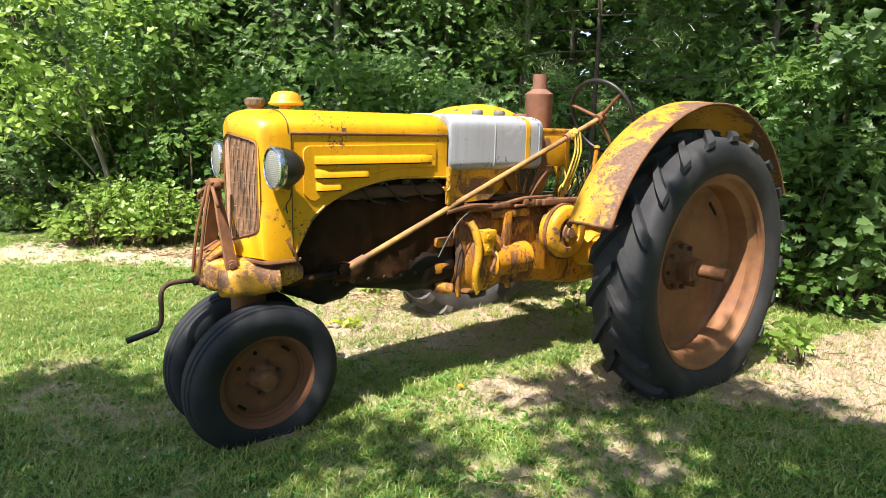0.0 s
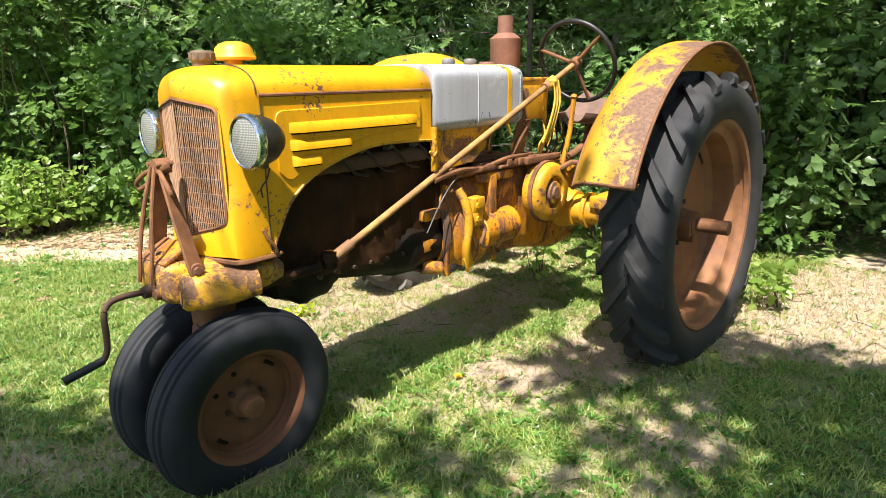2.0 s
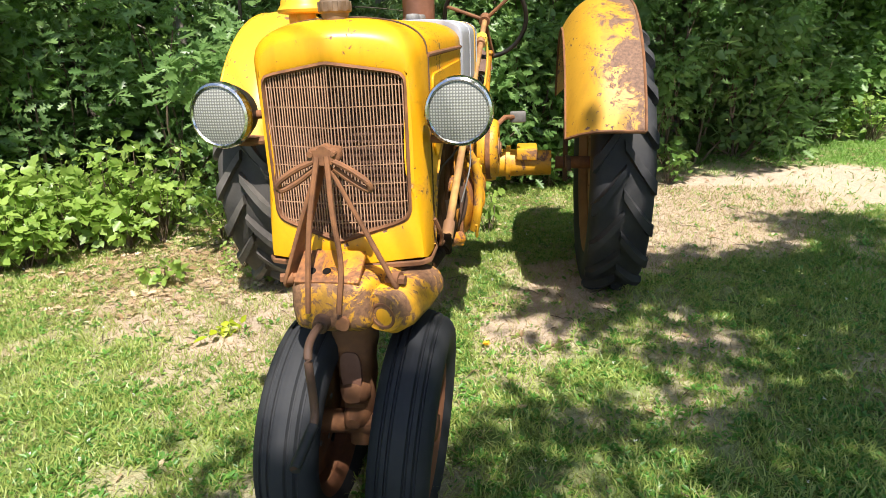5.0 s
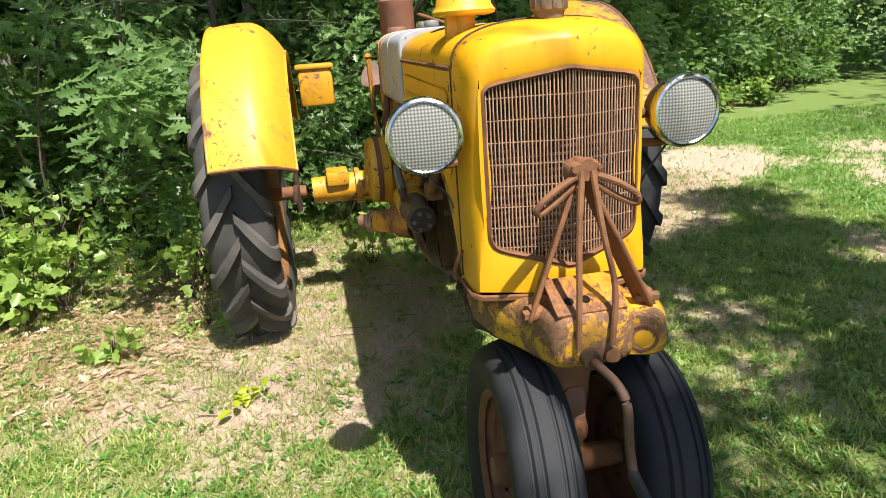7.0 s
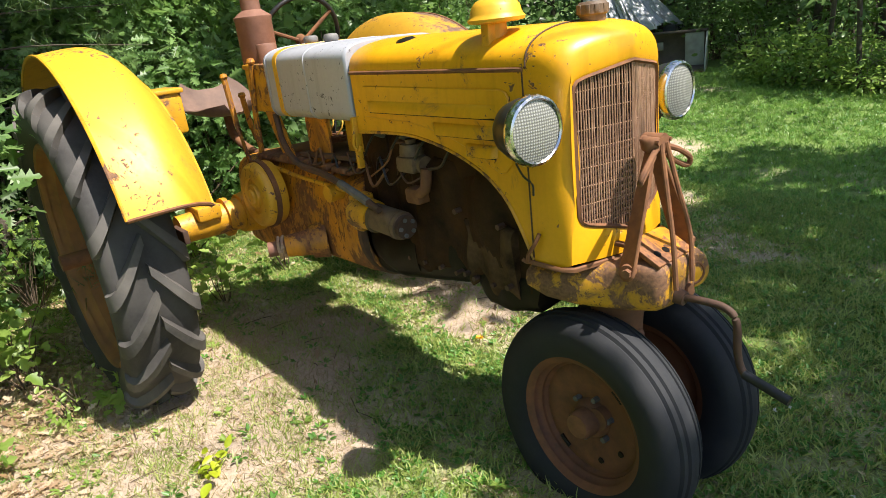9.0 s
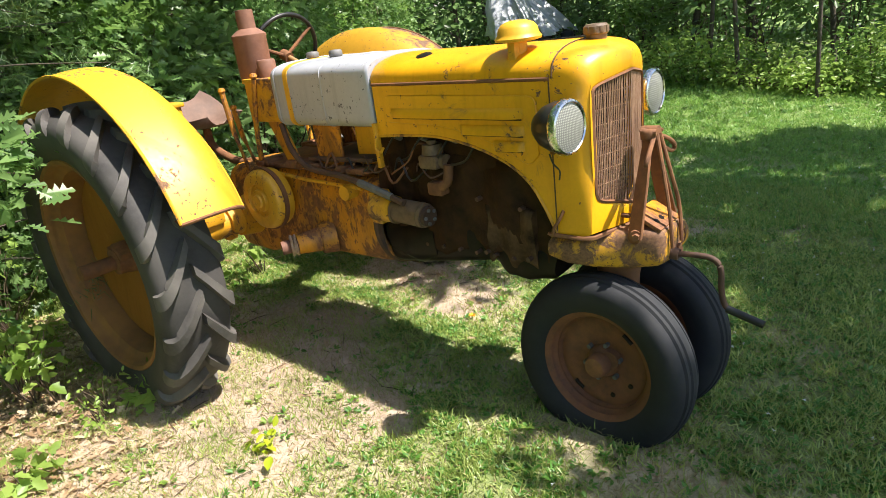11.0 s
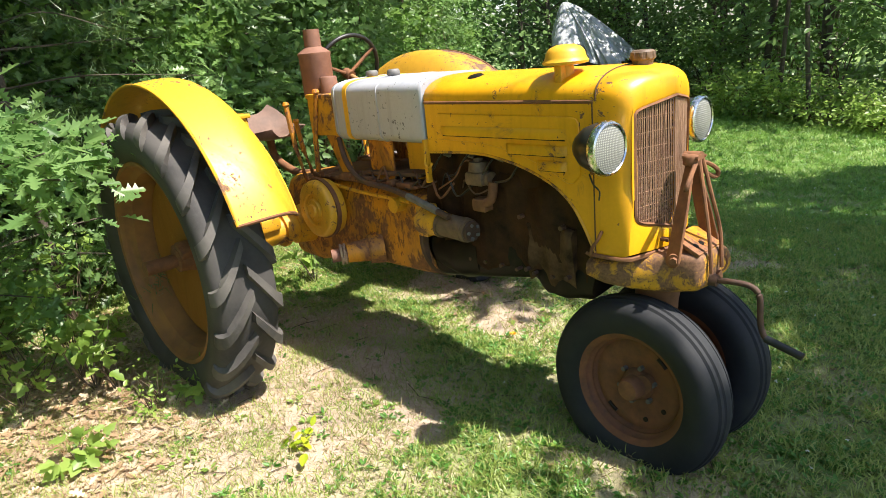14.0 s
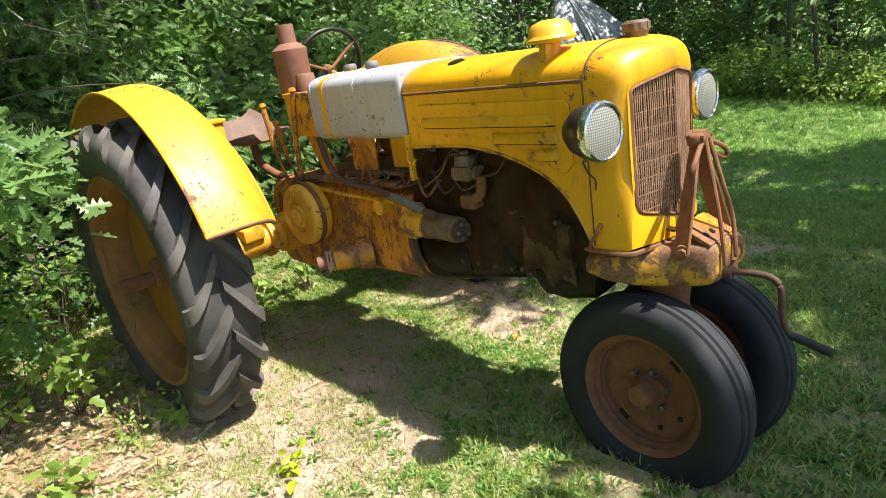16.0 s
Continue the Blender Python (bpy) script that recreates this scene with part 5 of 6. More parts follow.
add_box(bm, (-0.052, -0.085, -0.012), (0.06, 0.085, 0.004), 0.004, CHIN)
chin = part("chin_plate", bm, "yellow_cast", bolster, "worn yellow plate with two bolt holes")
for y in (0.005, 0.045):
    bm = bmesh.new()
    add_lathe(bm, [(0, 0.0055), (0.0105, 0.0055), (0.0115, 0.0042)], CHIN @ Matrix.Translation((-0.015, y, 0)), 14)
    part("bolt_hole", bm, "grease", chin)
bm = bmesh.new()
add_rod(bm, (-2.295, -0.035, 0.738), (-2.275, -0.035, 0.738), 0.018, 0.02, sides=14)
lumpy(bm, 0.008, 40.0)
part("cast_lug", bm, "rust", bolster)

# lifting bracket before the grille: two flat legs meeting at a head, rods and looped arms
head = Vector((-2.20, 0.0, 1.155))
for s in (-1, 1):
    bm = bmesh.new()
    foot = Vector((-2.20, 0.118 if s > 0 else -0.155, 0.828))
    d = (head - foot).normalized()
    side = Vector((1, -0.35 * s, 0)).normalized()
    nrm = d.cross(side).normalized()
    side = nrm.cross(d)
    mm = Matrix((( side.x, d.x, nrm.x, foot.x), (side.y, d.y, nrm.y, foot.y), (side.z, d.z, nrm.z, foot.z), (0, 0, 0, 1)))
    ln = (head - foot).length
    outline = [(0.031 * math.sin(a), -0.006 - 0.028 * math.cos(a)) for a in np.linspace(-1.4, 1.4, 9)] + [(0.027, ln * 0.5), (0.018, ln), (-0.018, ln), (-0.027, ln * 0.5)]
    add_plate(bm, outline, mm, 0.011, 0.003)
    leg = part("bracket_leg", bm, "rust", tractor, "flat rusty bracket leg before the grille")
    bm = bmesh.new()
    add_rod(bm, foot + Vector((0.0, s * -0.02, 0.0)), foot + Vector((-0.01, s * 0.032, 0.0)), 0.013, sides=6)
    add_rod(bm, foot + Vector((0.0, s * 0.0, 0.0)), foot + Vector((-0.005, s * 0.018, 0.0)), 0.021, sides=16)
    part("pivot_bolt", bm, "rust", leg)
    # slotted arm
    bm = bmesh.new()
    tip = Vector((-2.235, s * 0.108, 1.085))
    mid = head + Vector((-0.02, s * 0.025, -0.022))
    wv = Vector((-0.35, 0, 1)).normalized() * 0.017
    loop = [mid + wv * 0.6, mid.lerp(tip, 0.5) + wv, tip + wv * 0.8, tip + (tip - mid).normalized() * 0.012, tip - wv * 0.8, mid.lerp(tip, 0.5) - wv, mid - wv * 0.6]
    add_tube(bm, smooth_path(loop, 4), 0.0078, 8)
    part("slotted_arm", bm, "rust", leg)
    bm = bmesh.new()
    add_tube(bm, smooth_path([head + Vector((-0.03, s * 0.012, 0)), (-2.262, s * 0.028 + 0.004, 1.02), (-2.285, s * 0.042, 0.9), (-2.30, s * 0.04 + 0.01, 0.77)], 5), 0.0072, 8)
    part("pull_rod", bm, "rust", leg)
bm = bmesh.new()
add_rod(bm, head + Vector((-0.03, 0, 0.006)), head + Vector((0.024, 0, 0.006)), 0.019, sides=16)
add_loft(bm, [(head.x - 0.03 + 0.009 * k, 0.030 + 0.012 * math.sin(math.pi * k / 6), head.z - 0.022, head.z + 0.018, 0.6) for k in range(7)])
for y in (-0.03, 0.028):
    add_rod(bm, head + Vector((-0.036, y, 0.006)), head + Vector((0.022, y, 0.008)), 0.0085, sides=8)
lumpy(bm, 0.007, 45.0)
part("bracket_head", bm, "rust", tractor, "rusty bolted bracket head")

# starting crank
bm = bmesh.new()
add_tube(bm, smooth_path([(-2.27, 0.02, 0.735), (-2.36, 0.018, 0.742), (-2.42, 0.012, 0.735), (-2.446, 0.006, 0.70), (-2.45, 0.002, 0.62), (-2.458, 0.0, 0.575), (-2.475, 0.002, 0.553), (-2.51, 0.004, 0.543), (-2.592, 0.008, 0.522)], 6), 0.0105, 10)
crank = part("starting_crank", bm, "rust_dark", tractor, "bent steel starting crank")
bm = bmesh.new()
add_rod(bm, (-2.47, 0.002, 0.553), (-2.592, 0.008, 0.522), 0.0135, sides=14)
part("crank_grip", bm, "cable", crank)


# ---- ground: one sheet to the horizon, sandy soil with a patchy lawn ----
BARE = ((-0.85, 0.88, 0.65, 0.34, 1.05), (-0.35, 0.3, 0.8, 0.36, 0.45), (0.2, 0.7, 0.9, 0.6, 0.8), (1.45, -1.75, 0.95, 0.5, 0.85), (0.5, -1.3, 0.6, 0.4, 0.5),
        (-0.25, -0.75, 0.4, 0.22, 0.4), (0.1, -0.9, 0.5, 0.4, 0.25), (-0.75, -0.45, 0.3, 0.2, 0.5), (-2.1, 0.0, 0.35, 0.3, 0.25), (-1.2, 1.75, 0.9, 0.4, 0.2),
        (-0.1, 1.7, 0.7, 0.45, 0.8), (-1.7, 4.5, 1.3, 0.3, 0.8), (-0.6, 3.2, 0.5, 0.5, 0.6), (0.9, -4.3, 0.9, 0.35, 0.9), (-0.5, -2.6, 0.55, 0.3, 0.4), (-1.1, -1.25, 0.45, 0.2, 0.6),
        (2.6, -3.0, 0.9, 0.5, 0.7), (2.9, -8.0, 1.1, 0.3, 0.8), (-0.6, -1.55, 0.4, 0.25, 0.25),
        (0.8, -1.35, 0.6, 0.32, 0.7), (1.5, -1.8, 0.9, 0.5, 1.1), (2.1, -2.6, 0.6, 0.7, 1.1), (2.4, -3.5, 0.5, 0.6, 1.0), (0.9, -2.4, 0.5, 0.3, 0.4), (-1.3, -2.05, 0.4, 0.22, 0.8), (-0.35, -2.85, 0.4, 0.2, 0.7),
        (2.1, -5.2, 0.7, 0.5, 0.9), (-2.4, 5.2, 0.5, 0.4, 0.9), (-1.3, 4.0, 0.5, 0.4, 0.9), (-0.7, 3.6, 0.5, 0.4, 0.8), (-1.02, -0.48, 0.3, 0.18, 0.6), (-0.5, -0.75, 0.25, 0.16, 0.25), (-0.75, 0.55, 0.5, 0.25, 0.35))


def cover(x, y):
    """Share of ground that grass covers."""
    v = 0.97 + 0.75 * noise.noise(Vector((x * 0.9, y * 0.9, 3.1))) + 0.5 * noise.noise(Vector((x * 3.1, y * 3.1, 7.7)))
    for cx, cy, rx, ry, w in BARE:
        d = ((x - cx) / rx) ** 2 + ((y - cy) / ry) ** 2
        if d < 2.2:
            v -= w * max(0.0, 1.0 - d / 2.2) ** 0.6
    if y < -2.5:
        v += min(0.3, (-2.5 - y) * 0.2)
    return max(0.0, min(1.0, v))


def height(x, y):
    return 0.032 + 0.05 * math.exp(-((x - 0.0) ** 2 + (y - 1.08) ** 2) / 0.09) + 0.02 * math.exp(-((x - 0.0) ** 2 + (y + 1.0) ** 2) / 0.09) + 0.018 * noise.noise(Vector((x * 0.6, y * 0.6, 1.3))) + 0.009 * noise.noise(Vector((x * 2.7, y * 2.7, 5.0)))


def axis_steps(lo, hi, step):
    fine = list(np.arange(lo, hi + step, step))
    far = [0.4, 1.0, 2.0, 4.0, 8.0, 16.0, 40.0, 100.0, 300.0]
    return [lo - f for f in far[::-1]] + fine + [fine[-1] + f for f in far]


gx, gy = axis_steps(-6, 6, 0.09), axis_steps(-11, 8, 0.09)
verts = np.array([(x, y, height(x, y)) for y in gy for x in gx])
nx = len(gx)
faces = [(j * nx + i, j * nx + i + 1, (j + 1) * nx + i + 1, (j + 1) * nx + i) for j in range(len(gy) - 1) for i in range(nx - 1)]
me = bpy.data.meshes.new("ground")
me.from_pydata([tuple(v) for v in verts], [], faces)
att = me.attributes.new("cover", "FLOAT", "POINT")
att.data.foreach_set("value", np.array([cover(v[0], v[1]) for v in verts], dtype=np.float32))
me.polygons.foreach_set("use_smooth", np.ones(len(faces), dtype=bool))
me.materials.append(M["ground"])
tagged(new("ground", me), "sandy soil with patchy trodden grass", "ground", kind="structure")

rng = np.random.default_rng(11)


# ---- leaves ----
def half_leaf(pts, fold):
    """Two halves of a leaf, folded along the midrib: vertices and faces."""
    v = [(0, 0, 0), (1, 0, -0.08)]
    up, dn = [], []
    for x, y in pts:
        up.append(len(v))
        v.append((x, y, fold * y - 0.08 * x * x))
        dn.append(len(v))
        v.append((x, -y, fold * y - 0.08 * x * x))
    return np.array(v), [[0] + [1] + up[::-1], [0] + dn + [1]]


OAK = half_leaf([(0.14, 0.05), (0.22, 0.22), (0.32, 0.08), (0.44, 0.38), (0.54, 0.10), (0.68, 0.36), (0.76, 0.11), (0.92, 0.15)], 0.25)
MAPLE = half_leaf([(0.05, 0.18), (0.22, 0.46), (0.38, 0.24), (0.62, 0.32)], 0.2)
SIMPLE = half_leaf([(0.3, 0.25), (0.7, 0.22)], 0.3)
OVAL = half_leaf([(0.2, 0.2), (0.5, 0.28), (0.8, 0.17)], 0.3)
BLADE = (np.array([(0, -0.5, 0), (0, 0.5, 0), (0.55, -0.4, 0.12), (0.55, 0.4, 0.12), (1, 0, 0.0)]), [[0, 1, 3, 2], [2, 3, 4]])
NEEDLE = (np.array([(0, -0.5, 0), (0, 0.5, 0), (1, 0, 0)]), [[0, 1, 2]])


def leaf_mesh(name, template, at, axis, normal, length, width, material, parent=None):
    """Many leaves in one mesh: base points, directions of the midrib, normals, lengths and widths."""
    tv, tf = template
    n, k = len(at), len(tv)
    a = axis / np.linalg.norm(axis, axis=1)[:, None]
    b = np.cross(normal, a)
    b /= np.maximum(np.linalg.norm(b, axis=1), 1e-6)[:, None]
    c = np.cross(a, b)
    co = at[:, None, :] + a[:, None, :] * (tv[None, :, 0:1] * length[:, None, None]) + b[:, None, :] * (tv[None, :, 1:2] * width[:, None, None]) + c[:, None, :] * (tv[None, :, 2:3] * length[:, None, None])
    loops = np.concatenate([np.array(f) for f in tf])
    sizes = np.array([len(f) for f in tf])
    me = bpy.data.meshes.new(name)
    me.vertices.add(n * k)
    me.vertices.foreach_set("co", co.reshape(-1).astype(np.float32))
    me.loops.add(n * len(loops))
    me.loops.foreach_set("vertex_index", (np.arange(n)[:, None] * k + loops[None, :]).reshape(-1).astype(np.int32))
    total = np.tile(sizes, n)
    me.polygons.add(n * len(sizes))
    me.polygons.foreach_set("loop_start", (np.cumsum(total) - total).astype(np.int32))
    me.update(calc_edges=True)
    me.materials.append(M[material])
    ob = new(name, me)
    ob.parent = parent
    return ob


def spray(centres, per, spread, size, flat=0.75, droop=0.25, squash=0.7):
    """Leaves in loose clumps round the centres: places, axes, normals and lengths."""
    centres = np.asarray(centres)
    n = len(centres) * per
    off = rng.normal(size=(n, 3)) * spread * np.array([1, 1, squash])
    at = np.repeat(centres, per, axis=0) + off
    axis = off / spread * 0.7 + rng.normal(size=(n, 3)) * 0.7
    axis[:, 2] = axis[:, 2] * 0.6 - droop
    normal = np.array([0, 0, 1.0]) * flat + rng.normal(size=(n, 3)) * 0.75 + np.array([-0.2, -0.2, 0])
    return at, axis, normal, size * rng.uniform(0.65, 1.3, n)


def leaves(name, parent, centres, per, spread, size, material, template, wide=0.95, floor=0.04, **kw):
    at, axis, normal, length = spray(centres, per, spread, size, **kw)
    keep = at[:, 2] > floor
    at, axis, normal, length = at[keep], axis[keep], normal[keep], length[keep]
    return leaf_mesh(name, template, at, axis, normal, length, length * wide, material, parent)


def limb(bm, a, b, r0, r1, sag=0.12, sides=7):
    a, b = Vector(a), Vector(b)
    mid = (a + b) / 2 + Vector((random.uniform(-1, 1), random.uniform(-1, 1), random.uniform(-0.3, 1))) * sag * (b - a).length
    add_tube(bm, smooth_path([a, mid, b], 4), r0, sides, r1)


def tree(x, y, h, r, lean, n_clumps, per, size, z0, z1, crown_r, leaf, template, label, bark="bark", group="", spread=0.2, face=None):
    base = Vector((x, y, 0.0))
    t = empty("tree", label, "tree", (0, 0, 0), group)
    bm = bmesh.new()
    pts = [base + Vector((lean[0] * u + 0.06 * math.sin(u * 5 + x), lean[1] * u + 0.06 * math.cos(u * 4 + y), h * u)) for u in (0, 0.15, 0.35, 0.6, 0.8, 1.0)]
    add_tube(bm, smooth_path([pts[0] + Vector((0, 0, -0.1))] + pts, 3), r, 9, r * 0.3)
    centres = []
    for k in range(n_clumps):
        z = random.uniform(z0, z1)
        a = random.uniform(0, 2 * math.pi) if face is None else math.atan2(face[1], face[0]) + random.gauss(0, 0.95)
        d = crown_r * random.uniform(0.35, 1.0) ** 0.6
        u = min(1.0, z / h)
        q = base + Vector((lean[0] * u, lean[1] * u, z))
        tip = q + Vector((math.cos(a) * d, math.sin(a) * d, random.uniform(-0.1, 0.35)))
        centres.append(tip)
        if k % 3 == 0:
            limb(bm, q - Vector((0, 0, 0.3 * d)), tip, max(0.012, r * 0.28), 0.005, 0.1, 5)
    part("trunk", bm, bark, t)
    leaves("crown", t, centres, per, spread, size, leaf, template)
    return t


def bush(x, y, rx, h, n_clumps, per, size, leaf, template, label, spread=0.15, lift=0.1):
    b = empty("bush", label, "bush", (0, 0, 0), "bushes at the wood's edge")
    bm = bmesh.new()
    centres = []
    for k in range(n_clumps):
        a = random.uniform(0, 2 * math.pi)
        z = lift + (h - lift) * random.random() ** 0.9
        d = rx * (0.45 + 0.55 * random.random()) * math.sin(math.pi * min(0.93, 0.2 + 0.7 * z / h)) ** 0.5
        tip = Vector((x + d * math.cos(a), y + d * math.sin(a), z))
        centres.append(tip)
        if k % 4 == 0:
            limb(bm, (x + random.uniform(-0.1, 0.1), y + random.uniform(-0.1, 0.1), 0.0), tip, 0.014, 0.004, 0.12, 5)
    part("stem", bm, "twig", b)
    leaves("foliage", b, centres, per, spread, size, leaf, template)
    return b


# ---- the wood's edge behind the tractor ----
random.seed(5)
EDGE = [(-5.2, 8.6), (-2.6, 6.1), (-1.35, 4.9), (-0.2, 3.3), (0.72, 2.4), (1.4, 1.45), (1.5, 0.2), (1.75, -0.75), (2.35, -1.75), (2.75, -2.8), (4.6, -4.7), (6.2, -7.6), (7.6, -10.2)]
edge_pts = smooth_path([(a, b, 0) for a, b in EDGE], 8)
run = [0.0]
for a, b in zip(edge_pts, edge_pts[1:]):
    run.append(run[-1] + (b - a).length)


def on_edge(s, off):
    """A point s metres along the wood's edge, off metres into the wood."""
    for k in range(len(run) - 1):
        if run[k + 1] >= s:
            a, b = edge_pts[k], edge_pts[k + 1]
            q = a.lerp(b, (s - run[k]) / (run[k + 1] - run[k]))
            d = (b - a).normalized()
            return q.x - d.y * off, q.y + d.x * off
    return edge_pts[-1].x, edge_pts[-1].y


OAKS = "broad oak bush with glossy lobed green leaves"
s = 0.4
while s < run[-1] - 0.4:
    x, y = on_edge(s, random.uniform(0.55, 0.85))
    bush(x, y, random.uniform(0.55, 0.8), random.uniform(1.5, 2.9), 27, 58, 0.105, ("oak_leaf", "bough_leaf", "maple_leaf")[int(random.random() * 3)], OAK if random.random() < 0.7 else MAPLE, OAKS, 0.125)
    s += random.uniform(0.6, 0.85)
s = 0.0
while s < run[-1]:
    x, y = on_edge(s, random.uniform(1.5, 2.3))
    tree(x, y, random.uniform(5.5, 8), random.uniform(0.035, 0.08), (random.uniform(-0.3, 0.3), random.uniform(-0.3, 0.3)), 60, 46, 0.125, 0.7, 4.6, 1.15, "oak_leaf" if random.random() < 0.6 else "maple_leaf", OAK, "young oak with dense lobed leaves", "bark_pale" if random.random() < 0.4 else "bark", "trees of the wood")
    s += random.uniform(0.8, 1.1)
s = 0.0
while s < run[-1]:
    x, y = on_edge(s, random.uniform(3.0, 5.2))
    tree(x, y, random.uniform(8, 11), random.uniform(0.06, 0.14), (random.uniform(-0.4, 0.4), random.uniform(-0.4, 0.4)), 70, 36, 0.19, 0.4, 6.0, 1.5, "oak_leaf", SIMPLE, "tall slender tree in the shade of the wood", "bark_pale" if random.random() < 0.35 else "bark", "trees of the wood", 0.28)
    s += random.uniform(0.9, 1.3)
# deep wood beyond
at = []
for k in range(4200):
    s = random.uniform(0, run[-1])
    x, y = on_edge(s, random.uniform(6.0, 10.0))
    at.append((x, y, random.uniform(0.1, 8.5)))
tagged(leaves("far_foliage", None, at, 12, 0.5, 0.34, "oak_leaf", SIMPLE), "dense dark foliage deep in the wood", "foliage", kind="stuff")

# wood behind the exhaust and steering wheel
at = [(random.uniform(4.0, 11.0), random.uniform(0.5, 8.0), random.uniform(0.1, 8.0)) for k in range(1100)]
tagged(leaves("far_foliage", None, at, 14, 0.45, 0.28, "oak_leaf", SIMPLE), "dense dark foliage deep in the wood", "foliage", kind="stuff")
# closed canopy added above the view to keep sun off the inner wood
at = []
for k in range(1700):
    x, y = on_edge(random.uniform(0, run[-1]), random.uniform(0.9, 6.5))
    at.append((x, y, random.uniform(5.2, 8.0)))
tagged(leaves("shade_canopy", None, at, 12, 0.4, 0.34, "oak_leaf", SIMPLE), "added closed leafy canopy, above the view, that shades the wood", "foliage", kind="stuff")

# high boughs added above the view to shade the bushes by the near rear wheel
t = empty("added_shade_boughs", "added leafy boughs above the view that shade the bushes at the wood's edge", "tree branch")
bm = bmesh.new()
cent = []
for k in range(150):
    x, y = on_edge(random.uniform(9.2, 17.5), random.uniform(-0.1, 1.1))
    cent.append((x, y, random.uniform(3.3, 5.0)))
for k in range(8):
    s = 9.5 + k
    x0, y0 = on_edge(s, 2.2)
    x1, y1 = on_edge(s + 0.3, 0.1)
    bm = bmesh.new()
    add_tube(bm, smooth_path([(x0, y0, -0.05), (x0, y0, 2.4), ((x0 + x1) / 2, (y0 + y1) / 2, 3.9), (x1, y1, 4.2)], 4), 0.06, 8, 0.012)
    part("limb", bm, "bark", t)
for k in range(110):
    x, y = on_edge(random.uniform(13.8, 17.8), random.uniform(-1.6, -0.5))
    cent.append((x, y, random.uniform(3.8, 5.2)))
leaves("foliage", t, cent, 26, 0.17, 0.16, "oak_leaf", SIMPLE)

# oak boughs that hang over the far rear wheel
t = empty("oak_bough", "leafy oak bough hanging over the rear wheel", "tree branch")
bm = bmesh.new()
cent = []
for k in range(40):
    u = random.random()
    tip = Vector((-0.26 + 1.2 * u + random.gauss(0, 0.05), 1.37 + 0.12 * u + random.gauss(0, 0.06), 1.2 + 0.22 * u + random.gauss(0, 0.11)))
    cent.append(tip)
    if k % 2 == 0:
        limb(bm, (1.5, 1.9, 0.9 + 0.01 * k), tip, 0.010, 0.003, 0.06, 5)
for k in range(8):
    tip = Vector((0.85 + random.gauss(0, 0.2), 1.5 + random.gauss(0, 0.08), 0.6 + random.gauss(0, 0.12)))
    cent.append(tip)
    if k % 3 == 0:
        limb(bm, (1.5, 1.9, 0.5), tip, 0.008, 0.003, 0.06, 5)
add_tube(bm, smooth_path([(1.6, 2.1, 0.0), (1.5, 1.9, 1.0), (1.3, 1.7, 1.9)], 4), 0.035, 7, 0.012)
part("limb", bm, "bark", t)
leaves("foliage", t, cent, 12, 0.09, 0.118, "bough_leaf", OAK, flat=1.1)

# dark pines left of the wood
def pine(x, y, h, n, label):
    t = empty("pine_tree", label, "tree", (0, 0, 0), "pines of the wood")
    bm = bmesh.new()
    add_tube(bm, [(x, y, -0.1), (x + 0.03, y, h / 2), (x, y + 0.05, h)], 0.035, 8, 0.008)
    cent = []
    for k in range(n):
        z = 0.15 + (h * 0.75) * (k + random.random()) / n
        a = k * 2.4
        ln = 1.35 * (1 - z / h) ** 0.5 + 0.15
        q = Vector((x, y, z))
        tip = q + Vector((math.cos(a) * ln, math.sin(a) * ln, -0.15 + 0.2 * random.random()))
        limb(bm, q, tip, 0.008, 0.002, 0.10, 5)
        for u in (0.4, 0.55, 0.7, 0.82, 0.92, 1.0):
            for w in range(2):
                cent.append(q.lerp(tip, u) + Vector((random.uniform(-0.12, 0.12), random.uniform(-0.12, 0.12), random.uniform(-0.05, 0.08))))
    part("trunk", bm, "bark", t)
    cent = np.array(cent)
    at = np.repeat(cent, 26, axis=0)
    n = len(at)
    at = at + rng.normal(size=(n, 3)) * 0.04
    axis = rng.normal(size=(n, 3)) + np.array([0, 0, 0.35])
    ln = rng.uniform(0.05, 0.1, n)
    leaf_mesh("crown", NEEDLE, at, axis, rng.normal(size=(n, 3)), ln, np.full(n, 0.005), "pine_leaf", t)
    return t


for x, y, h in ((-3.35, 7.0, 4.2), (-2.75, 6.7, 3.4), (-4.2, 7.9, 5.0), (-2.2, 7.1, 4.6), (1.75, 1.2, 4.4)):
    pine(x, y, h, 46, "dark green pine with drooping needled boughs")

# slender trunk that stands clear at the left
t = empty("sapling_tree", "slender pale sapling with light green leaves", "tree")
bm = bmesh.new()
add_tube(bm, smooth_path([(-1.55, 5.35, -0.05), (-1.57, 5.4, 0.7), (-1.75, 5.5, 1.5), (-1.95, 5.6, 2.4), (-2.1, 5.6, 3.6)], 5), 0.035, 8, 0.012)
add_tube(bm, smooth_path([(-1.57, 5.4, 0.6), (-1.85, 5.3, 1.0), (-2.15, 5.2, 1.3)], 4), 0.014, 6, 0.005)
part("trunk", bm, "bark_pale", t)
cent = [(-1.9 + random.uniform(-0.9, 0.9), 5.4 + random.uniform(-0.5, 0.4), random.uniform(1.2, 3.4)) for k in range(46)]
leaves("crown", t, cent, 34, 0.15, 0.095, "low_leaf", MAPLE)


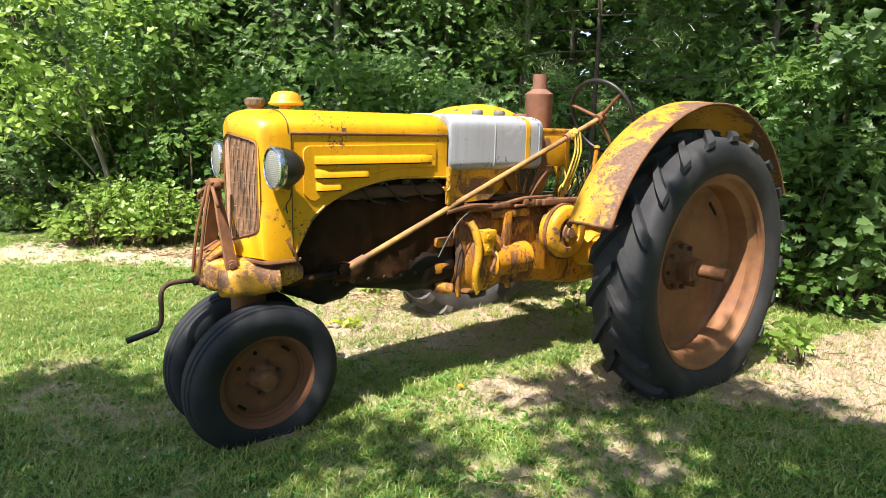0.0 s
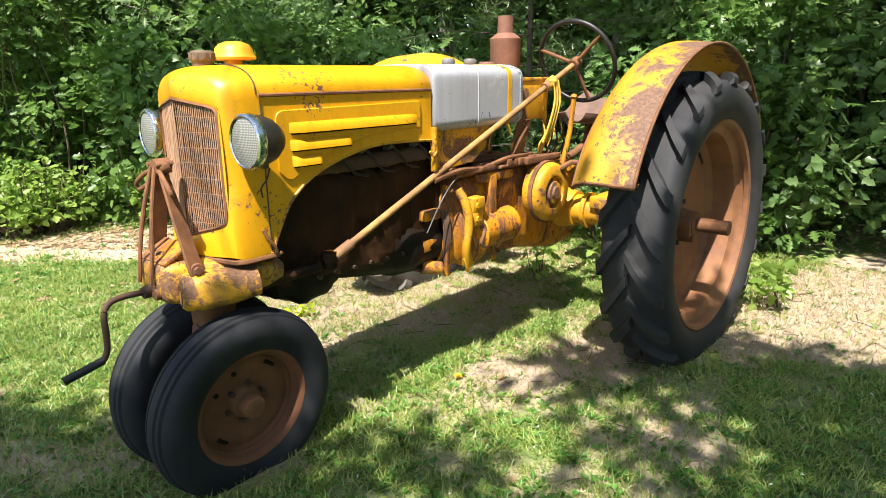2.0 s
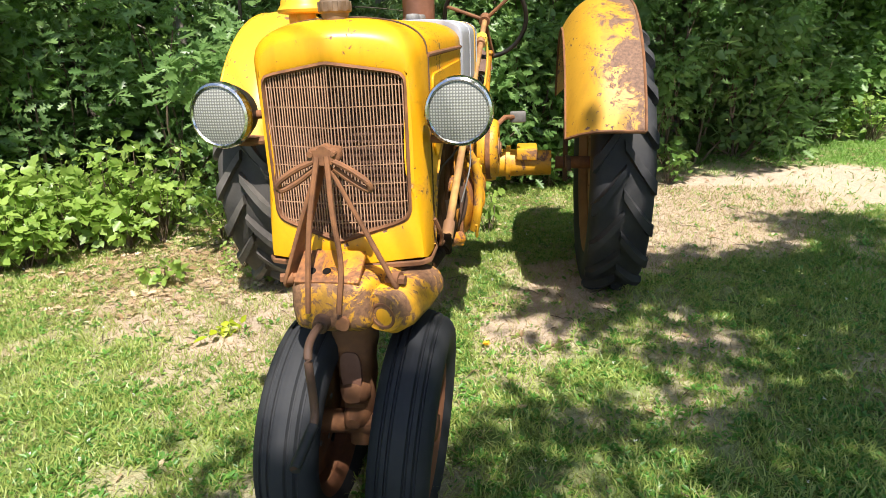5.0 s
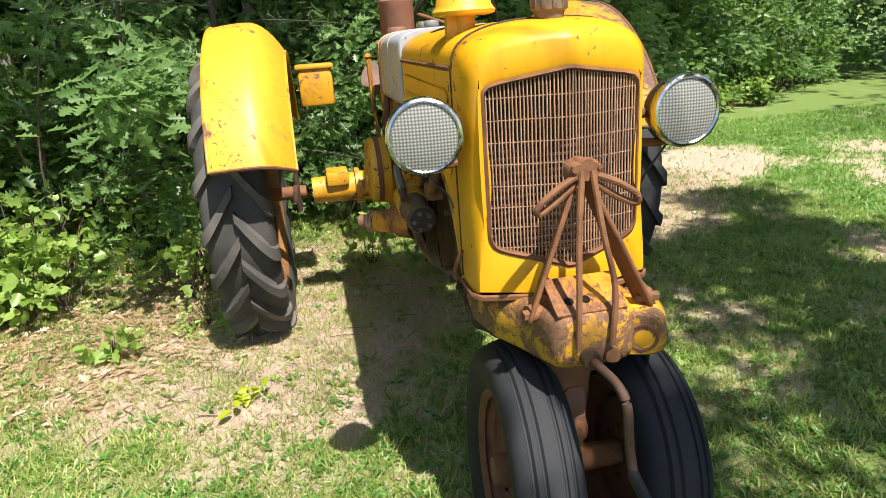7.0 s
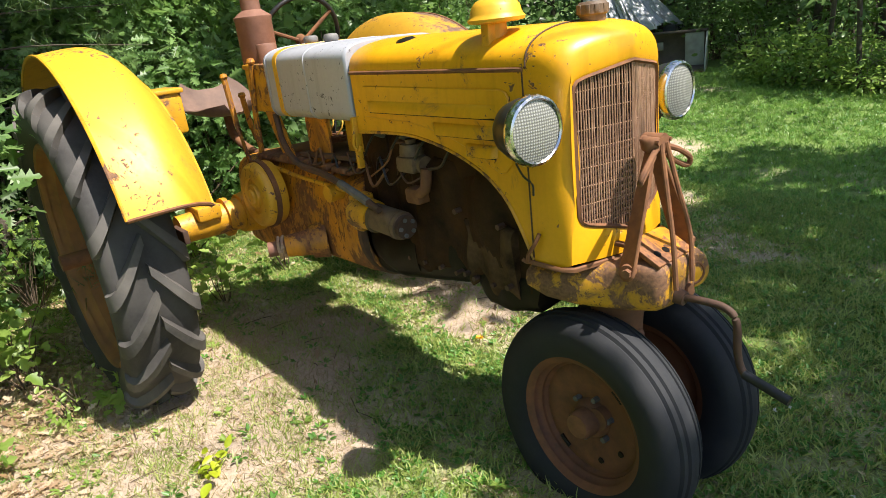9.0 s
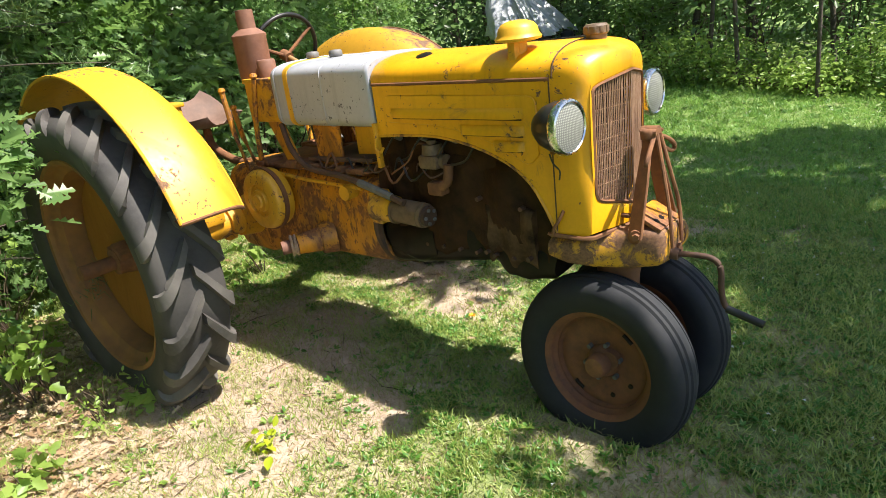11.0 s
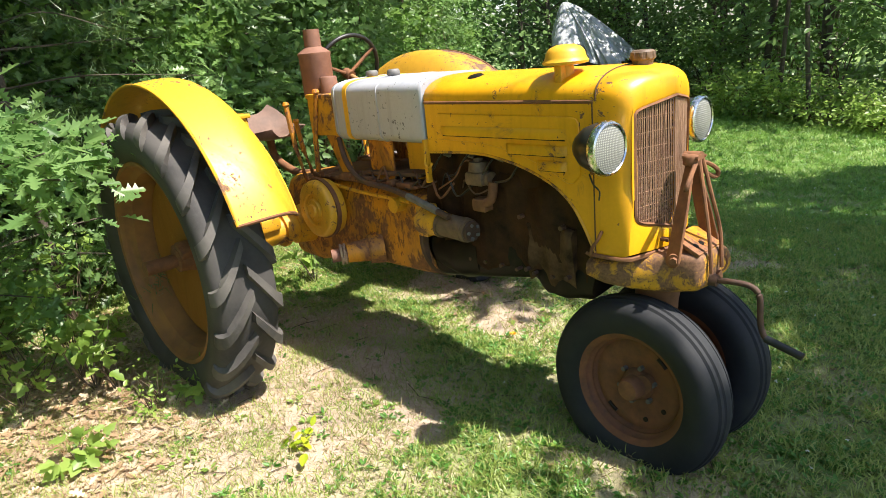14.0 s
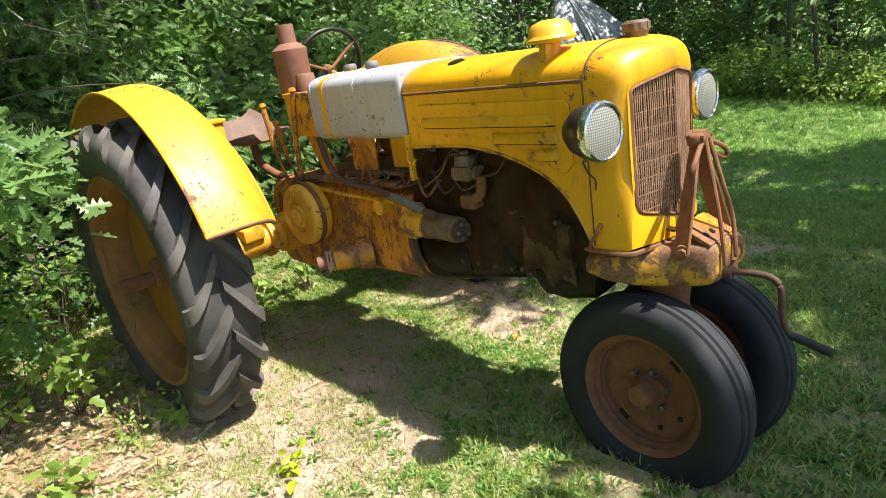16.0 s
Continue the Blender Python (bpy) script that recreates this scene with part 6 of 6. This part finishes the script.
# ---- undergrowth along the edge ----
def weed_plant(x, y, h, n, size, leaf="low_leaf", template=MAPLE, label="low light green seedling plant"):
    p = empty("weed_plant", label, "plant", (0, 0, 0), "undergrowth plants")
    bm = bmesh.new()
    cent = []
    for k in range(n):
        a, d = random.uniform(0, 6.28), h * random.uniform(0.1, 0.55)
        tip = Vector((x + d * math.cos(a), y + d * math.sin(a), 0.03 + h * random.uniform(0.35, 1.0)))
        cent.append(tip)
        limb(bm, (x, y, 0.0), tip, 0.004, 0.002, 0.1, 4)
    part("stalk", bm, "twig", p)
    leaves("foliage", p, cent, 5, 0.045, size, leaf, template, floor=0.05, droop=0.1)
    return p


random.seed(9)
for k in range(46):
    s = random.uniform(1.0, run[-1] - 4)
    x, y = on_edge(s, random.uniform(-0.1, 0.5))
    if -3.6 < y < -0.5 and k % 4:
        continue
    weed_plant(x, y, random.uniform(0.25, 0.6), 20, random.uniform(0.06, 0.09), "low_leaf" if k % 4 else "maple_leaf")
for k in range(26):
    x, y = random.uniform(-2.1, -0.9), random.uniform(4.7, 5.4)
    weed_plant(x, y - (x + 1.5) * 0.6, random.uniform(0.3, 0.75), 24, 0.07)
for k in range(22):
    u, d = random.random(), random.uniform(0.05, 0.5)
    weed_plant(-0.42 + 0.98 * u + 0.7 * d, 2.95 - 1.0 * u + 0.7 * d, random.uniform(0.2, 0.42) + 0.7 * d, 18, random.uniform(0.065, 0.1))
for x, y, h in ((-0.2, 1.075, 0.13), (0.61, 1.43, 0.32), (0.25, 1.36, 0.3), (0.42, 1.42, 0.42), (0.75, 1.4, 0.5), (-0.31, 1.69, 0.12), (0.55, 1.75, 0.4), (0.72, 1.62, 0.55), (0.95, -1.2, 0.28), (0.85, -1.15, 0.2), (0.6, 0.3, 0.3), (0.75, -0.2, 0.35)):
    weed_plant(x, y, h, 7, 0.07, "low_leaf", MAPLE, "low leafy weed beside the rear tyre")
for x, y, h in ((-0.1, 1.255, 0.22), (-0.15, 1.32, 0.1)):
    weed_plant(x, y, h, 12, 0.028, "low_leaf", OVAL, "upright small-leaved weed beside the rear tyre")


# ---- far edge of the lawn ----
random.seed(21)
for x, y, r, lean in ((-0.1, -7.9, 0.065, (0.7, -0.1)), (-1.25, -7.0, 0.05, (0.35, 0.1)), (0.55, -8.6, 0.07, (-0.2, 0.2)), (2.2, -11.6, 0.16, (0.5, 0)), (-2.4, -6.8, 0.06, (0.2, 0.2)), (3.0, -12.2, 0.08, (0.1, 0)), (0.4, -10.0, 0.09, (-0.3, 0.3)), (-1.0, -9.2, 0.08, (0.2, 0)), (7.9, -11.6, 0.13, (0.1, 0.2)), (2.0, -13.6, 0.1, (0, 0)), (7.2, -12.0, 0.12, (0.3, 0)), (-3.2, -8.6, 0.1, (0.3, 0)), (3.4, -13.0, 0.12, (-0.3, 0)), (1.2, -12.5, 0.12, (0, 0.4)), (-0.6, -11.5, 0.1, (0.4, 0.4)), (6.2, -14, 0.12, (0, 0))):
    tree(x, y, 8.5, r * 0.6, (lean[0] + random.uniform(-0.5, 0.5), lean[1]), 14 if y > -9 else 60, 30, 0.1 if y > -9 else 0.13, 3.0 if y > -9 else 0.8, 6.5, 1.0 if y > -9 else 1.5, "maple_leaf" if y > -9 else "oak_leaf", OVAL, "slim woodland tree with an airy crown", "bark", "trees beyond the lawn", 0.26)
for k in range(24):
    x = -3.2 + 6.0 * k / 23
    y = -6.6 - (x + 2.2) * 0.55 - random.uniform(0.1, 1.1)
    if x < 2.0:
        bush(x, y, 0.5, random.uniform(0.35, 0.85), 24, 26, 0.07, "low_leaf" if k % 3 else "maple_leaf", OVAL, "low bright green fern and brush at the lawn's far edge", 0.11, 0.05)
for k in range(10):
    x = -3.5 + 1.25 * k
    y = -9.4 - max(0.0, x) * 0.45 - random.uniform(0, 1.2)
    bush(x, y, 0.9, random.uniform(1.4, 2.6), 46, 30, 0.1, "maple_leaf" if k % 2 else "oak_leaf", OVAL, "tall green brush in the wood beyond the lawn", 0.2)
at = []
for k in range(500):
    at.append((random.uniform(7.5, 15), random.uniform(-17, -9), random.uniform(0.1, 8.0)))
for k in range(1500):
    x = random.uniform(-9, 14)
    at.append((x, -15.0 - max(0.0, x) * 0.2 - random.uniform(0, 3.0), random.uniform(0.1, 7.5)))
tagged(leaves("far_foliage", None, at, 24, 0.5, 0.24, "oak_leaf", SIMPLE), "dense foliage of the far wood", "foliage", kind="stuff")
# closed canopy added unseen to darken the far wood, open above the loader
at = []
while len(at) < 420:
    x, y = random.uniform(0.6, 14), random.uniform(-21, -8.6)
    if y < -8.8 - max(0.0, x) * 0.45 and not (0.8 < x < 5.0 and y > -13.2):
        at.append((x, y, random.uniform(6.0, 9.5)))
tagged(leaves("shade_canopy", None, at, 20, 0.45, 0.32, "oak_leaf", SIMPLE), "added closed leafy canopy, above the view, that shades the far wood", "foliage", kind="stuff")
for k in range(26):
    x = -5.0 + 0.52 * k + random.uniform(-0.3, 0.3)
    y = -9.6 - max(0.0, x) * 0.5 - random.uniform(0.2, 3.5)
    if 2.4 < x < 5.8 and y > -12.5:
        continue
    tree(x, y, 9.0, random.uniform(0.035, 0.11), (random.uniform(-0.6, 0.6), random.uniform(-0.3, 0.3)), 10, 26, 0.12, 3.4, 7.0, 1.2, "oak_leaf", OVAL, "slim dark trunk in the wood beyond the lawn", "bark", "trees beyond the lawn", 0.26)
# pile of dead twigs
pile = empty("brush_pile", "pile of grey dead twigs at the lawn's far edge", "brush pile")
for k in range(46):
    bm = bmesh.new()
    a = random.uniform(0, 6.28)
    c = Vector((-0.75 + random.gauss(0, 0.3), -8.0 + random.gauss(0, 0.2), random.uniform(0.05, 0.4)))
    d = Vector((math.cos(a), math.sin(a), random.uniform(0.1, 0.8))) * random.uniform(0.3, 0.6)
    limb(bm, c - d * 0.5, c + d * 0.5, 0.009, 0.003, 0.1, 5)
    part("dead_twig", bm, "bark_pale", pile)

# ---- trees behind the camera whose crowns shade the lawn ----
random.seed(33)
SHADE = ((-2.52, 0.45, 0.4), (-2.75, -0.2, 0.42), (-2.2, -0.25, 0.3), (-2.72, 0.95, 0.3), (-3.2, 0.4, 0.5), (-3.3, -0.6, 0.5), (-2.6, -0.95, 0.3), 
         (-0.75, -0.85, 0.24), (-1.0, -1.3, 0.2), (-0.15, -1.4, 0.22), (-0.1, -1.8, 0.3), (0.3, -1.2, 0.24), (-0.5, -1.95, 0.35), (-0.9, -2.1, 0.35), (-1.65, -1.3, 0.28), (1.0, -2.6, 0.35), (-1.62, -0.72, 0.14), (-1.35, -1.9, 0.35), (-1.85, -0.5, 0.16), (0.1, -2.4, 0.4),
         (-2.1, -2.1, 0.5), (-1.33, -3.1, 0.45), (-2.5, -1.45, 0.4), (-2.2, -2.9, 0.6), (-0.65, -4.2, 0.36), (-0.47, -3.4, 0.3), (-3.2, -2.0, 0.6), (-2.0, -4.6, 0.7), (-3.0, -3.6, 0.7), (-1.5, -4.0, 0.45), (-3.6, -1.2, 0.5), (-3.8, 0.9, 0.4))
canopy = []
for tx, ty in ((-8.2, -5.6), (-7.6, -9.6)):
    t = empty("shade_tree", "tall broad tree whose crown shades the lawn", "tree", (0, 0, 0), "trees behind the lawn")
    canopy.append((t, Vector((tx, ty, 0)), bmesh.new(), []))
SHADE += ((2.9, -1.7, 0.4), (3.3, -2.5, 0.36), (3.8, -3.1, 0.36), (3.5, -1.1, 0.4), (2.8, -0.5, 0.4), (2.6, 1.4, 0.4), (2.0, 2.7, 0.45), (2.8, 2.4, 0.5), (1.4, 3.6, 0.45), (3.4, 1.0, 0.5), (0.6, 4.6, 0.4))
SHADE += ((-0.3, -1.15, 0.2), (0.1, -1.6, 0.25), (-1.2, -2.55, 0.35))
for sx, sy, sr in SHADE:
    h = random.uniform(5.0, 6.4)
    q = Vector((sx - LEAN_X * h, sy - LEAN_Y * h, h))
    t, base, bm, cent = min(canopy, key=lambda c: (c[1].xy - q.xy).length)
    limb(bm, base + Vector((0, 0, random.uniform(3.0, 4.2))), q, 0.012, 0.003, 0.05, 5)
    for k in range(max(3, int(22 * sr * sr / 0.16))):
        a, d = random.uniform(0, 6.28), sr * math.sqrt(random.random())
        cent.append(q + Vector((d * math.cos(a), d * math.sin(a), random.uniform(-0.3, 0.3))))
for t, base, bm, cent in canopy:
    add_tube(bm, smooth_path([base + Vector((0, 0, -0.1)), base + Vector((0.1, 0, 2.0)), base + Vector((0, 0.1, 4.2)), base + Vector((0, 0, 8.5))], 4), 0.2, 12, 0.05)
    for k in range(60):
        a, d = random.uniform(0, 6.28), random.uniform(0.2, 1.5)
        cent.append(base + Vector((d * math.cos(a), d * math.sin(a), random.uniform(6.6, 8.6))))
    part("trunk", bm, "bark", t)
    leaves("crown", t, cent, 27, 0.09, 0.14, "oak_leaf", SIMPLE)

# ---- lawn: blades, small weeds, clover heads, fallen leaves ----
def scatter(n, lo, hi, test):
    pts = []
    while len(pts) < n:
        x, y = random.uniform(lo[0], hi[0]), random.uniform(lo[1], hi[1])
        if random.random() < test(x, y):
            pts.append((x, y, height(x, y)))
    return np.array(pts)


def clump(x, y):
    c = cover(x, y)
    return max(0.07, c) * (0.25 + 0.75 * max(0.0, min(1.0, 0.5 + 1.6 * noise.noise(Vector((x * 6, y * 6, 2.0))))))


def blades(name, n, lo, hi, ln, wd, material, label, test=clump, rise=1.0):
    at = scatter(n, lo, hi, test)
    axis = rng.normal(size=(n, 3)) * 0.75
    axis[:, 2] = np.abs(axis[:, 2]) * 0.5 + 0.55 * rise
    normal = rng.normal(size=(n, 3)) * 0.6 + np.array([0, 0, 1.0])
    tagged(leaf_mesh(name, BLADE, at - np.array([0, 0, 0.004]), axis, normal, ln * rng.uniform(0.5, 1.4, n), wd * rng.uniform(0.7, 1.3, n), material), label, "grass", kind="stuff")


random.seed(44)
blades("lawn_grass", 240000, (-4.0, -3.2), (2.2, 3.0), 0.045, 0.0052, "grass", "short patchy green lawn grass round the tractor")
blades("lawn_grass", 45000, (-4.2, 2.4), (0.2, 6.0), 0.05, 0.006, "grass", "short green lawn grass before the wood")
blades("lawn_grass", 120000, (-4.0, -10.5), (4.5, -2.2), 0.06, 0.007, "lush_shaded_grass", "short green lawn grass towards the far wood")
blades("lawn_grass", 17000, (-1.8, -0.2), (0.3, 2.2), 0.04, 0.0032, "grass", "thin fresh grass on the sandy soil", lambda x, y: max(0.0, min(1.0, 0.35 + 1.5 * noise.noise(Vector((x * 5, y * 5, 9.0))))))
blades("lawn_grass", 60000, (-11.0, -9.0), (-4.0, 9.0), 0.07, 0.010, "grass", "open lawn grass beyond the path")
blades("dry_grass", 65000, (-3.6, -2.8), (2.2, 2.6), 0.045, 0.003, "dry_grass", "dry straw-coloured grass on bare soil", lambda x, y: 1.0 - 0.75 * cover(x, y), 0.25)


def weeds(name, n, per, lo, hi, size, material, template, label, test=clump):
    at = scatter(n, lo, hi, test)
    at = np.repeat(at, per, axis=0)
    m = len(at)
    a = rng.uniform(0, 6.28, m)
    axis = np.stack([np.cos(a), np.sin(a), rng.uniform(0.1, 0.7, m)], axis=1)
    at = at + axis * np.array([0.006, 0.006, 0.01])
    normal = rng.normal(size=(m, 3)) * 0.3 + np.array([0, 0, 1.0])
    ln = size * np.repeat(rng.uniform(0.5, 1.4, n), per) * rng.uniform(0.8, 1.2, m)
    tagged(leaf_mesh(name, template, at, axis, normal, ln, ln * 0.8, material), label, "weeds", kind="stuff")


weeds("lawn_weeds", 13000, 5, (-4.0, -3.2), (2.2, 3.0), 0.026, "plantain", SIMPLE, "small broad-leaved weeds in the lawn")
weeds("lawn_weeds", 5200, 7, (-3.4, -2.6), (1.6, 2.4), 0.024, "plantain", OVAL, "leafy weed rosettes in the lawn", lambda x, y: clump(x, y) ** 2)
weeds("lawn_weeds", 130, 7, (-1.9, -1.2), (0.6, 1.6), 0.028, "low_leaf", OVAL, "scattered leafy weeds on the trodden soil", lambda x, y: 0.5)
weeds("lawn_weeds", 5000, 5, (-4.0, -9.5), (4.0, -2.6), 0.035, "plantain", SIMPLE, "small broad-leaved weeds towards the far wood")
weeds("lawn_weeds", 3500, 5, (-4.2, 2.5), (0.0, 6.0), 0.035, "plantain", SIMPLE, "small broad-leaved weeds before the wood")
at = scatter(420, (-4.0, -8.0), (1.0, 5.5), lambda x, y: cover(x, y) ** 2)
at = np.repeat(at + np.array([0, 0, 0.045]), 6, axis=0)
n = len(at)
tagged(leaf_mesh("clover_heads", OVAL, at, rng.normal(size=(n, 3)), rng.normal(size=(n, 3)), np.full(n, 0.009), np.full(n, 0.008), "white_petal"), "tiny white clover flower heads in the lawn", "flowers", kind="stuff")


def litter(name, n, lo, hi, size, test, label):
    at = scatter(n, lo, hi, test) + np.array([0, 0, 0.008])
    a = rng.uniform(0, 6.28, n)
    axis = np.stack([np.cos(a), np.sin(a), rng.normal(size=n) * 0.2], axis=1)
    normal = rng.normal(size=(n, 3)) * 0.3 + np.array([0, 0, 1.0])
    ln = size * rng.uniform(0.5, 1.3, n)
    tagged(leaf_mesh(name, OAK, at, axis, normal, ln, ln * 0.8, "dry_leaf"), label, "fallen leaves", kind="stuff")


litter("leaf_litter", 9000, (-0.95, 0.95), (1.6, 2.6), 0.055, lambda x, y: max(0.0, min(1.0, (x + 0.75) * 0.8 + (y - 1.25) * 0.5)), "brown dry oak leaves on the ground by the wood")
litter("leaf_litter", 2600, (-2.6, 2.4), (0.6, 6.0), 0.075, lambda x, y: 1.0 if abs((x + 0.25) + (y - 3.0) * 0.62) < 0.45 else 0.04, "brown dry leaves along the wood's edge")
litter("leaf_litter", 2600, (0.6, -4.5), (4.0, 0.6), 0.05, lambda x, y: max(0.0, min(1.0, (x - 1.2 + (y + 0.5) * 0.5) * 0.8)), "brown dry leaves under the bushes")
litter("leaf_litter", 600, (0.3, -0.8), (1.5, 1.0), 0.055, lambda x, y: 0.9, "dry leaves on the shaded ground behind the tractor")
litter("leaf_litter", 700, (-3.4, -3.0), (1.8, 1.6), 0.045, lambda x, y: 0.6 - 0.5 * cover(x, y), "scattered dry leaf bits on the soil")
at = scatter(260, (-3.2, -2.5), (1.8, 2.2), lambda x, y: 1.0 - 0.7 * cover(x, y))
bm = bmesh.new()
for q in at:
    a = random.uniform(0, 6.28)
    d = Vector((math.cos(a), math.sin(a), 0.02)) * random.uniform(0.02, 0.07)
    add_tube(bm, [Vector(q) - d + Vector((0, 0, 0.006)), Vector(q) + d * 0.2 + Vector((0, 0, 0.01)), Vector(q) + d + Vector((0, 0, 0.006))], 0.0022, 4)
tw = part("fallen_twigs", bm, "twig", None)
tagged(tw, "thin dry twigs scattered on the soil", "twigs", kind="stuff")

# yellow-green seedling, dandelion
p = empty("seedling", "small yellow-green seedling on bare sand", "plant")
bm = bmesh.new()
cent = []
for dx, dy, z in ((0.02, 0.0, 0.09), (-0.05, 0.03, 0.075), (0.06, 0.02, 0.06), (0.02, -0.05, 0.06), (-0.02, 0.05, 0.05)):
    limb(bm, (-0.985, 0.985, 0.02), (-0.985 + dx, 0.985 + dy, z), 0.003, 0.0015, 0.1, 5)
    cent.append((-0.985 + dx, 0.985 + dy, z))
part("stalk", bm, "yellow_leaf", p)
leaves("foliage", p, cent, 4, 0.014, 0.06, "yellow_leaf", OVAL, floor=0.03)
p = empty("dandelion", "single yellow dandelion flower in the grass", "flower")
bm = bmesh.new()
add_tube(bm, [(-1.05, -0.312, 0.02), (-1.052, -0.31, 0.055)], 0.0025, 6)
part("stalk", bm, "yellow_leaf", p)
n = 40
a = rng.uniform(0, 6.28, n)
leaf_mesh("petals", OVAL, np.tile(np.array([-1.052, -0.31, 0.056]), (n, 1)), np.stack([np.cos(a), np.sin(a), rng.uniform(0.1, 1.0, n)], axis=1), np.tile(np.array([0, 0, 1.0]), (n, 1)), np.full(n, 0.022), np.full(n, 0.010), "petal", p)

# ---- loader under a plastic sheet at the far edge ----
loader = empty("loader", "loader with a grey-green bucket under clear plastic sheet", "loader")
C = Matrix.Translation((4.2, -9.9, 0.03)) @ pose(0, 0, 0, 0, 0, 205)
# local x across the bucket, local y points backwards
W = 1.0
prof = [(-0.42, 0.0), (0.0, 0.02), (0.2, 0.08), (0.3, 0.22), (0.32, 0.45), (0.25, 0.68), (0.2, 0.72)]
bm = bmesh.new()
add_skin(bm, [[C @ Vector((x, y, z)) for y, z in prof] for x in (-W, -W / 2, 0, W / 2, W)])
solid(bm, 0.02)
bucket = part("bucket", bm, "loader_dark", loader, "open loader bucket with a dark worn inside")
for sx in (-1, 1):
    bm = bmesh.new()
    add_plate(bm, [(y, z) for y, z in [(-0.42, 0.0)] + prof[1:] + [(0.16, 0.72), (-0.05, 0.5)]], C @ Matrix(((0, 0, 1, sx * W - 0.012), (1, 0, 0, 0), (0, 1, 0, 0), (0, 0, 0, 1))), 0.024)
    part("cheek", bm, "loader_grey", bucket, "grey-green side plate")
    bm = bmesh.new()
    add_box(bm, (sx * 0.78 - 0.17, 0.16, 0.05), (sx * 0.78 + 0.17, 0.2, 0.69), 0.01, C)
    part("corner_plate", bm, "loader_grey", bucket)
bm = bmesh.new()
add_box(bm, (-W - 0.02, 0.12, 0.70), (W + 0.02, 0.24, 0.745), 0.01, C)
part("top_rail", bm, "loader_dark", bucket)
bm = bmesh.new()
add_box(bm, (-W, -0.46, 0.0), (W, -0.30, 0.03), 0.006, C)
part("cutting_edge", bm, "rust", bucket, "rusty cutting edge")
for k in range(6):
    bm = bmesh.new()
    add_box(bm, (-0.02, -0.16, 0.025), (0.02, 0.16, 0.06), 0.006, C @ Matrix.Translation((-0.72 + 0.29 * k, -0.32, 0)) @ pose(0, 0, 0, 0, 0, 32))
    part("tooth", bm, "rust_dark", bucket)
for sx in (-0.75, 0.15):
    bm = bmesh.new()
    add_box(bm, (sx - 0.06, 0.2, 0.4), (sx + 0.06, 1.9, 0.55), 0.02, C)
    part("lift_arm", bm, "loader_grey", loader)
bm = bmesh.new()
add_box(bm, (-1.35, 0.9, 0.45), (-0.3, 3.0, 1.05), 0.05, C)
add_box(bm, (-1.3, 1.2, 1.0), (-0.7, 2.0, 1.4), 0.05, C)
part("chassis", bm, "loader_dark", loader)
for sx in (-1.1, 0.22):
    for yy in (1.3, 2.7):
        bm = bmesh.new()
        add_lathe(bm, [(0.2, -0.12), (0.38, -0.13), (0.42, -0.09), (0.42, 0.09), (0.38, 0.13), (0.2, 0.12), (0.16, 0.05), (0, 0.05)], C @ Matrix.Translation((sx, yy, 0.4)) @ pose(0, 0, 0, 0, 90, 0), 28)
        part("tyre", bm, "rubber", loader)
# plastic sheet in folds from a peak
bm = bmesh.new()
rows = []
for i in range(22):
    u = i / 21
    row = []
    for k in range(120):
        a = 2 * math.pi * k / 120
        c, d = math.cos(a), math.sin(a)
        fold = 0.30 * noise.noise(Vector((c * 1.6, d * 1.6, u * 0.8))) + 0.22 * noise.noise(Vector((c * 4.5, d * 4.5, u * 1.3 + 5))) + 0.12 * noise.noise(Vector((c * 10, d * 10, u * 2.5 + 9)))
        rx, ry = 0.05 + 0.85 * u ** 0.8 * (1 + fold * (0.4 + u)), 0.05 + 1.1 * u ** 0.9 * (1 + fold * (0.4 + u))
        z = 2.2 - 1.36 * u ** 1.15 + 0.05 * math.sin(a * 5 + 4 * u) * u
        row.append(C @ Vector((-1.3 + 0.75 * u + rx * math.cos(a), 1.6 - 0.15 * u + ry * math.sin(a), z)))
    rows.append(row)
add_skin(bm, rows, True)
part("plastic_sheet", bm, "plastic", loader, "wrinkled translucent plastic sheet")
